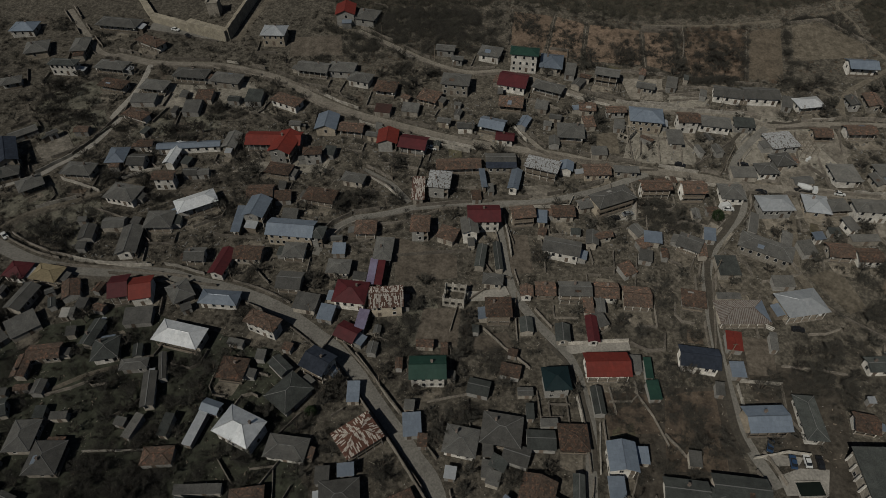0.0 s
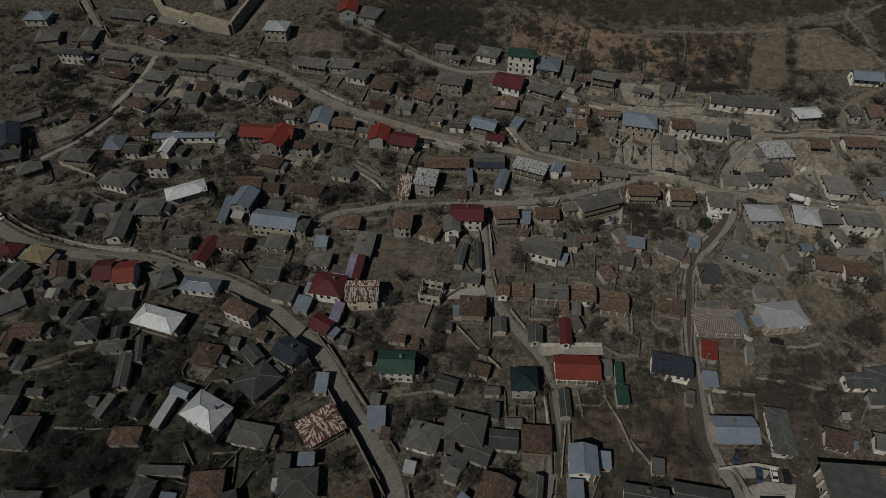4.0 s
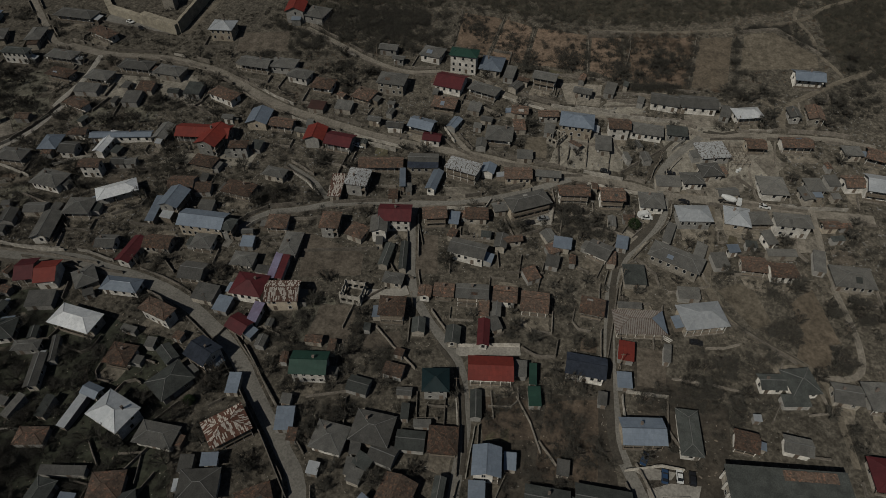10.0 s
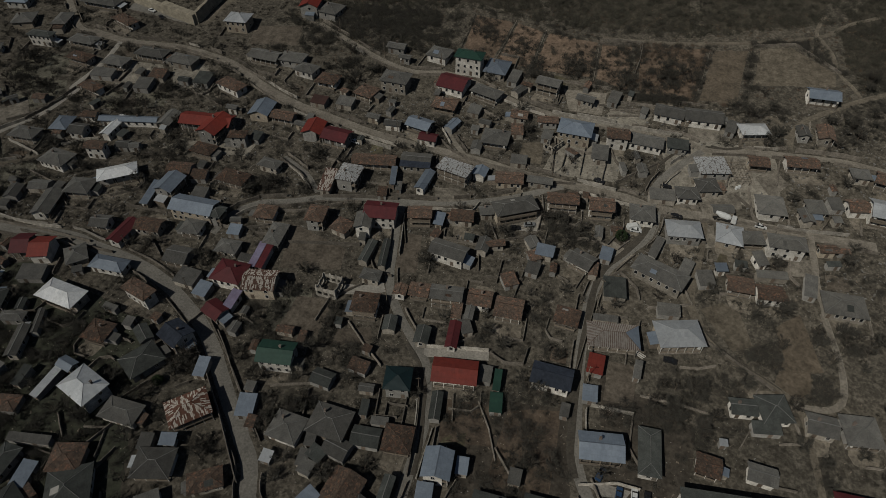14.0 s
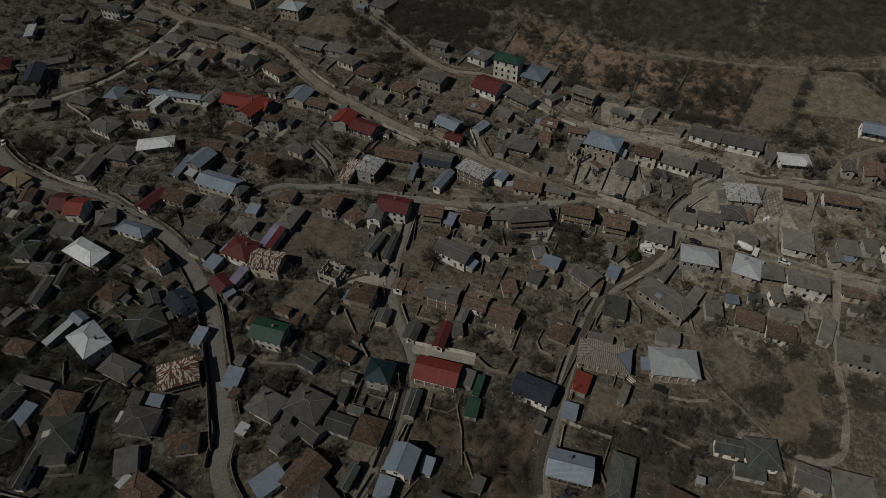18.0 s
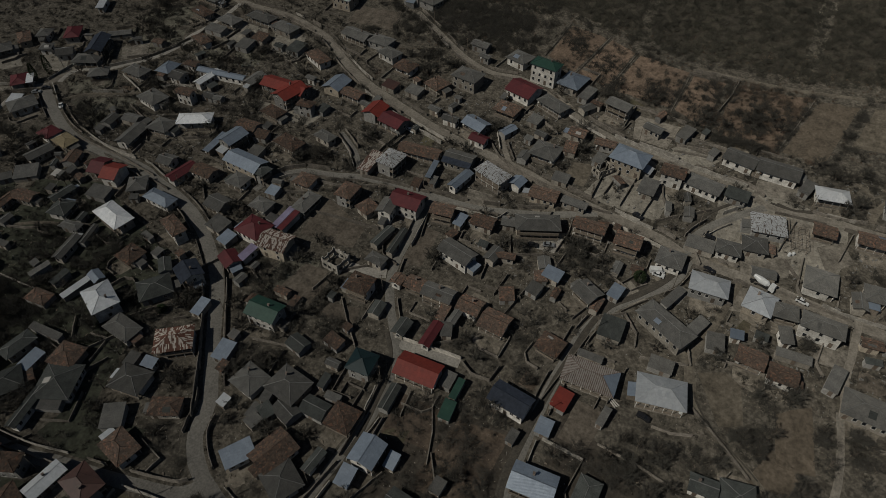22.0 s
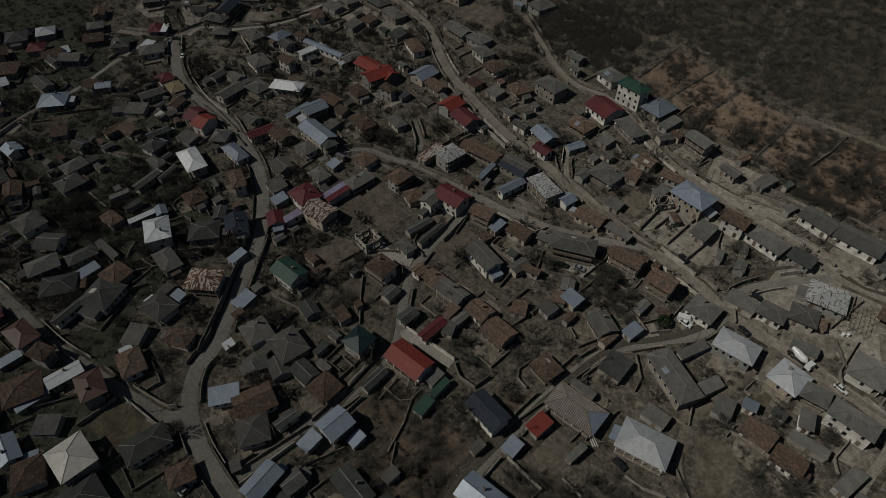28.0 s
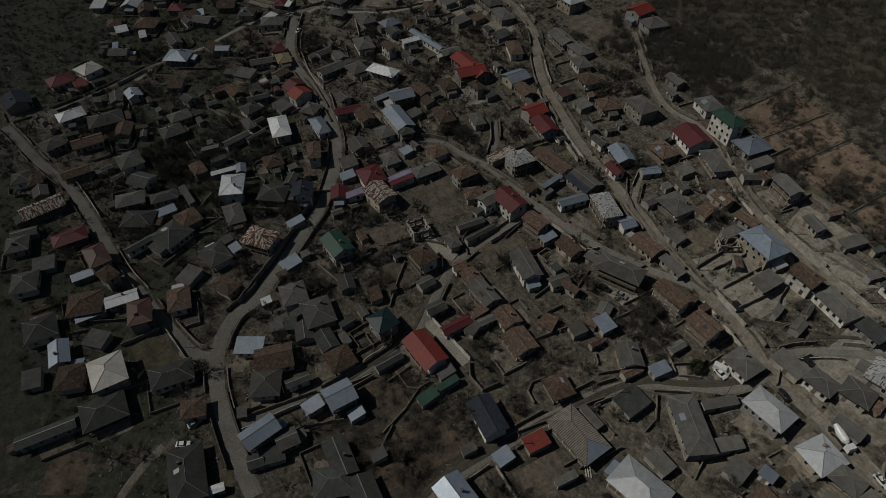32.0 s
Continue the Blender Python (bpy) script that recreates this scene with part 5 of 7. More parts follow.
house(102.0, 251.4, -3, 9.4, 7.4, 2, "gable", "tile", 0, False)
house(113.9, 251.4, -12, 13.8, 8.0, 1, "hip", "slate", 0, False)
house(126.1, 250.2, -7, 8.7, 5.9, 1, "lean", "dark")
house(156.7, 244.1, -1, 8.1, 7.0, 1, "gable", "tile", 2)
house(173.4, 245.3, 0, 12.7, 7.2, 1, "gable", "tile", 0)
house(194.7, 241.3, -2, 7.4, 6.6, 1, "hip", "slate", 1)
house(127.4, 224.3, 2, 8.7, 7.2, 1, "hip", "slate", 0)
house(135.4, 229.1, 8, 8.8, 8.1, 1, "hip", "slate", 1)
house(118.1, 223.0, -1, 9.8, 5.8, 0, "lean", "ash")
house(157.6, 221.5, -3, 10.6, 11.1, 1, "hip", "ash", 0)
house(174.1, 222.5, 2, 7.1, 8.1, 1, "hip", "ash", 1)
house(169.6, 217.6, 5, 4.9, 7.4, 1, "gable", "ash", 1)
house(182.0, 225.3, 7, 5.0, 6.1, 0, "lean", "slate")
house(189.3, 224.6, 4, 7.9, 7.4, 1, "gable", "tile", 0)
house(148.3, 204.9, 3, 8.3, 7.0, 1, "hip", "ash", 1)
house(159.1, 202.0, -5, 13.2, 7.4, 2, "hip", "ash", 0)
house(173.8, 202.7, 4, 6.5, 4.1, 1, "gable", "tile")
house(71.3, 224.4, -5, 10.2, 3.6, 1, "lean", "slate", 1)
house(51.9, 206.8, 12, 5.6, 5.1, 1, "gable", "slate")
house(27.6, 200.7, 6, 9.2, 6.5, 2, "gable", "tile", 2)
house(43.2, 203.2, 1, 8.9, 6.6, 1, "gable", "tile", 1)
house(56.3, 191.4, 11, 7.6, 3.4, 1, "gable", "tile")
house(80.2, 213.7, 0, 12.1, 6.1, 2, "gable", "tile", 0)
house(94.5, 212.4, -1, 9.6, 7.6, 2, "gable", "tile", 0)
house(94.8, 242.3, -6, 6.7, 9.0, 1, "lean", "slate", 1)
house(61.3, 262.0, -6, 7.5, 6.4, 1, "gable", "tile", 1)
house(73.4, 259.9, 1, 8.9, 5.0, 1, "gable", "tile")
house(60.8, 253.3, 5, 5.2, 6.8, 0, "lean", "tile")
house(62.5, 235.9, -3, 6.6, 5.1, 0, "lean", "slate")
house(62.4, 208.1, 22, 16.6, 8.6, 2, "hip", "slate", 2)
house(47.7, 226.9, -14, 5.8, 6.0, 1, "gable", "zinc_blue")
house(59.4, 224.7, 1, 11.2, 7.2, 1, "gable", "tile", 2)
house(157.9, 262.3, 8, 12.0, 8.0, 1, "hip", "glint_zinc", 0)
house(-115.9, 151.6, -10, 4.6, 10.2, 1, "gable", "dark", 1)
house(-109.8, 145.6, 12, 8.4, 8.6, 1, "hip", "dark", 0)
house(-124.2, 163.8, -9, 3.6, 4.2, 0, "lean", "slate")
house(-128.4, 159.9, 0, 2.8, 3.6, 0, "lean", "pale")
house(140.7, 183.5, -6, 9.0, 7.3, 1, "gable", "tile", 1)
house(150.1, 181.2, -2, 9.0, 7.1, 1, "gable", "tile", 0)
house(152.7, 189.6, 1, 10.6, 3.3, 0, "lean", "ash")
house(135.4, 190.0, 7, 4.3, 3.6, 1, "lean", "zinc_blue", 0)
house(129.8, 185.4, 8, 5.6, 6.5, 0, "lean", "ash")
house(149.4, 195.5, 15, 4.3, 6.4, 1, "lean", "ash", 0)
house(164.8, 186.2, -15, 4.1, 9.9, 0, "lean", "slate")
house(-15.6, 96.0, 24, 9.8, 6.4, 1, "hip", "tile", 1)
house(-104.7, 88.5, 91, 10.1, 11.0, 1, "hip", "slate", 0)
house(105.8, 120.5, -5, 6.6, 15.0, 1, "hip", "dark", 0)
house(-186.4, 189.8, 20, 6.1, 6.6, 0, "lean", "zinc")
house(-116.3, 191.1, 5, 7.7, 14.1, 1, "gable", "slate", 0)
house(-144.6, 166.1, 75, 11.5, 6.4, 1, "gable", "slate", 1)
house(-194.0, 137.0, -1, 13.7, 6.8, 1, "gable", "slate", 1)
house(-135.1, 124.9, 18, 6.6, 6.2, 1, "gable", "dark", 1)
house(-130.1, 170.0, 20, 6.1, 8.1, 0, "gable", "tile")
house(-146.1, 149.7, 51, 5.6, 4.2, 0, "lean", "slate")
house(-176.3, 152.4, 17, 7.4, 7.0, 0, "gable", "tile")
house(-211.8, 150.3, 1, 12.3, 5.1, 1, "gable", "slate", 0)
house(7.5, 194.4, 3, 6.4, 8.4, 2, "gable", "ash", 0)
house(87.5, 187.7, -31, 8.8, 7.7, 1, "gable", "slate", 0)
house(91.6, 184.9, -9, 3.2, 6.8, 0, "gable", "tile")
house(37.8, 225.6, -21, 13.7, 8.0, 2, "hip", "flaked", 1)
house(26.5, 220.0, -14, 4.4, 12.1, 1, "gable", "zinc_blue", 0)
house(-53.3, 62.9, 93, 7.6, 11.7, 2, "hip", "brown", 3)
house(-42.1, 63.7, 110, 5.9, 7.6, 2, "hip", "tile", 3)
house(-18.9, 68.0, 76, 7.9, 10.8, 2, "hip", "brown", 3)
house(114.0, 184.6, 60, 8.6, 18.7, 4, "hip", "slate", 1, False)
house(98.5, 177.6, -1, 7.7, 8.7, 0, "lean", "dark")
house(114.1, 197.3, 66, 11.0, 3.1, 0, "lean", "slate")
house(123.5, 188.9, 65, 9.2, 4.0, 0, "lean", "slate")
house(140.0, 218.6, 96, 4.8, 8.1, 0, "gable", "slate")
house(109.9, 212.3, -4, 9.6, 9.0, 1, "hip", "slate", 0, False)
house(-114.5, 109.9, 0, 9.4, 10.2, 1, "hip", "slate", 1)
house(-116.3, 123.1, 2, 5.1, 2.5, 0, "lean", "ash")
house(-128.6, 144.5, 7, 10.3, 6.0, 1, "gable", "tile", 1)
house(-133.6, 139.4, 3, 4.5, 8.2, 1, "gable", "tile", 1)
house(-126.0, 132.6, 0, 3.8, 5.1, 0, "gable", "slate")
house(-93.5, 119.6, -20, 2.7, 7.7, 0, "lean", "ash")
house(-84.0, 119.9, -9, 3.0, 6.9, 0, "lean", "dark")
house(-186.7, 78.3, 96, 12.0, 10.5, 1, "hip", "maroon", 0, False)
house(-179.3, 85.5, 99, 5.7, 7.6, 0, "lean", "maroon")
house(-190.0, 92.2, 110, 10.8, 11.0, 1, "hip", "pale", 0)
house(-178.5, 57.2, 93, 12.1, 13.1, 1, "gable", "navy", 3)
house(-153.2, 75.6, 93, 12.1, 8.9, 1, "hip", "zinc", 0)
house(-140.8, 88.0, 83, 15.4, 11.0, 1, "hip", "slate", 1)
house(-128.1, 77.0, 86, 13.1, 7.9, 1, "gable", "tile", 1)
house(-134.8, 63.9, 103, 9.6, 9.0, 1, "hip", "slate", 1)
house(-154.2, 104.4, 91, 7.2, 8.3, 1, "gable", "zinc_blue", 0)


# sheds, coops and woodstores that fill the gaps between the houses
def in_bed(x, y):
    """Open dug or bare ground where nothing is built."""
    for material, c in PLOTS:
        if material in ("earth", "clay", "grass", "pasture", "dust", "concrete"):
            sides = [(b - a).cross(Vector((x, y)) - a) for a, b in zip(c, c[1:] + c[:1])]
            if all(v > -9 for v in sides) or all(v < 9 for v in sides):
                return True
    return False


def upper_village(x, y):
    return 132 < y < 285 and x > -190 and not (x > 60 and y < 180)


def lower_village(x, y):
    return 62 < y < 150 and -215 < x < -84


def scatter_sheds(count, seed, area):
    rng = random.Random(seed)
    while count:
        hx, hy, t, a, b = HOUSES[rng.randrange(len(HOUSES))]
        w, reach = rng.uniform(0, 6.283), a + rng.uniform(2.5, 6.0)
        x, y = hx + math.cos(w) * reach, hy + math.sin(w) * reach
        deep, wide = rng.uniform(2.2, 3.4), rng.uniform(3.0, 6.0)
        if not area(hx, hy) or in_bed(x, y) or in_house(x, y, wide / 2 + 0.4) or near_road(x, y, wide / 2 + 0.6):
            continue
        house(x, y, math.degrees(t) + rng.choice((0, 90)) + rng.uniform(-8, 8), wide, deep, 0, rng.choice(("lean", "lean", "gable")), rng.choice(("slate", "slate", "slate", "dark", "tile", "tile")))
        count -= 1


scatter_sheds(56, 52, upper_village)
scatter_sheds(30, 8, lower_village)

# one hip of the ribbed roof is plain grey sheet
rib = [v.co.copy() for v in next(c for c in ribbed_house.children if c.name.startswith("roof")).data.vertices]
hip_top = [tuple(rib[i] + Vector((0.03, 0, 0.03))) for i in (1, 2, 5)]
part("roof_patch", slab(hip_top, [(0, 1, 2)], 0.02, ROOF["zinc_blue"][0], "roof_patch"), ribbed_house, None, "plain blue-grey sheet")

# the long hall at the foot of the village, partly re-roofed in rusty red
hall = house(128.7, 102.4, -2, 33.1, 15, 2, "lean", "dark", 1)
for k in range(5):
    part("buttress", solid("buttress", *box(-16.3, -0.22, -1.5, -15.75, 0.22, 4.4), PLASTER[0][0]), hall, pose(0, -6.0 + 3.0 * k, 0), "whitewashed pier")
part("roof_patch", slab([(-1.0, 1.2, 5.97), (13.6, 1.2, 5.97), (13.6, 6.9, 6.62), (-1.0, 6.9, 6.62)], [(0, 1, 2, 3)], 0.06, ROOF["tile"][0], "roof_patch"), hall, None, "rusty red sheet patch")

# ---- garden walls ----
def garden_wall(material, height, *points):
    line = []
    for p, q in zip(points, points[1:]):
        p, q = Vector(p), Vector(q)
        n = max(1, int((q - p).length / 1.8))
        line += [p.lerp(q, i / n) for i in range(n)]
    line.append(Vector(points[-1]))
    verts, faces = [], []
    for k, p in enumerate(line):
        way = (line[min(k + 1, len(line) - 1)] - line[max(k - 1, 0)]).normalized()
        side = Vector((-way.y, way.x)) * (0.15 + 0.04 * noise.noise((p.x, p.y, 4)))
        z, h = terrain(p.x, p.y), height * (1 + 0.3 * noise.noise((p.x * 0.5, p.y * 0.5, 1)))
        verts += [(p.x + side.x, p.y + side.y, z - 0.5), (p.x + side.x, p.y + side.y, z + h), (p.x - side.x, p.y - side.y, z + h), (p.x - side.x, p.y - side.y, z - 0.5)]
        if k:
            o = k * 4
            faces += [(o - 4, o, o + 1, o - 3), (o - 3, o + 1, o + 2, o - 2), (o - 2, o + 2, o + 3, o - 1)]
    o = len(verts) - 4
    faces += [(0, 1, 2, 3), (o + 3, o + 2, o + 1, o)]
    look_word = "rough field-stone garden wall along a lane" if material == "stone" else "whitewashed block garden wall beside a lane"
    tagged(new("garden_wall", solid("garden_wall", verts, faces, STONE if material == "stone" else WHITEWASH)), look_word, "wall", "garden walls")


garden_wall("plaster", 1.6, (90.0, 134.1), (102.6, 132.8))
garden_wall("plaster", 1.8, (34.7, 147.7), (46.0, 148.2), (57.8, 148.8))
garden_wall("stone", 1.8, (58.3, 148.0), (63.0, 144.9), (69.0, 145.2), (70.2, 151.1))
garden_wall("stone", 1.0, (56.2, 130.9), (60.0, 122.8), (62.6, 113.4))
garden_wall("stone", 1.4, (95.6, 316.6), (115.3, 316.8), (114.7, 312.6))
garden_wall("stone", 1.5, (-35.1, 148.5), (-27.4, 139.4), (-20.0, 129.8), (-12.8, 119.9), (-5.2, 109.9))
garden_wall("plaster", 2.0, (-37.5, 257.2), (-20.3, 249.4), (-5.1, 242.9), (9.5, 238.7))
garden_wall("stone", 2.0, (39.9, 236.3), (56.0, 231.7), (73.9, 228.5))
garden_wall("stone", 1.5, (-12.3, 209.2), (2.9, 210.7), (17.2, 211.2))
garden_wall("stone", 1.2, (-25.6, 203.2), (-39.0, 199.8))
garden_wall("stone", 1.5, (86.5, 174.6), (84.2, 160.6))
garden_wall("stone", 1.5, (93.7, 170.2), (90.5, 152.2), (89.3, 141.9))
garden_wall("plaster", 1.4, (86.1, 109.5), (96.8, 111.3), (102.9, 110.3))
garden_wall("stone", 1.5, (38.2, 131.6), (39.0, 118.9), (38.5, 105.5))
garden_wall("stone", 1.5, (44.7, 120.9), (44.3, 112.3))
garden_wall("plaster", 1.6, (-77.0, 101.0), (-64.2, 100.1))
garden_wall("stone", 1.4, (-73.6, 287.0), (-58.4, 278.4), (-40.7, 267.2))
garden_wall("stone", 2.6, (-39.5, 142.6), (-28.4, 128.6), (-18.9, 115.0), (-7.7, 97.3))
garden_wall("stone", 1.5, (-18.4, 70.9), (-36.0, 69.4), (-52.3, 66.9))
garden_wall("stone", 1.6, (22.8, 80.9), (35.3, 79.1), (47.3, 78.0))
garden_wall("stone", 1.4, (33.7, 80.1), (36.2, 91.8), (38.9, 103.8))
garden_wall("stone", 1.2, (10.6, 154.1), (16.8, 146.9), (24.6, 139.0))
garden_wall("stone", 1.6, (-19.1, 185.1), (7.4, 187.0))
garden_wall("stone", 1.4, (34.0, 194.2), (34.0, 177.3))
garden_wall("stone", 1.4, (59.6, 186.0), (58.2, 175.9))
garden_wall("stone", 1.5, (124.6, 175.1), (122.4, 181.0))
garden_wall("plaster", 1.5, (106.1, 218.0), (86.9, 222.7))
garden_wall("stone", 1.4, (137.9, 214.9), (152.5, 213.4), (168.8, 211.2))
garden_wall("stone", 1.5, (-109.2, 298.1), (-85.3, 290.8))
garden_wall("stone", 1.4, (92.4, 172.9), (89.4, 160.2), (85.7, 145.7))
garden_wall("stone", 1.3, (-163.5, 238.2), (-152.2, 245.7), (-145.2, 257.1))
garden_wall("stone", 1.3, (85.6, 177.2), (92.8, 191.5), (102.4, 205.5))
garden_wall("stone", 1.4, (-94.1, 174.2), (-81.2, 172.2))
garden_wall("stone", 1.4, (-120.6, 178.2), (-99.0, 176.0))
garden_wall("stone", 1.5, (77.3, 275.3), (79.0, 288.7), (100.9, 285.2))
garden_wall("stone", 1.0, (99.9, 271.6), (119.0, 273.5))
garden_wall("stone", 1.0, (99.6, 268.3), (117.8, 269.5))
garden_wall("stone", 1.4, (37.2, 269.0), (44.7, 266.6), (53.2, 261.3))
garden_wall("stone", 1.5, (27.5, 247.9), (35.2, 240.0), (42.3, 236.3))
garden_wall("plaster", 1.4, (29.3, 207.7), (46.6, 208.4), (48.9, 213.1))
garden_wall("stone", 1.5, (151.8, 231.6), (151.2, 218.2), (153.5, 213.4))
garden_wall("stone", 1.4, (166.5, 248.0), (162.9, 234.5))
garden_wall("stone", 1.4, (147.7, 247.4), (143.5, 231.4))
garden_wall("stone", 1.4, (119.5, 231.9), (116.7, 221.4), (119.8, 215.7))
garden_wall("stone", 1.3, (118.5, 241.8), (108.7, 235.1), (101.1, 229.5))
garden_wall("plaster", 1.2, (-31.9, 225.8), (-24.8, 220.3), (-18.4, 213.2))
garden_wall("stone", 1.4, (-52.6, 216.0), (-58.7, 210.6), (-57.9, 202.6))
garden_wall("stone", 1.3, (-87.6, 195.7), (-69.6, 193.6))
garden_wall("stone", 1.2, (-32.4, 148.8), (-26.6, 152.2), (-20.4, 149.0))
garden_wall("stone", 1.4, (9.6, 186.2), (14.8, 176.5), (21.6, 174.3))
garden_wall("stone", 1.4, (93.6, 181.8), (101.1, 185.9), (106.4, 179.9), (107.1, 174.9))
garden_wall("stone", 1.4, (106.6, 166.2), (104.1, 152.5))
garden_wall("stone", 1.2, (109.5, 172.0), (123.7, 175.0))
garden_wall("stone", 1.1, (105.0, 139.3), (117.6, 137.6), (125.8, 135.7))
garden_wall("stone", 1.3, (135.9, 136.4), (140.9, 146.0))
garden_wall("stone", 1.3, (132.3, 126.1), (137.6, 134.2))
garden_wall("stone", 1.2, (49.1, 123.4), (48.4, 132.3))
garden_wall("stone", 1.3, (-67.4, 110.3), (-62.2, 103.5))
garden_wall("stone", 1.3, (-71.1, 140.5), (-57.5, 137.0))
garden_wall("stone", 1.3, (-49.9, 109.5), (-54.6, 102.3))
garden_wall("stone", 1.2, (-102.8, 122.7), (-96.3, 127.2), (-91.9, 133.0))
garden_wall("stone", 1.2, (4.5, 128.3), (4.9, 115.6))
garden_wall("stone", 1.3, (-91.2, 152.6), (-95.2, 144.5), (-103.3, 141.9))
garden_wall("stone", 1.3, (34.6, 129.7), (34.4, 118.8))
garden_wall("stone", 1.2, (102.5, 133.0), (100.6, 122.0), (104.1, 115.4))
garden_wall("stone", 1.2, (133.5, 116.8), (145.8, 115.4))
garden_wall("stone", 1.3, (-9.4, 238.9), (-12.4, 226.3), (-13.4, 216.9))
garden_wall("stone", 1.3, (-36.8, 155.2), (-41.9, 146.1), (-44.7, 137.6))
garden_wall("stone", 1.2, (-104.3, 223.2), (-88.6, 225.1))
garden_wall("stone", 1.2, (-135.4, 209.4), (-121.6, 203.8), (-110.2, 192.6))
garden_wall("stone", 1.3, (64.5, 219.7), (62.8, 207.9))
garden_wall("stone", 1.3, (75.3, 202.8), (73.1, 189.2))
garden_wall("stone", 1.3, (40.3, 193.2), (50.6, 192.2), (51.4, 180.6))
garden_wall("stone", 1.2, (20.9, 203.5), (23.7, 189.9))
garden_wall("stone", 1.3, (-72.6, 183.1), (-63.3, 173.1))
garden_wall("stone", 1.3, (54.3, 178.3), (67.2, 178.3))
garden_wall("plaster", 1.8, (75.3, 267.9), (96.9, 263.0), (114.7, 260.5), (129.1, 258.5))
garden_wall("stone", 1.2, (99.2, 277.3), (116.4, 276.2), (129.2, 273.8), (143.7, 274.8))
garden_wall("stone", 1.3, (71.8, 226.4), (85.0, 227.1))
garden_wall("stone", 1.3, (42.8, 148.1), (52.8, 153.5))
garden_wall("stone", 1.3, (-0.5, 153.0), (2.0, 162.0), (11.8, 169.8))
garden_wall("stone", 1.3, (-36.2, 199.2), (-17.9, 200.9), (-4.1, 206.4))
garden_wall("stone", 1.3, (-50.3, 91.8), (-45.5, 102.6))
garden_wall("stone", 1.3, (45.0, 85.1), (47.3, 95.5), (52.2, 106.2))
garden_wall("stone", 1.3, (-53.7, 57.9), (-52.5, 64.8), (-46.3, 73.2))
garden_wall("stone", 1.3, (-28.3, 53.3), (-23.0, 63.0))
garden_wall("stone", 1.3, (-59.7, 191.4), (-39.2, 189.0), (-29.1, 192.4))
garden_wall("stone", 1.3, (-140.3, 182.2), (-114.0, 179.9), (-91.9, 176.2))
garden_wall("stone", 1.3, (-168.2, 130.4), (-156.0, 146.3))
garden_wall("stone", 1.3, (-190.2, 174.8), (-169.9, 191.9))
garden_wall("stone", 1.2, (-8.0, 127.8), (11.4, 131.5))
garden_wall("stone", 1.3, (62.3, 117.0), (66.8, 110.0))
garden_wall("stone", 1.3, (101.0, 149.4), (102.3, 159.4))
garden_wall("stone", 1.3, (125.3, 206.8), (132.5, 202.6))
garden_wall("stone", 1.3, (146.2, 228.2), (152.3, 220.6))
garden_wall("stone", 1.3, (67.6, 183.0), (64.1, 168.8))

garden_wall("stone", 0.55, (30.5, 309.0), (33.0, 322.0), (34.9, 337.5))
garden_wall("stone", 0.55, (47.8, 301.5), (51.8, 316.0), (56.0, 332.0))
garden_wall("stone", 0.55, (64.4, 295.5), (67.5, 310.0), (70.8, 325.2))
garden_wall("stone", 0.55, (93.2, 291.0), (96.4, 318.6))
garden_wall("stone", 1.5, (96.4, 319.2), (106.0, 319.4), (116.4, 318.6), (114.6, 307.0), (111.5, 296.1))
garden_wall("stone", 0.55, (147.6, 318.0), (142.0, 298.0), (136.4, 280.0))
garden_wall("stone", 1.2, (202.5, 304.1), (186.0, 322.8), (167.0, 320.4))
garden_wall("stone", 1.1, (-111.0, 316.6), (-130.0, 322.0), (-149.0, 327.4))
garden_wall("stone", 1.4, (84.0, 257.0), (82.0, 246.0), (80.0, 236.0))
garden_wall("stone", 1.4, (90.4, 254.0), (88.6, 243.0), (87.0, 232.0))
garden_wall("stone", 1.4, (98.6, 246.0), (97.0, 237.0), (95.4, 229.0))
garden_wall("stone", 1.4, (82.0, 246.4), (89.0, 244.6), (97.4, 244.0))

garden_wall("plaster", 1.5, (159.5, 214.1), (165.5, 212.8), (174.4, 212.6), (184.5, 212.6))
garden_wall("stone", 1.3, (152.8, 254.4), (161.7, 254.2), (170.8, 255.7))
garden_wall("stone", 1.0, (101.1, 272.6), (109.0, 271.2), (118.0, 270.0))
garden_wall("stone", 1.0, (95.2, 274.6), (106.0, 274.0), (114.5, 272.9))
garden_wall("plaster", 2.0, (118.5, 269.6), (124.7, 268.0), (130.3, 266.1))
garden_wall("stone", 1.5, (77.2, 251.4), (76.6, 242.5), (75.9, 232.5))
garden_wall("stone", 1.4, (99.2, 249.5), (101.0, 242.2), (103.8, 236.6))
garden_wall("stone", 1.3, (109.3, 247.4), (110.4, 240.4), (108.6, 234.0))
garden_wall("stone", 1.8, (54.7, 236.5), (65.7, 234.4), (70.4, 233.0), (76.4, 231.7))
garden_wall("stone", 1.4, (13.7, 228.1), (21.4, 228.1), (29.0, 229.0))
garden_wall("plaster", 1.5, (88.3, 228.1), (94.7, 226.6), (101.1, 225.5))
garden_wall("stone", 1.4, (4.9, 246.9), (10.5, 245.7))
garden_wall("stone", 1.2, (72.8, 219.9), (73.3, 212.2), (71.6, 202.0))
garden_wall("stone", 1.3, (86.4, 199.5), (91.9, 199.6), (99.4, 195.8))
garden_wall("stone", 1.5, (64.4, 231.2), (66.3, 223.9), (61.0, 221.2), (55.2, 219.9))
garden_wall("stone", 1.3, (16.5, 206.8), (17.6, 195.5), (18.6, 186.0))

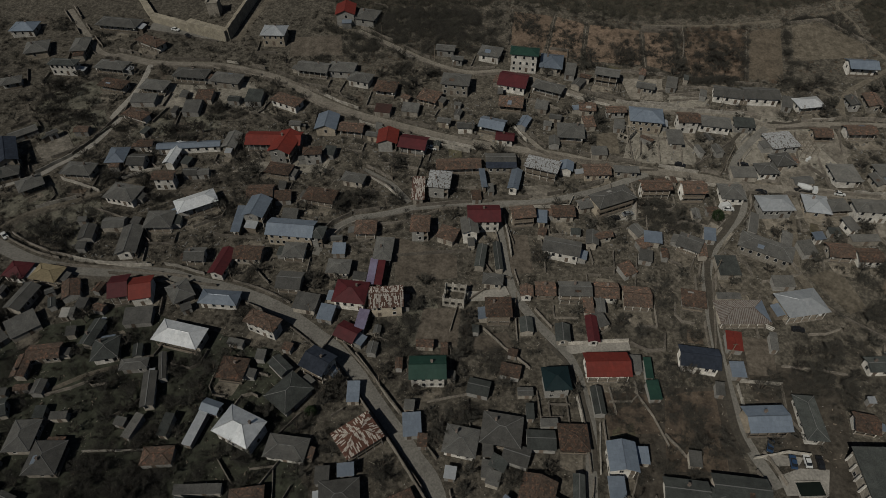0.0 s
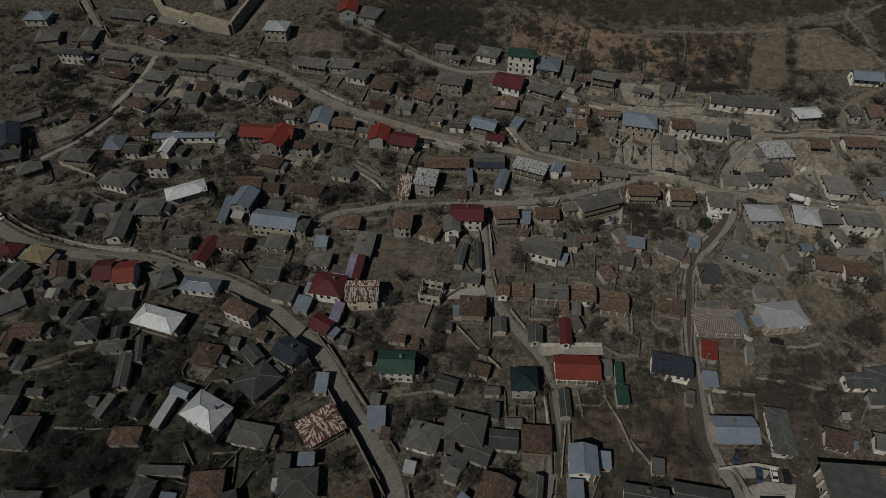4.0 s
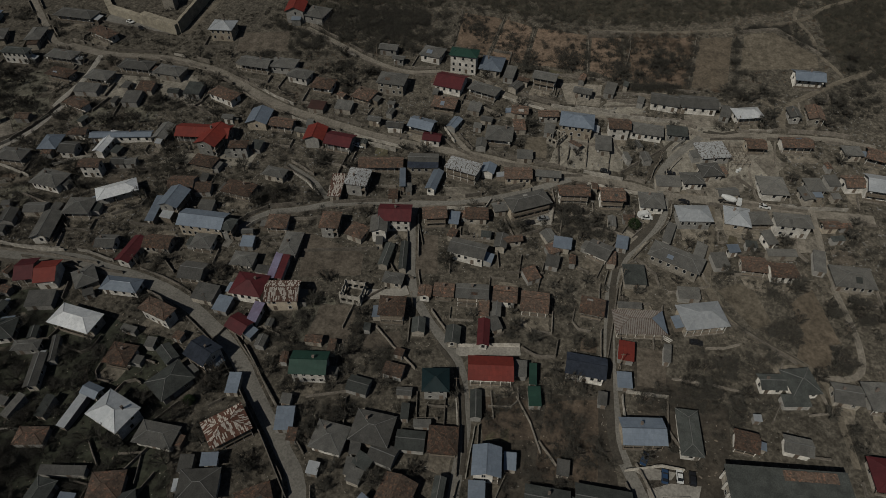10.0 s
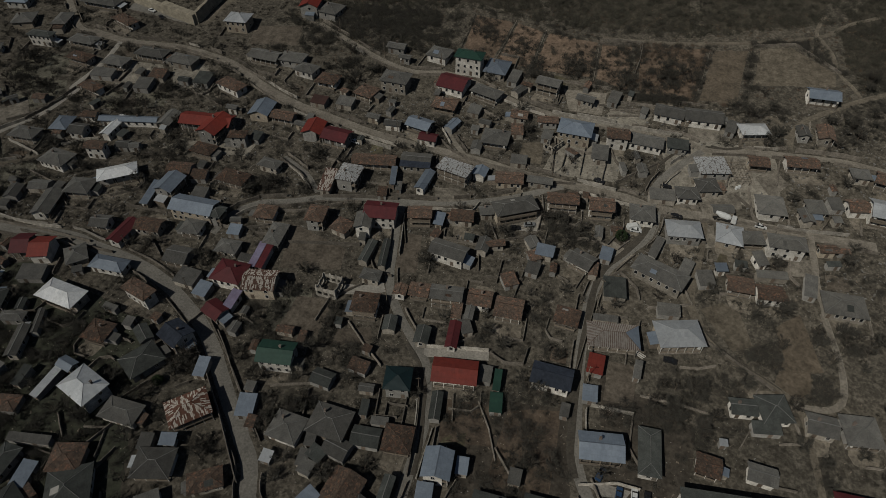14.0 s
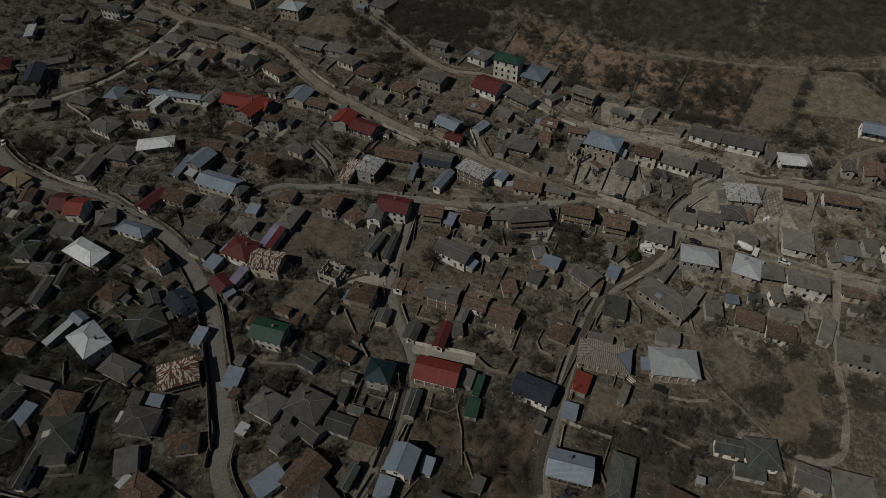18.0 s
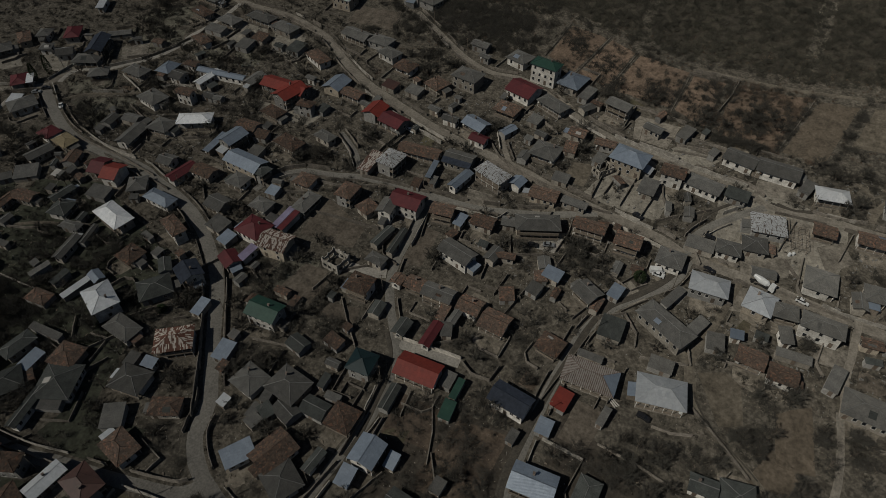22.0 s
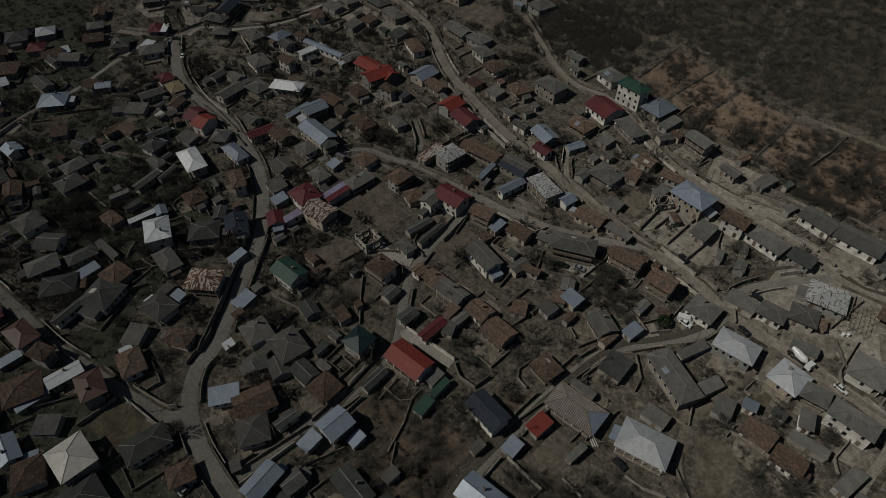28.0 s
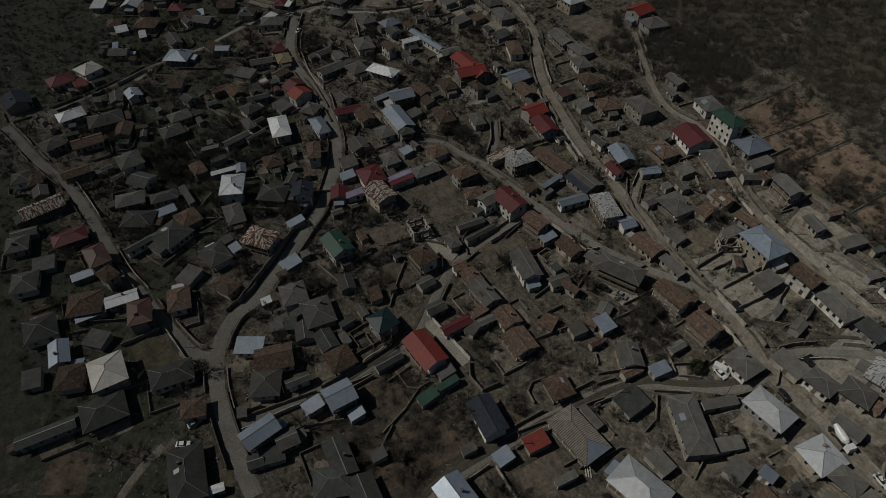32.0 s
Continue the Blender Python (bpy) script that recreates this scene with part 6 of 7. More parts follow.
garden_wall("plaster", 1.6, (-11.4, 72.8), (-3.9, 73.7), (3.6, 74.4))
garden_wall("stone", 1.6, (-13.0, 58.7), (-12.8, 64.5), (-12.8, 71.2))
garden_wall("stone", 1.3, (4.1, 56.1), (4.8, 59.7), (5.2, 63.5))
garden_wall("stone", 1.2, (118.0, 150.8), (123.5, 150.8), (129.4, 152.7))
garden_wall("stone", 1.1, (127.9, 161.3), (134.4, 156.1), (141.0, 150.7), (146.1, 146.2))
garden_wall("stone", 1.2, (135.0, 189.9), (141.5, 190.8), (147.9, 190.6))
garden_wall("stone", 1.2, (133.3, 180.7), (140.5, 181.5), (145.8, 180.7))
garden_wall("stone", 1.3, (161.0, 199.7), (159.6, 191.2), (162.0, 187.3))

garden_wall("plaster", 1.7, (-166.5, 229.2), (-161.2, 234.5), (-155.3, 239.7))
garden_wall("stone", 1.4, (-155.7, 240.1), (-149.8, 249.1), (-146.3, 258.5), (-143.9, 263.6))
garden_wall("plaster", 1.5, (-158.9, 210.1), (-151.9, 213.3), (-145.1, 215.6))
garden_wall("plaster", 1.4, (-130.7, 225.8), (-122.6, 229.8), (-116.7, 231.3))
garden_wall("stone", 1.3, (-162.2, 197.3), (-153.9, 192.2), (-144.4, 188.0), (-136.0, 185.8))
garden_wall("plaster", 1.5, (-135.8, 185.6), (-126.1, 183.0), (-115.4, 181.6), (-106.4, 181.6))
garden_wall("plaster", 1.6, (-154.9, 226.1), (-145.6, 222.4), (-137.2, 218.8))
garden_wall("plaster", 1.6, (-192.7, 170.0), (-194.7, 176.7), (-195.8, 183.0))

garden_wall("stone", 1.2, (-125.0, 130.5), (-116.9, 133.3), (-111.5, 136.2))
garden_wall("plaster", 1.0, (-106.4, 112.9), (-97.8, 113.1), (-89.2, 113.3))

# walls that line the lanes, broken by gates and houses
lane_rng = random.Random(11)
for name, width, line in LANES:
    for side in (1, -1):
        run = []
        stop = lane_rng.randint(3, 9)
        for k in range(len(line)):
            p = line[k]
            way = (line[min(k + 1, len(line) - 1)] - line[max(k - 1, 0)]).normalized()
            q = p + Vector((-way.y, way.x)) * side * (width / 2 + 0.75)
            clear = not in_house(q.x, q.y, 0.2) and not near_road(q.x, q.y, 0.3)
            if clear and len(run) < stop:
                run.append((q.x, q.y))
                continue
            if len(run) > 2:
                garden_wall(lane_rng.choice(("stone", "stone", "stone", "stone", "plaster")), lane_rng.uniform(1.0, 1.9), *run)
            run, stop = [], lane_rng.randint(3, 9)
        if len(run) > 2:
            garden_wall("stone", 1.4, *run)

# ---- trees and scrub ----
def in_plot(x, y):
    """Open plots, kept free of bushes."""
    for material, c in PLOTS:
        if material in ("garden", "clay", "stony", "fallow", "dark_grass", "litter", "humus"):
            continue
        sides = [(b - a).cross(Vector((x, y)) - a) for a, b in zip(c, c[1:] + c[:1])]
        if all(v > 0 for v in sides) or all(v < 0 for v in sides):
            return True
    return False


def in_garden(x, y):
    for material, c in PLOTS:
        if material in ("garden", "stony"):
            sides = [(b - a).cross(Vector((x, y)) - a) for a, b in zip(c, c[1:] + c[:1])]
            if all(v > 0 for v in sides) or all(v < 0 for v in sides):
                return True
    return False


def bare_tree(seed, height, spread, limbs, twigs):
    """Trunk with forking limbs, and a crown of thin twigs, as vertex and face lists."""
    r = random.Random(seed)
    verts, faces = tube([(0, 0, -0.4), (0.05, 0, height * 0.18), (0.1, 0.08, height * 0.34)], [0.22, 0.17, 0.13], 6)
    ends, tv, tf = [], [], []

    def limb(points, radii):
        v, f = tube(points, radii, 3)
        faces.extend(tuple(k + len(verts) for k in q) for q in f)
        verts.extend(v)

    for i in range(limbs):
        a = 2 * math.pi * (i + r.uniform(-0.35, 0.35)) / limbs
        base = Vector((0.08, 0.04, height * r.uniform(0.18, 0.34)))
        reach = spread * r.uniform(0.55, 1.0)
        tip = base + Vector((math.cos(a) * reach, math.sin(a) * reach, height * r.uniform(0.25, 0.6)))
        mid = (base + tip) / 2 + Vector((r.uniform(-0.25, 0.25), r.uniform(-0.25, 0.25), 0.3))
        limb([base, mid, tip], [0.1, 0.07, 0.025])
        ends += [(mid, tip)] * 2
        for _ in range(3):
            s = base.lerp(tip, r.uniform(0.3, 0.85)) + Vector((0, 0, 0.15))
            b = a + r.uniform(-1.1, 1.1)
            e = s + Vector((math.cos(b), math.sin(b), r.uniform(0.3, 1.2))) * spread * r.uniform(0.25, 0.5)
            limb([s, e], [0.045, 0.015])
            ends += [(s, e)] * 3
    for _ in range(int(twigs * 1.5)):
        p, q = ends[r.randrange(len(ends))]
        s = p.lerp(q, r.uniform(0.1, 1.0))
        d = Vector((r.gauss(0, 0.6), r.gauss(0, 0.6), r.uniform(-0.15, 1.0))).normalized()
        d = (d + Vector((s.x, s.y, 0)) * 0.25).normalized()
        e = s + d * r.uniform(0.4, 1.1) * spread / 2.4
        w = d.cross(Vector((r.gauss(0, 1), r.gauss(0, 1), r.gauss(0, 1)))).normalized() * r.uniform(0.014, 0.034)
        tf.append((len(tv), len(tv) + 1, len(tv) + 2))
        tv += [tuple(s - w), tuple(s + w), tuple(e)]
    return (verts, faces), (tv, tf)


CLUMPS = []


def clump(x, y, r):
    """Where garden trees stand close together."""
    CLUMPS.append((x, y, r))


clump(-88, 96, 9.2)
clump(-88, 109, 7.3)
clump(-70, 99, 7.7)
clump(-80, 117, 5.0)
clump(-56, 99, 4.7)
clump(-107, 135, 7.1)
clump(-175, 277, 6.5)
clump(-160, 263, 5.5)
clump(-88, 270, 6.4)
clump(-83, 237, 5.9)
clump(-17, 213, 5.5)
clump(-35, 212, 6.2)
clump(-21, 288, 7.9)
clump(-13, 276, 5.6)
clump(-83, 209, 4.4)
clump(-114, 213, 5.6)
clump(-135, 222, 5.8)
clump(-135, 195, 8.6)
clump(-113, 253, 6.2)
clump(-169, 321, 6.0)
clump(-193, 335, 5.5)
clump(-61, 302, 6.8)
clump(-41, 317, 11.2)
clump(-26, 326, 12.8)
clump(-7, 335, 14.4)
clump(-2, 317, 11.1)
clump(5, 326, 11.3)
clump(88, 251, 3.3)
clump(66, 246, 5.2)
clump(85, 201, 5.3)
clump(93, 198, 4.6)
clump(80, 207, 3.9)
clump(146, 258, 4.3)
clump(167, 260, 4.8)
clump(161, 274, 6.1)
clump(170, 276, 5.4)
clump(208, 277, 11.0)
clump(198, 266, 6.0)
clump(217, 295, 8.8)
clump(193, 319, 7.9)
clump(-78, 134, 8.5)
clump(-88, 139, 4.5)
clump(-85, 144, 5.5)
clump(-71, 161, 4.8)
clump(-108, 152, 4.7)
clump(-78, 107, 6.4)
clump(-46, 113, 3.3)
clump(-89, 103, 7.1)
clump(-100, 120, 5.9)
clump(-89, 116, 4.1)
clump(-70, 145, 4.0)
clump(-53, 122, 3.4)
clump(-15, 161, 4.8)
clump(-7, 157, 7.6)
clump(-19, 143, 5.8)
clump(-6, 117, 5.0)
clump(2, 122, 4.2)
clump(14, 133, 5.2)
clump(24, 126, 4.3)
clump(4, 149, 5.5)
clump(10, 145, 4.5)
clump(-13, 131, 3.8)
clump(24, 118, 3.7)
clump(10, 113, 4.1)
clump(73, 165, 4.8)
clump(70, 133, 7.0)
clump(69, 121, 7.0)
clump(128, 182, 5.0)
clump(145, 178, 5.9)
clump(142, 155, 4.1)
clump(147, 159, 4.7)
clump(154, 147, 5.8)
clump(154, 137, 4.4)
clump(116, 143, 4.5)
clump(102, 137, 3.2)
clump(106, 130, 5.5)
clump(120, 128, 4.3)
clump(128, 132, 3.8)
clump(154, 169, 4.8)
clump(171, 165, 4.7)
clump(155, 121, 3.7)
clump(100, 145, 2.9)
clump(71, 109, 4.8)
clump(64, 104, 4.7)
clump(154, 197, 4.1)
clump(92, 166, 3.5)
clump(55, 155, 3.4)
clump(42, 159, 3.0)
clump(142, 190, 4.5)
clump(38, 238, 4.7)
clump(29, 222, 3.1)
clump(84, 297, 5.2)
clump(105, 298, 5.7)
clump(125, 294, 6.4)
clump(144, 298, 6.4)
clump(111, 286, 5.1)
clump(128, 279, 5.5)
clump(93, 286, 4.1)
clump(48, 318, 6.0)
clump(58, 309, 5.4)
clump(68, 297, 4.7)
clump(39, 326, 7.0)
clump(164, 295, 5.1)
clump(150, 279, 5.0)
clump(148, 155, 3.3)
clump(131, 144, 3.6)
clump(113, 133, 4.1)
clump(155, 146, 4.5)
clump(163, 147, 3.5)
clump(174, 167, 4.2)
clump(162, 165, 2.0)
clump(156, 167, 1.7)
clump(121, 141, 3.3)
clump(123, 129, 3.2)
clump(165, 157, 2.3)
clump(151, 152, 2.3)
clump(125, 188, 5.2)
clump(125, 181, 3.5)
clump(72, 205, 5.8)
clump(80, 208, 4.2)
clump(78, 198, 3.8)
clump(79, 150, 3.1)
clump(15, 144, 5.9)
clump(5, 148, 5.1)
clump(-12, 152, 6.3)
clump(-2, 120, 3.5)
clump(37, 130, 3.6)
clump(52, 123, 5.1)
clump(55, 130, 4.3)
clump(78, 114, 4.7)
clump(68, 111, 5.1)
clump(52, 104, 2.4)
clump(-17, 79, 4.5)
clump(-6, 56, 3.3)
clump(16, 102, 2.7)
clump(-47, 119, 4.2)
clump(-127, 100, 7.0)
clump(-106, 104, 9.1)
clump(-90, 122, 7.3)
clump(-96, 135, 5.2)
clump(-158, 107, 7.4)
clump(-176, 154, 8.4)
clump(-152, 168, 8.4)
clump(-215, 142, 7.2)
clump(-192, 123, 7.5)
clump(-148, 120, 6.3)
clump(-79, 223, 7.6)
clump(-49, 173, 5.2)
clump(-38, 130, 3.8)
clump(-253, 154, 9.4)
clump(-226, 175, 6.3)
clump(-117, 195, 5.5)
clump(-71, 178, 4.5)
clump(-37, 174, 4.2)
clump(-96, 77, 6.2)
clump(-67, 81, 3.6)
clump(-20, 106, 4.2)
clump(-14, 87, 3.6)
clump(-10, 140, 4.1)
clump(-20, 231, 3.4)
clump(30, 253, 3.2)
clump(67, 256, 4.6)
clump(-136, 262, 7.9)
clump(-100, 266, 6.0)
clump(-126, 223, 6.5)
clump(-137, 141, 6.5)
clump(-153, 197, 5.3)
clump(-14, 40, 3.2)
clump(5, 115, 3.4)
clump(40, 303, 4.7)
clump(61, 312, 5.7)
clump(65, 300, 4.5)
clump(90, 302, 8.4)
clump(109, 310, 8.1)
clump(106, 290, 6.4)
clump(123, 301, 7.7)
clump(77, 326, 4.5)
clump(17, 348, 7.8)
clump(3, 330, 6.6)
clump(55, 350, 2.4)
clump(42, 323, 4.3)
clump(-7, 288, 4.6)
clump(132, 297, 5.6)
clump(116, 287, 3.9)
clump(45, 334, 4.8)
clump(19, 314, 6.3)
clump(-11, 333, 10.8)
clump(-30, 316, 5.6)

clump(148.9, 156.7, 4.5)
clump(158.3, 146.0, 3.5)
clump(165.2, 158.4, 3.5)
clump(173.7, 167.4, 4.5)
clump(130.3, 145.9, 4)
clump(123.8, 142.2, 3)
clump(162.2, 166.2, 3)
clump(129.6, 184.3, 3.5)
clump(158.9, 194.4, 2.5)
clump(154.3, 174.4, 3)
clump(147.4, 172.5, 3)
clump(178.0, 199.5, 3)
clump(114.4, 133.2, 5)
clump(95.8, 129.7, 2)
clump(60.8, 131.1, 3)
clump(70.3, 113.7, 4)
clump(71.8, 138.1, 2.5)
clump(82.9, 201.8, 5)
clump(76.0, 207.2, 3)
clump(91.8, 203.5, 3.5)
clump(60.0, 199.5, 2.5)
clump(75.7, 245.0, 3)
clump(25.3, 201.0, 2.5)
clump(-33.1, 213.0, 4.5)
clump(-41.2, 207.4, 3)
clump(-60.6, 189.2, 2.5)
clump(-26.4, 158.4, 4)
clump(-19.6, 151.8, 4)
clump(5.9, 157.5, 3)
clump(-5.5, 154.7, 3.5)
clump(-24.9, 149.3, 3)
clump(32.7, 180.7, 3)
clump(62.6, 151.1, 2)
clump(64.6, 180.7, 2.5)
clump(79.7, 158.5, 2.5)
clump(-173.0, 264.7, 6)
clump(-174.0, 279.1, 5)
clump(-114.0, 308.6, 3)
clump(-200.0, 305.4, 4)

thick_rng = random.Random(19)
for _ in range(55):
    clump(thick_rng.uniform(-150, 15), thick_rng.uniform(62, 150), thick_rng.uniform(3.0, 6.0))

TREES, WHOLE = [], []
for i, (h, s, n, k) in enumerate(((5.6, 2.5, 8, 760), (6.8, 2.9, 9, 860), (4.4, 2.1, 7, 600), (5.0, 2.9, 9, 800), (7.6, 2.6, 9, 820))):
    t, c = bare_tree(40 + i, h, s, n, k)
    TREES.append((solid("trunk", *t, BARK), solid("crown", *c, TWIG)))
    halves = [q for f in t[1] for q in ((f[0], f[1], f[2]), (f[0], f[2], f[3]))]
    WHOLE.append((np.array(t[0] + c[0], float), np.array(halves + [tuple(v + len(t[0]) for v in f) for f in c[1]])))

rng = random.Random(3)


def open_ground(x, y, gap=1.0):
    return not in_house(x, y, gap) and not near_road(x, y, gap) and not in_plot(x, y)


placed, joined = 0, []
while placed < 640:
    if rng.random() < 0.5:
        cx, cy, cr = CLUMPS[rng.randrange(len(CLUMPS))]
        x, y = cx + rng.gauss(0, cr * 0.5), cy + rng.gauss(0, cr * 0.5)
    else:
        x, y = rng.uniform(-190, 195), rng.uniform(40, 300)
    if y > 300 or not open_ground(x, y, 1.2) or (in_garden(x, y) and rng.random() < 0.75):
        continue
    placed += 1
    k, turn, tall = rng.uniform(0.65, 1.1), rng.uniform(0, 360), rng.uniform(0.85, 1.1)
    if placed > 298:
        joined.append((x, y, terrain(x, y), k, radians(turn), tall))
        continue
    trunk, crown = TREES[rng.randrange(5)]
    tree = new("bare_tree", trunk)
    tree.matrix_basis = pose(x, y, terrain(x, y), 0, 0, turn) @ Matrix.Diagonal((k, k, k * tall, 1))
    tagged(tree, "leafless grey-brown garden tree with fine bare twigs", "tree", "bare trees")
    part("crown", crown, tree)


def evergreen(x, y, height, radius, label):
    """A dense dark crown of small sprays round a short trunk."""
    r = random.Random(int(x * 7 + y * 13))
    tree = new("evergreen_tree", solid("trunk", *tube([(0, 0, -0.4), (0, 0, height * 0.3), (0, 0, height * 0.8)], [0.16, 0.13, 0.04], 7), BARK))
    tree.matrix_basis = pose(x, y, terrain(x, y))
    tagged(tree, label, "tree", "evergreens")
    verts, faces = [], []
    for _ in range(1500):
        u = r.random() ** 0.8
        belly = math.sin(math.pi * (0.12 + 0.85 * u)) ** 0.7
        a, d = r.uniform(0, 6.283), radius * belly * (0.55 + 0.45 * r.random()) * (1 + 0.25 * noise.noise((u * 4, r.random() * 0.3, x)))
        c = Vector((math.cos(a) * d, math.sin(a) * d, height * (0.06 + 0.94 * u)))
        out = Vector((math.cos(a), math.sin(a), r.uniform(0.1, 0.9))).normalized() * r.uniform(0.25, 0.55)
        w = out.cross(Vector((r.gauss(0, 1), r.gauss(0, 1), r.gauss(0, 1)))).normalized() * r.uniform(0.08, 0.18)
        o = len(verts)
        verts += [tuple(c - w), tuple(c + w), tuple(c + out)]
        faces.append((o, o + 1, o + 2))
    part("crown", solid("crown", verts, faces, EVERGREEN), tree)


evergreen(-192.0, 206.5, 9.5, 1.5, "tall dark cypress beside the street")
evergreen(-189.5, 213.1, 10.5, 1.6, "tall dark cypress beside the street")
evergreen(-42.6, 124.5, 2.8, 1.9, "low round evergreen shrub in a garden")
evergreen(102.0, 201.5, 4.0, 2.3, "round dark evergreen in a walled garden")
evergreen(-11.6, 195.1, 3.4, 2.2, "round dark evergreen beside the wall")


def strewn(name, shapes, spots, material, label, category):
    """Many small shapes, turned and scaled, as one object."""
    all_v, all_f, count = [], [], 0
    for i, (x, y, z, k, turn, tall) in enumerate(spots):
        v, f = shapes[i % len(shapes)]
        c, s = math.cos(turn) * k, math.sin(turn) * k
        all_v.append(np.stack([v[:, 0] * c - v[:, 1] * s + x, v[:, 0] * s + v[:, 1] * c + y, v[:, 2] * k * tall + z], 1))
        all_f.append(f + count)
        count += len(v)
    v, f = np.concatenate(all_v), np.concatenate(all_f)
    me = bpy.data.meshes.new(name)
    me.vertices.add(len(v))
    me.vertices.foreach_set("co", v.astype(np.float32).ravel())
    w = f.shape[1]
    me.loops.add(f.size)
    me.loops.foreach_set("vertex_index", f.astype(np.int32).ravel())
    me.polygons.add(len(f))
    me.polygons.foreach_set("loop_start", np.arange(0, f.size, w, dtype=np.int32))
    me.update(calc_edges=True)
    me.validate()
    me.materials.append(material)
    return tagged(new(name, me), label, category, kind="stuff")


def twiggery(seed, twigs, spread, height, thick):
    r = np.random.RandomState(seed)
    base = np.stack([r.normal(0, spread * 0.3, twigs), r.normal(0, spread * 0.3, twigs), r.uniform(0, height * 0.45, twigs)], 1)
    way = np.stack([r.normal(0, 0.55, twigs), r.normal(0, 0.55, twigs), r.uniform(0.15, 1.0, twigs)], 1)
    way /= np.linalg.norm(way, axis=1)[:, None]
    tip = base + way * r.uniform(0.35, 1.0, (twigs, 1)) * height * 0.8
    side = np.cross(way, r.normal(0, 1, (twigs, 3)))
    side *= r.uniform(0.4, 1.0, (twigs, 1)) * thick / np.linalg.norm(side, axis=1)[:, None]
    return np.stack([base - side, base + side, tip], 1).reshape(-1, 3), np.arange(twigs * 3).reshape(-1, 3)


def spots(count, x0, x1, y0, y1, low, high, keep, gap=0.3):
    out = []
    while len(out) < count:
        x, y = rng.uniform(x0, x1), rng.uniform(y0, y1)
        if keep(x, y) and not in_plot(x, y) and (rng.random() < 0.45 or not in_garden(x, y)) and not in_house(x, y, gap) and not near_road(x, y, 0.3):
            out.append((x, y, terrain(x, y) - 0.1, rng.uniform(low, high), rng.uniform(0, 6.28), rng.uniform(0.7, 1.2)))
    return out


def village(x, y):
    return y < 262 + 0.12 * x + 25 * noise.noise((x * 0.02, 0, 0)) and noise.noise((x * 0.03, y * 0.03, 5)) > -0.25


def hillside(x, y):
    return y > 268 + 0.1 * x and x > -40 and noise.noise((x * 0.02, y * 0.02, 8)) > -0.45


WOOD_EDGE = [(-400, 366), (-90, 362), (-62, 345), (-42, 334), (20, 341), (36, 340), (71, 331), (99, 325), (143, 324), (161, 327), (183, 333), (207, 338)]


def hill_wood(x, y):
    """Woodland: above the hill track, behind the upper houses and round the eastern bend."""
    ripple = 3 * noise.noise((x * 0.05, y * 0.05, 2))
    if x > 206:
        return y > 292 + ripple or (226 < x and y > 262)
    edge = WOOD_EDGE[-1][1]
    for (xa, ya), (xb, yb) in zip(WOOD_EDGE, WOOD_EDGE[1:]):
        if xa <= x < xb:
            edge = ya + (yb - ya) * (x - xa) / (xb - xa)
    thin = -60 < x < 29 and 304 < y < edge and rng.random() < 0.3 + 0.4 * noise.noise((x * 0.06, y * 0.06, 6))
    return y > edge + ripple or thin


def thicket(x, y):
    """Gardens: canes and bushes, thicker to the west and below the lanes, thin round the upper houses."""
    if not y < 258 + 0.03 * x + 8 * noise.noise((x * 0.02, 0, 0)) and not (x < -15 and y < 345):
        return False
    thick = 0.5 * noise.noise((x * 0.035, y * 0.035, 5)) + 0.25 - 0.0035 * x - 0.0015 * (y - 150)
    return rng.random() < max(0.15, min(1.0, 0.45 + thick))


def crowded(density, low, high, gap):
    out = []
    for cx, cy, cr in CLUMPS:
        for _ in range(int(math.pi * cr * cr * density)):
            a, d = rng.uniform(0, 6.283), cr * 1.15 * math.sqrt(rng.random())
            x, y = cx + d * math.cos(a), cy + d * math.sin(a)
            if open_ground(x, y, gap):
                out.append((x, y, terrain(x, y) - 0.1, rng.uniform(low, high), rng.uniform(0, 6.28), rng.uniform(0.7, 1.2)))
    return out


def along(step, low, high, *points):
    """Bushes along a field boundary."""
    out = []
    for p, q in zip(points, points[1:]):
        p, q = Vector(p), Vector(q)
        for k in range(int((q - p).length / step)):
            w = p.lerp(q, rng.random()) + Vector((rng.gauss(0, 0.7), rng.gauss(0, 0.7)))
            if not in_house(w.x, w.y, 0.5):
                out.append((w.x, w.y, terrain(w.x, w.y) - 0.1, rng.uniform(low, high), rng.uniform(0, 6.28), rng.uniform(0.7, 1.2)))
    return out


def russet(x, y):
    """The overgrown plots between the upper houses and the wood, rows of scrub running uphill."""
    return 108 < x < 150 and 279 < y < 319 and 0.5 * math.sin((x - 0.28 * (y - 280)) * 0.9) + 1.6 * noise.noise((x * 0.1, y * 0.1, 1)) > -0.1


strewn("garden_trees", WHOLE, joined, TWIG, "leafless fruit trees standing close in the village gardens", "trees")
BUSHES = [twiggery(i, 64, 1.5, 1.5, 0.062) for i in range(6)]
SAPLINGS = [twiggery(50 + i, 165, 2.7, 3.8, 0.036) for i in range(6)]
strewn("garden_scrub", BUSHES, spots(7600, -320, 220, 30, 340, 0.35, 1.0, thicket), SCRUB, "brown leafless bushes and canes in village gardens", "scrub")
strewn("clump_scrub", BUSHES, crowded(0.28, 0.5, 1.2, 0.4), TWIG, "grey-brown brambles and suckers under the garden trees", "scrub")
strewn("garden_saplings", SAPLINGS, crowded(0.075, 0.6, 1.25, 1.0) + spots(1700, -320, 220, 30, 340, 0.5, 1.1, thicket, 0.8), TWIG, "thin leafless fruit trees crowding the gardens", "saplings")
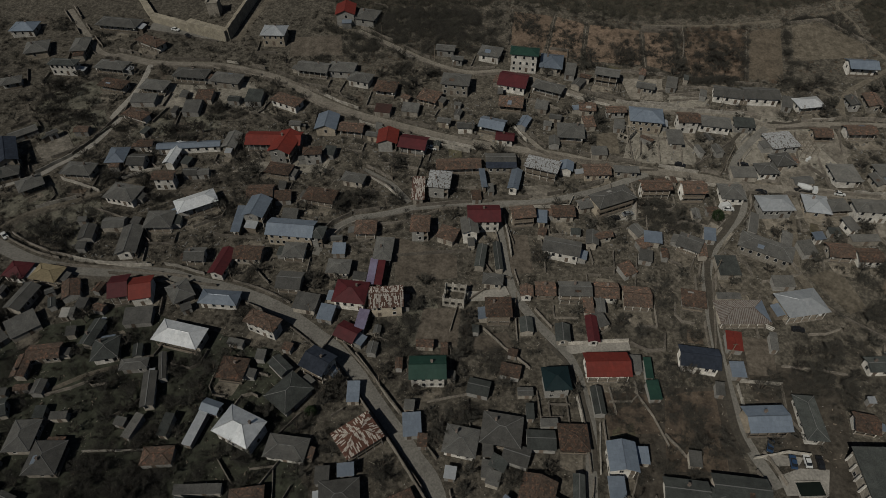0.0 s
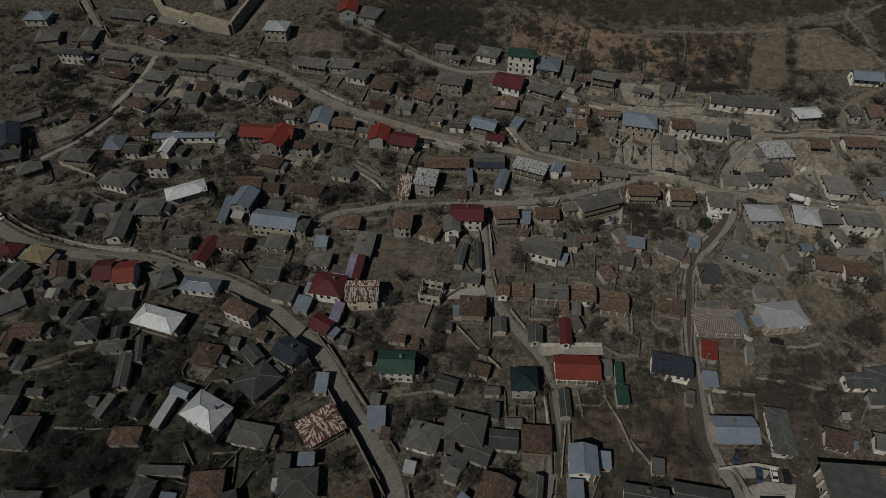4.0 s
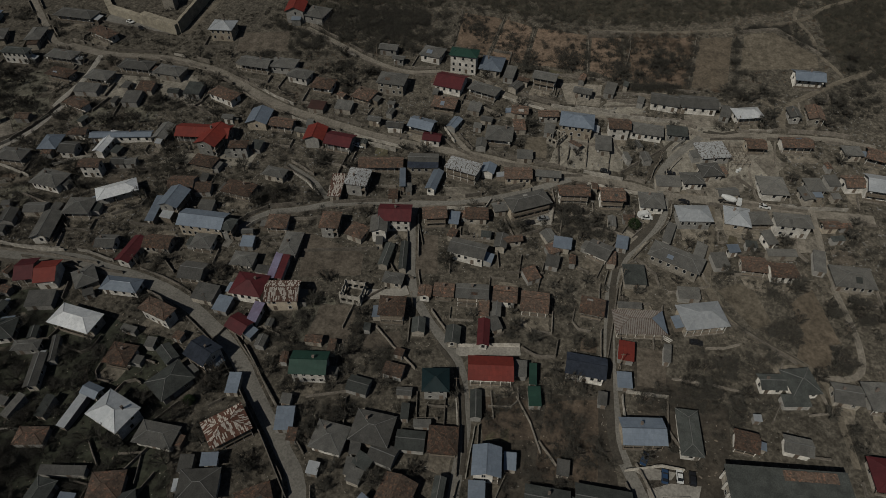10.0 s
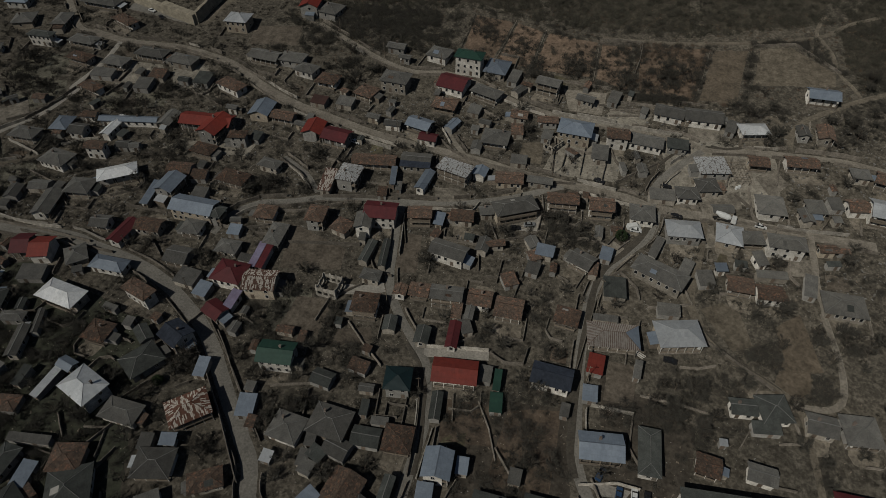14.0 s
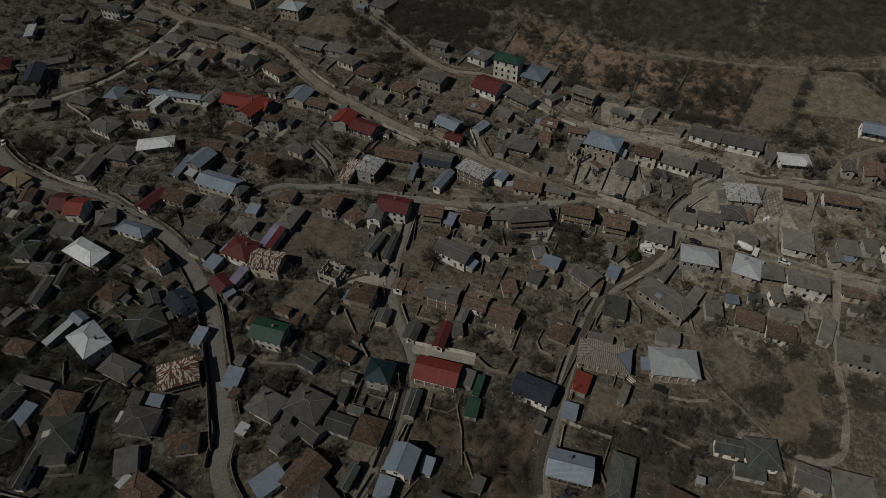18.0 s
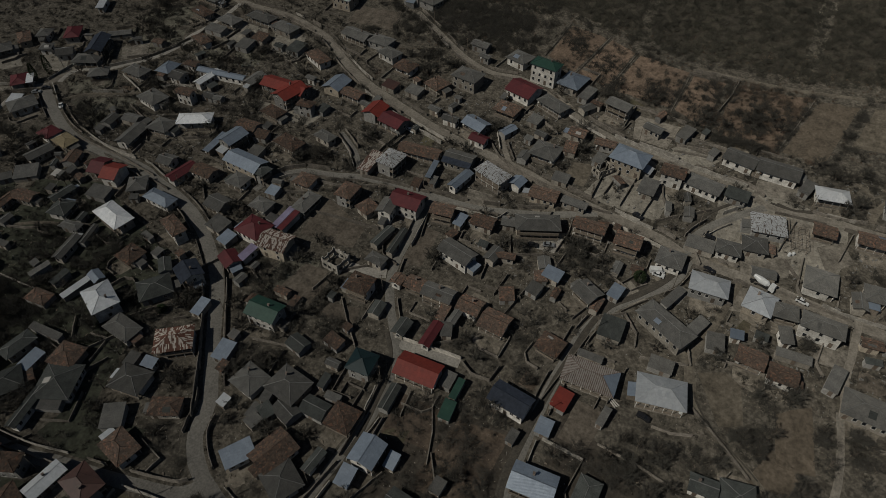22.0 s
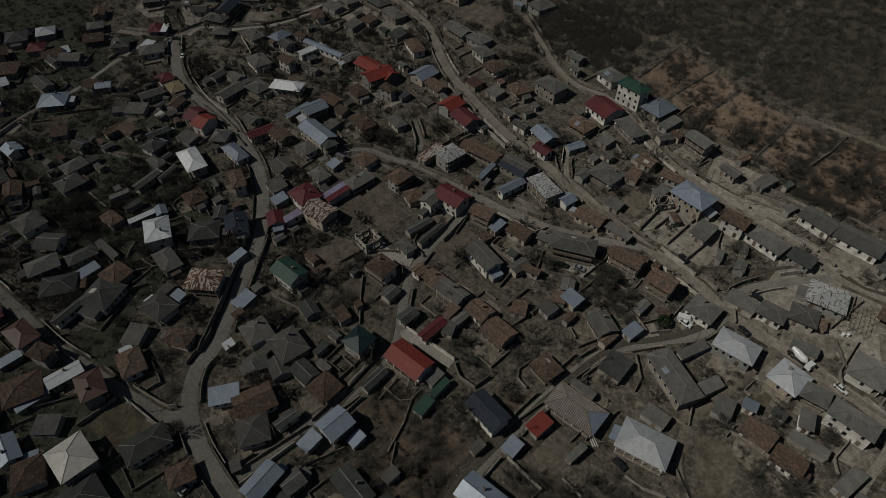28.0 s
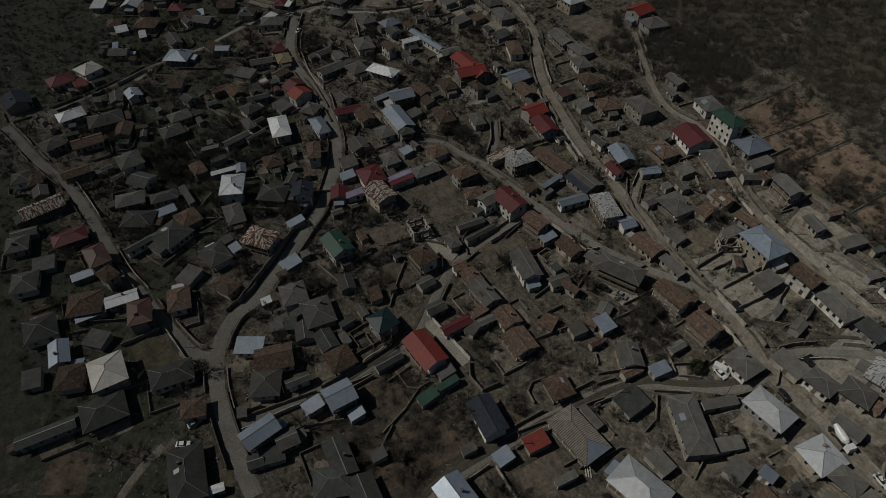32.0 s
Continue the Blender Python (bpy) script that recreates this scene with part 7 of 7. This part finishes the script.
strewn("garden_bushes", SAPLINGS, spots(800, -150, 200, 185, 278, 0.3, 0.8, lambda x, y: y < 275 + 0.1 * x, 0.4), TWIG, "small dark leafless bushes in terraced gardens", "bushes")
strewn("hill_scrub", BUSHES, spots(1300, -60, 280, 265, 345, 0.4, 0.9, hillside) + spots(500, 106, 152, 279, 319, 0.6, 1.2, russet), HILL_SCRUB, "dry brown scrub on the slope above the village", "scrub")
strewn("hill_orchard", SAPLINGS, spots(110, 28, 112, 284, 332, 0.5, 1.1, hillside) + spots(110, 106, 152, 279, 319, 0.5, 0.95, russet) + spots(150, 112, 205, 260, 282, 0.4, 0.9, hillside, 0.6)
       + spots(260, -62, 30, 300, 336, 0.6, 1.3, lambda x, y: True, 1.0) + along(0.9, 0.5, 1.1, (167.5, 320.0), (160.5, 292.5), (157.0, 280.0)) + along(1.6, 0.35, 0.8, (148.3, 318.0), (136.4, 280.0)) + along(0.8, 0.5, 1.1, (168.0, 322.0), (186.0, 324.0), (204.0, 303.5))
       + along(2.2, 0.3, 0.7, (34.9, 337.5), (30.5, 309.0)) + along(2.6, 0.3, 0.7, (56.0, 332.0), (47.8, 301.5)) + along(2.6, 0.3, 0.7, (70.8, 325.2), (64.4, 295.5)), TWIG, "dark leafless orchard trees and hedges on the slope", "trees")
OAKS = [twiggery(20 + i, 42, 3.2, 3.2, 0.115) for i in range(5)]
strewn("hill_woodland", OAKS, spots(13500, -190, 330, 286, 455, 0.6, 1.15, hill_wood), WOODS, "dense leafless dark brown woodland on the hill", "woodland")


# ---- clutter in the yards: stacked timber, rubble, boards ----
cube = np.array(box(-0.5, -0.5, 0, 0.5, 0.5, 1)[0], float), np.array(box(0, 0, 0, 1, 1, 1)[1])
plank = cube[0] * (2.4, 0.14, 0.18), cube[1]
heap = cube[0] * (1.3, 0.55, 0.5), cube[1]
block = cube[0] * (0.45, 0.35, 0.3), cube[1]
strewn("yard_clutter", [plank, block, heap, plank, block], spots(5200, -235, 200, 40, 275, 0.3, 0.8, village, 0.2), WOOD, "stacked firewood, boards and poles lying in yards", "clutter")
strewn("block_heaps", [heap, block, plank, heap], spots(2600, -150, 210, 185, 278, 0.35, 0.9, lambda x, y: y < 272 + 0.1 * x, 0.2), PLASTER[3][0], "grey block stacks, boards and firewood heaps in walled yards", "clutter")
strewn("yard_scraps", [block, plank, block], spots(2100, -235, 205, 50, 285, 0.25, 0.75, lambda x, y: in_house(x, y, 3.5), 0.1), FRAME, "pale sacks, basins and boards lying beside house walls", "clutter")
strewn("pale_rubble", [block, block, plank, block], spots(5400, -235, 200, 40, 275, 0.2, 0.75, lambda x, y: village(x, y) and not (x > 100 and y < 175), 0.2), PLASTER[1][0], "pale stone rubble and blocks lying in yards", "rubble")


# ---- stone walls round the house plots ----
plot_rng = random.Random(31)
for hx, hy, t, a, b in list(HOUSES):
    if a * b < 14 or plot_rng.random() < (0.12 if hy > 190 else 0.35):
        continue
    ux, uy = Vector((math.cos(t), math.sin(t))), Vector((-math.sin(t), math.cos(t)))
    sx, sy = plot_rng.choice((-1, 1)), -1 if plot_rng.random() < 0.7 else 1
    c = Vector((hx, hy))
    depth = b + plot_rng.uniform(4.0, 7.5)
    corners = [c + ux * sx * (a + 1.5) + uy * sy * b * 0.3, c + ux * sx * (a + 1.5) + uy * sy * depth, c - ux * sx * a * plot_rng.uniform(0.4, 1.0) + uy * sy * depth]
    run = []
    for p, q in zip(corners, corners[1:]):
        n = max(2, int((q - p).length / 2))
        for k in range(n):
            w = p.lerp(q, k / n)
            if open_ground(w.x, w.y, 0.5):
                run.append((w.x, w.y))
            elif len(run) > 2:
                garden_wall("stone", plot_rng.uniform(0.9, 1.4), *run[::2], run[-1])
                run = []
            else:
                run = []
    if len(run) > 2:
        garden_wall("stone", plot_rng.uniform(0.9, 1.4), *run[::2], run[-1])


# ---- packed yards in front of the houses ----
yard_rng = random.Random(21)
YARD = surface("trodden_yard", (0.185, 0.162, 0.132), (0.115, 0.1, 0.08), 0.96, 0, 0.12, 1.2, 0.1, 0.4, mottle=0.45)
for hx, hy, t, a, b in HOUSES:
    if a * b < 14 or yard_rng.random() < (0.12 if hx > 60 else 0.3 if hx > 20 else 0.6):
        continue
    ux, uy = Vector((math.cos(t), math.sin(t))), Vector((-math.sin(t), math.cos(t)))
    side = -1 if yard_rng.random() < 0.75 else 1
    c = Vector((hx, hy)) + uy * side * (b + 1.0) + ux * yard_rng.uniform(-0.3, 0.3) * a
    ra, rb, ring = a * yard_rng.uniform(0.8, 1.3), yard_rng.uniform(2.5, 5.5), 18
    yv, o = [], 0
    yv.append((c.x, c.y, terrain(c.x, c.y) + 0.035))
    for r in (0.55, 1.0):
        for k in range(ring):
            w = 2 * math.pi * k / ring
            f = r * (1 + 0.28 * noise.noise((c.x + math.cos(w) * 2, c.y + math.sin(w) * 2, 0.4)))
            q = c + ux * math.copysign(abs(math.cos(w)) ** 0.6, math.cos(w)) * ra * f + uy * math.copysign(abs(math.sin(w)) ** 0.6, math.sin(w)) * rb * f
            yv.append((q.x, q.y, terrain(q.x, q.y) + (0.035 if r < 1 else -0.02)))
    yf = [(o, o + 1 + k, o + 1 + (k + 1) % ring) for k in range(ring)]
    yf += [(o + 1 + k, o + 1 + ring + k, o + 1 + ring + (k + 1) % ring, o + 1 + (k + 1) % ring) for k in range(ring)]
    tagged(new("yard", solid("yard", yv, yf, YARD)), "trodden pale dirt yard beside a house", "yard", kind="structure")


# ---- dug garden beds beside the houses ----
bed_rng = random.Random(77)
for hx, hy, t, a, b in HOUSES:
    if a * b < 14 or bed_rng.random() < 0.62:
        continue
    ux, uy = Vector((math.cos(t), math.sin(t))), Vector((-math.sin(t), math.cos(t)))
    side, wide, deep = bed_rng.choice((-1, 1)), bed_rng.uniform(2.5, 4.5), bed_rng.uniform(2.0, 3.5)
    c = Vector((hx, hy)) + uy * side * (b + 6.5) + ux * bed_rng.uniform(-3, 3)
    if all(open_ground(c.x + i * wide, c.y + j * wide, 0.3) for i in (-1, 0, 1) for j in (-1, 0, 1)):
        field(bed_rng.choice(("garden", "earth", "earth", "grass", "pasture")), *((q.x, q.y) for q in (c - ux * wide - uy * deep, c + ux * wide - uy * deep, c + ux * wide + uy * deep, c - ux * wide + uy * deep)))


# ---- the fortress corner above the upper road ----
fort = new("fortress")
fort.matrix_basis = pose(-106.3, 318.3, terrain(-106.3, 318.3))
tagged(fort, "old beige stone fortress wall with a corner tower", "fortress")


def rampart(p, q, height, thick=1.6):
    p, q = Vector(p), Vector(q)
    way = (q - p).normalized()
    side = Vector((-way.y, way.x)) * thick / 2
    n, verts, faces = 14, [], []
    for i in range(n + 1):
        c = p.lerp(q, i / n)
        z = terrain(c.x - 106.3, c.y + 318.3) - terrain(-106.3, 318.3)
        h = height + 0.35 * noise.noise((i * 0.9, height, 0))
        for s in (1, -1):
            verts += [(c.x + side.x * s, c.y + side.y * s, z - 2), (c.x + side.x * s, c.y + side.y * s, z + h)]
        if i:
            o = i * 4
            faces += [(o - 4, o, o + 1, o - 3), (o - 1, o + 3, o + 2, o - 2), (o - 3, o + 1, o + 3, o - 1)]
    faces += [(0, 1, 3, 2), (n * 4 + 2, n * 4 + 3, n * 4 + 1, n * 4)]
    part("wall", solid("wall", verts, faces, FORT), fort)


rampart((-62, 52), (-48.5, 30), 2.6, 2.6)
rampart((-48.5, 30), (-40.5, 17.6), 2.6, 3.0)
rampart((-40.5, 17.6), (-20, 8.6), 3.4, 3.4)
rampart((-20, 8.6), (0.5, 0), 5.4, 3.8)
rampart((0.5, 0), (6.8, 25), 6.2)
rampart((6.8, 25), (16, 62), 6.0)
rise = terrain(-115.9, 340.0) - terrain(-106.3, 318.3)
part("tower", solid("tower", *boxes((-13.0, 19.0, rise - 3.0, -7.4, 24.6, rise + 6.8), (-13.3, 18.7, rise + 6.8, -12.3, 24.9, rise + 7.6), (-8.1, 18.7, rise + 6.8, -7.1, 24.9, rise + 7.6), (-12.3, 18.7, rise + 6.8, -8.1, 19.5, rise + 7.3)), PLASTER[1][0]), fort, None, "pale ruined gate tower")


# ---- vehicles ----
def profile(points, half):
    n = len(points)
    verts = [(x, -half, z) for x, z in points] + [(x, half, z) for x, z in points]
    return verts, [tuple(range(n)), tuple(range(2 * n - 1, n - 1, -1))] + [(i, i + n, (i + 1) % n + n, (i + 1) % n) for i in range(n)]


WHEEL = solid("wheel", *tube([(0, -0.1, 0), (0, -0.09, 0), (0, 0.09, 0), (0, 0.1, 0)], [0.05, 0.32, 0.32, 0.05], 14), RUBBER)


def car(x, y, turn, paint, van=False):
    root = new("parked_van" if van else "parked_car")
    root.matrix_basis = pose(x, y, terrain(x, y) + 0.1, 0, 0, turn)
    tagged(root, f"{paint} {'delivery van' if van else 'saloon car'} parked by the roadside", "van" if van else "car", "parked cars")
    if van:
        body = profile([(-2.5, 0.35), (2.5, 0.35), (2.55, 0.9), (1.9, 1.2), (1.3, 2.1), (-2.45, 2.15), (-2.5, 1.0)], 0.95)
        glass = profile([(1.42, 2.0), (1.96, 1.22), (1.98, 1.26), (1.5, 2.04)], 0.8)
    else:
        body = profile([(-2.1, 0.3), (2.1, 0.3), (2.15, 0.65), (1.95, 0.85), (1.0, 0.95), (-1.6, 0.95), (-2.1, 0.9)], 0.86)
        glass = profile([(1.0, 0.95), (0.35, 1.42), (-1.1, 1.44), (-1.7, 0.95)], 0.72)
        part("roof", solid("roof", *box(-1.0, -0.66, 1.42, 0.3, 0.66, 1.47), PAINT[paint]), root)
    part("body", solid("body", *body, PAINT[paint]), root)
    part("cabin_glass", solid("cabin_glass", *glass, CAR_GLASS), root)
    for i in (-1.3, 1.35):
        for j in (-0.82, 0.82):
            part("wheel", WHEEL, root, pose(i, j, 0.32))


car(68.5, 204.1, 14, "silver")
car(63.0, 201.9, 10, "black")
car(-164.9, 196.1, -44, "white")
car(-184.4, 199.6, 30, "silver")
car(-182.4, 203.7, 35, "black")
car(32.1, 63.9, 60, "white")
car(153.5, 213.2, -14, "white")
car(92.3, 113.3, 62, "blue")
car(158.2, 206.4, -15, "white", True)
car(107.6, 206.0, -5, "white")
car(27.5, 68.9, 95, "silver")
car(-6.2, 241.2, -18, "white")
car(-10.5, 243.5, 70, "silver")
car(-134.0, 327.0, -25, "white")
car(-126.5, 321.5, -30, "black")
car(97.1, 108.4, 78, "blue")
car(101.3, 108.7, 84, "white")
car(104.8, 108.1, 82, "black")
car(120.4, 229.3, -5, "black")
car(94.7, 229.6, -25, "black")
car(123.1, 214.5, -12, "black")
car(106.8, 207.3, 20, "white", True)

truck = new("concrete_mixer_truck")
truck.matrix_basis = pose(140.6, 215.0, terrain(140.6, 215.0) + 0.1, 0, 0, -20)
tagged(truck, "white concrete mixer truck with a tapered drum", "truck")
part("cab", solid("cab", *profile([(2.3, 0.6), (4.1, 0.6), (4.15, 1.6), (3.9, 2.7), (2.3, 2.75)], 1.15), PAINT["white"]), truck)
part("chassis", solid("chassis", *box(-4.1, -1.0, 0.6, 2.3, 1.0, 1.0), RUBBER), truck)
part("drum", solid("drum", *tube([(2.0, 0, 2.0), (1.2, 0, 2.1), (-1.2, 0, 2.3), (-3.6, 0, 2.9), (-3.7, 0, 2.9)], [0.5, 1.1, 1.2, 0.6, 0.1], 16), PAINT["white"]), truck)
for i in (-3.2, -1.9, 3.1):
    for j in (-1.0, 1.0):
        part("wheel", WHEEL, truck, pose(i, j, 0.45) @ Matrix.Diagonal((1.4, 1.6, 1.4, 1)))


# ---- open basin in the concrete yard ----
POND = surface("dark_green_water", (0.012, 0.016, 0.011), (0.008, 0.011, 0.008), 0.3, 0, 0.5, 2.0, 0.0, 0.05)
basin = new("water_basin")
basin.matrix_basis = pose(99.3, 100.8, terrain(99.3, 100.8) + 0.1, 0, 0, 1)
tagged(basin, "open concrete basin of dark green water", "basin")
bx, by = 3.6, 2.0
part("rim", solid("rim", *boxes((-bx - 0.3, -by - 0.3, -0.6, bx + 0.3, -by, 0.4), (-bx - 0.3, by, -0.6, bx + 0.3, by + 0.3, 0.4), (-bx - 0.3, -by, -0.6, -bx, by, 0.4), (bx, -by, -0.6, bx + 0.3, by, 0.4)), LAY["concrete"]), basin)
part("water", solid("water", *box(-bx, -by, -0.2, bx, by, 0.15), POND), basin)


# ---- water tanks, beams and an old car beside the zinc-roofed house ----
TANK = solid("water_tank", *tube([(0, 0, -0.1), (0, 0, 0.0), (0, 0, 1.1), (0, 0, 1.25), (0, 0, 1.26)], [0.5, 0.55, 0.55, 0.4, 0.05], 14), PAINT["white"])
for x, y in ((123.1, 158.8), (124.9, 158.6), (147.4, 231.6), (148.6, 232.4)):
    tank = new("water_tank", TANK)
    tank.matrix_basis = pose(x, y, terrain(x, y) + 0.05)
    tagged(tank, "white plastic water tank standing beside a house", "tank", "water tanks")
BEAM = solid("timber_beam", *box(-1.9, -0.14, 0, 1.9, 0.14, 0.28), PLASTER[0][0])
for k in range(3):
    beam = new("timber_beam", BEAM)
    x, y = 105.3 + 0.5 * k, 153.6 + 0.45 * k
    beam.matrix_basis = pose(x, y, terrain(x, y) + 0.02, 0, 0, -36)
    tagged(beam, "pale squared beam lying on the yard", "beam", "beams in a yard")
car(115.2, 152.7, -12, "black")


# ---- vine trellis over a dark plot below the upper road ----
trellis = new("vine_trellis")
trellis.matrix_basis = pose(148.4, 239.0, terrain(148.4, 239.0), 0, 0, 4)
tagged(trellis, "bare vine trellis of grey poles over dark soil", "trellis")
POST = solid("post", *box(-0.06, -0.06, -0.6, 0.06, 0.06, 2.3), WOOD)
for i in range(5):
    part("crossbar", solid("crossbar", *box(-3.9, -0.05, 2.3, 3.9, 0.05, 2.4), WOOD), trellis, pose(0, -5.2 + 2.6 * i, 0))
    for j in range(4):
        part("post", POST, trellis, pose(-3.75 + 2.5 * j, -5.2 + 2.6 * i, 0))
for j in range(7):
    part("rail", solid("rail", *box(-0.04, -5.4, 2.4, 0.04, 5.4, 2.47), WOOD), trellis, pose(-3.75 + 1.25 * j, 0, 0))


# ---- power poles and their wires along the lanes ----
pole_rng = random.Random(5)
POLE = solid("pole", *tube([(0, 0, -1), (0, 0, 4), (0, 0, 8.2)], [0.13, 0.11, 0.08], 8), WOOD)
ARM = solid("crossarm", *box(-0.8, -0.05, 7.6, 0.8, 0.05, 7.72), WOOD)
for name, width, line in LANES:
    tops = []
    for k in range(4, len(line) - 3, 10):
        way = (line[k + 1] - line[k - 1]).normalized()
        q = line[k] + Vector((-way.y, way.x)) * (width / 2 + 0.5)
        if in_house(q.x, q.y, 0.1):
            continue
        pole = new("power_pole")
        pole.matrix_basis = pose(q.x, q.y, terrain(q.x, q.y), 0, 0, math.degrees(math.atan2(way.y, way.x)) + 90)
        tagged(pole, "grey timber power pole beside the lane", "pole", "power poles")
        part("shaft", POLE, pole)
        part("crossarm", ARM, pole)
        tops.append((pole, Vector((q.x, q.y, terrain(q.x, q.y) + 7.75))))
    for (pole, p), (_, q) in zip(tops, tops[1:]):
        inv = pole.matrix_basis.inverted()
        if (q - p).length < 60:
            pts = [inv @ (p.lerp(q, i / 8) - Vector((0, 0, 0.9 * (1 - (i / 4 - 1) ** 2)))) for i in range(9)]
            part("wire", solid("wire", *tube(pts, [0.018] * 9, 3), RUBBER), pole)
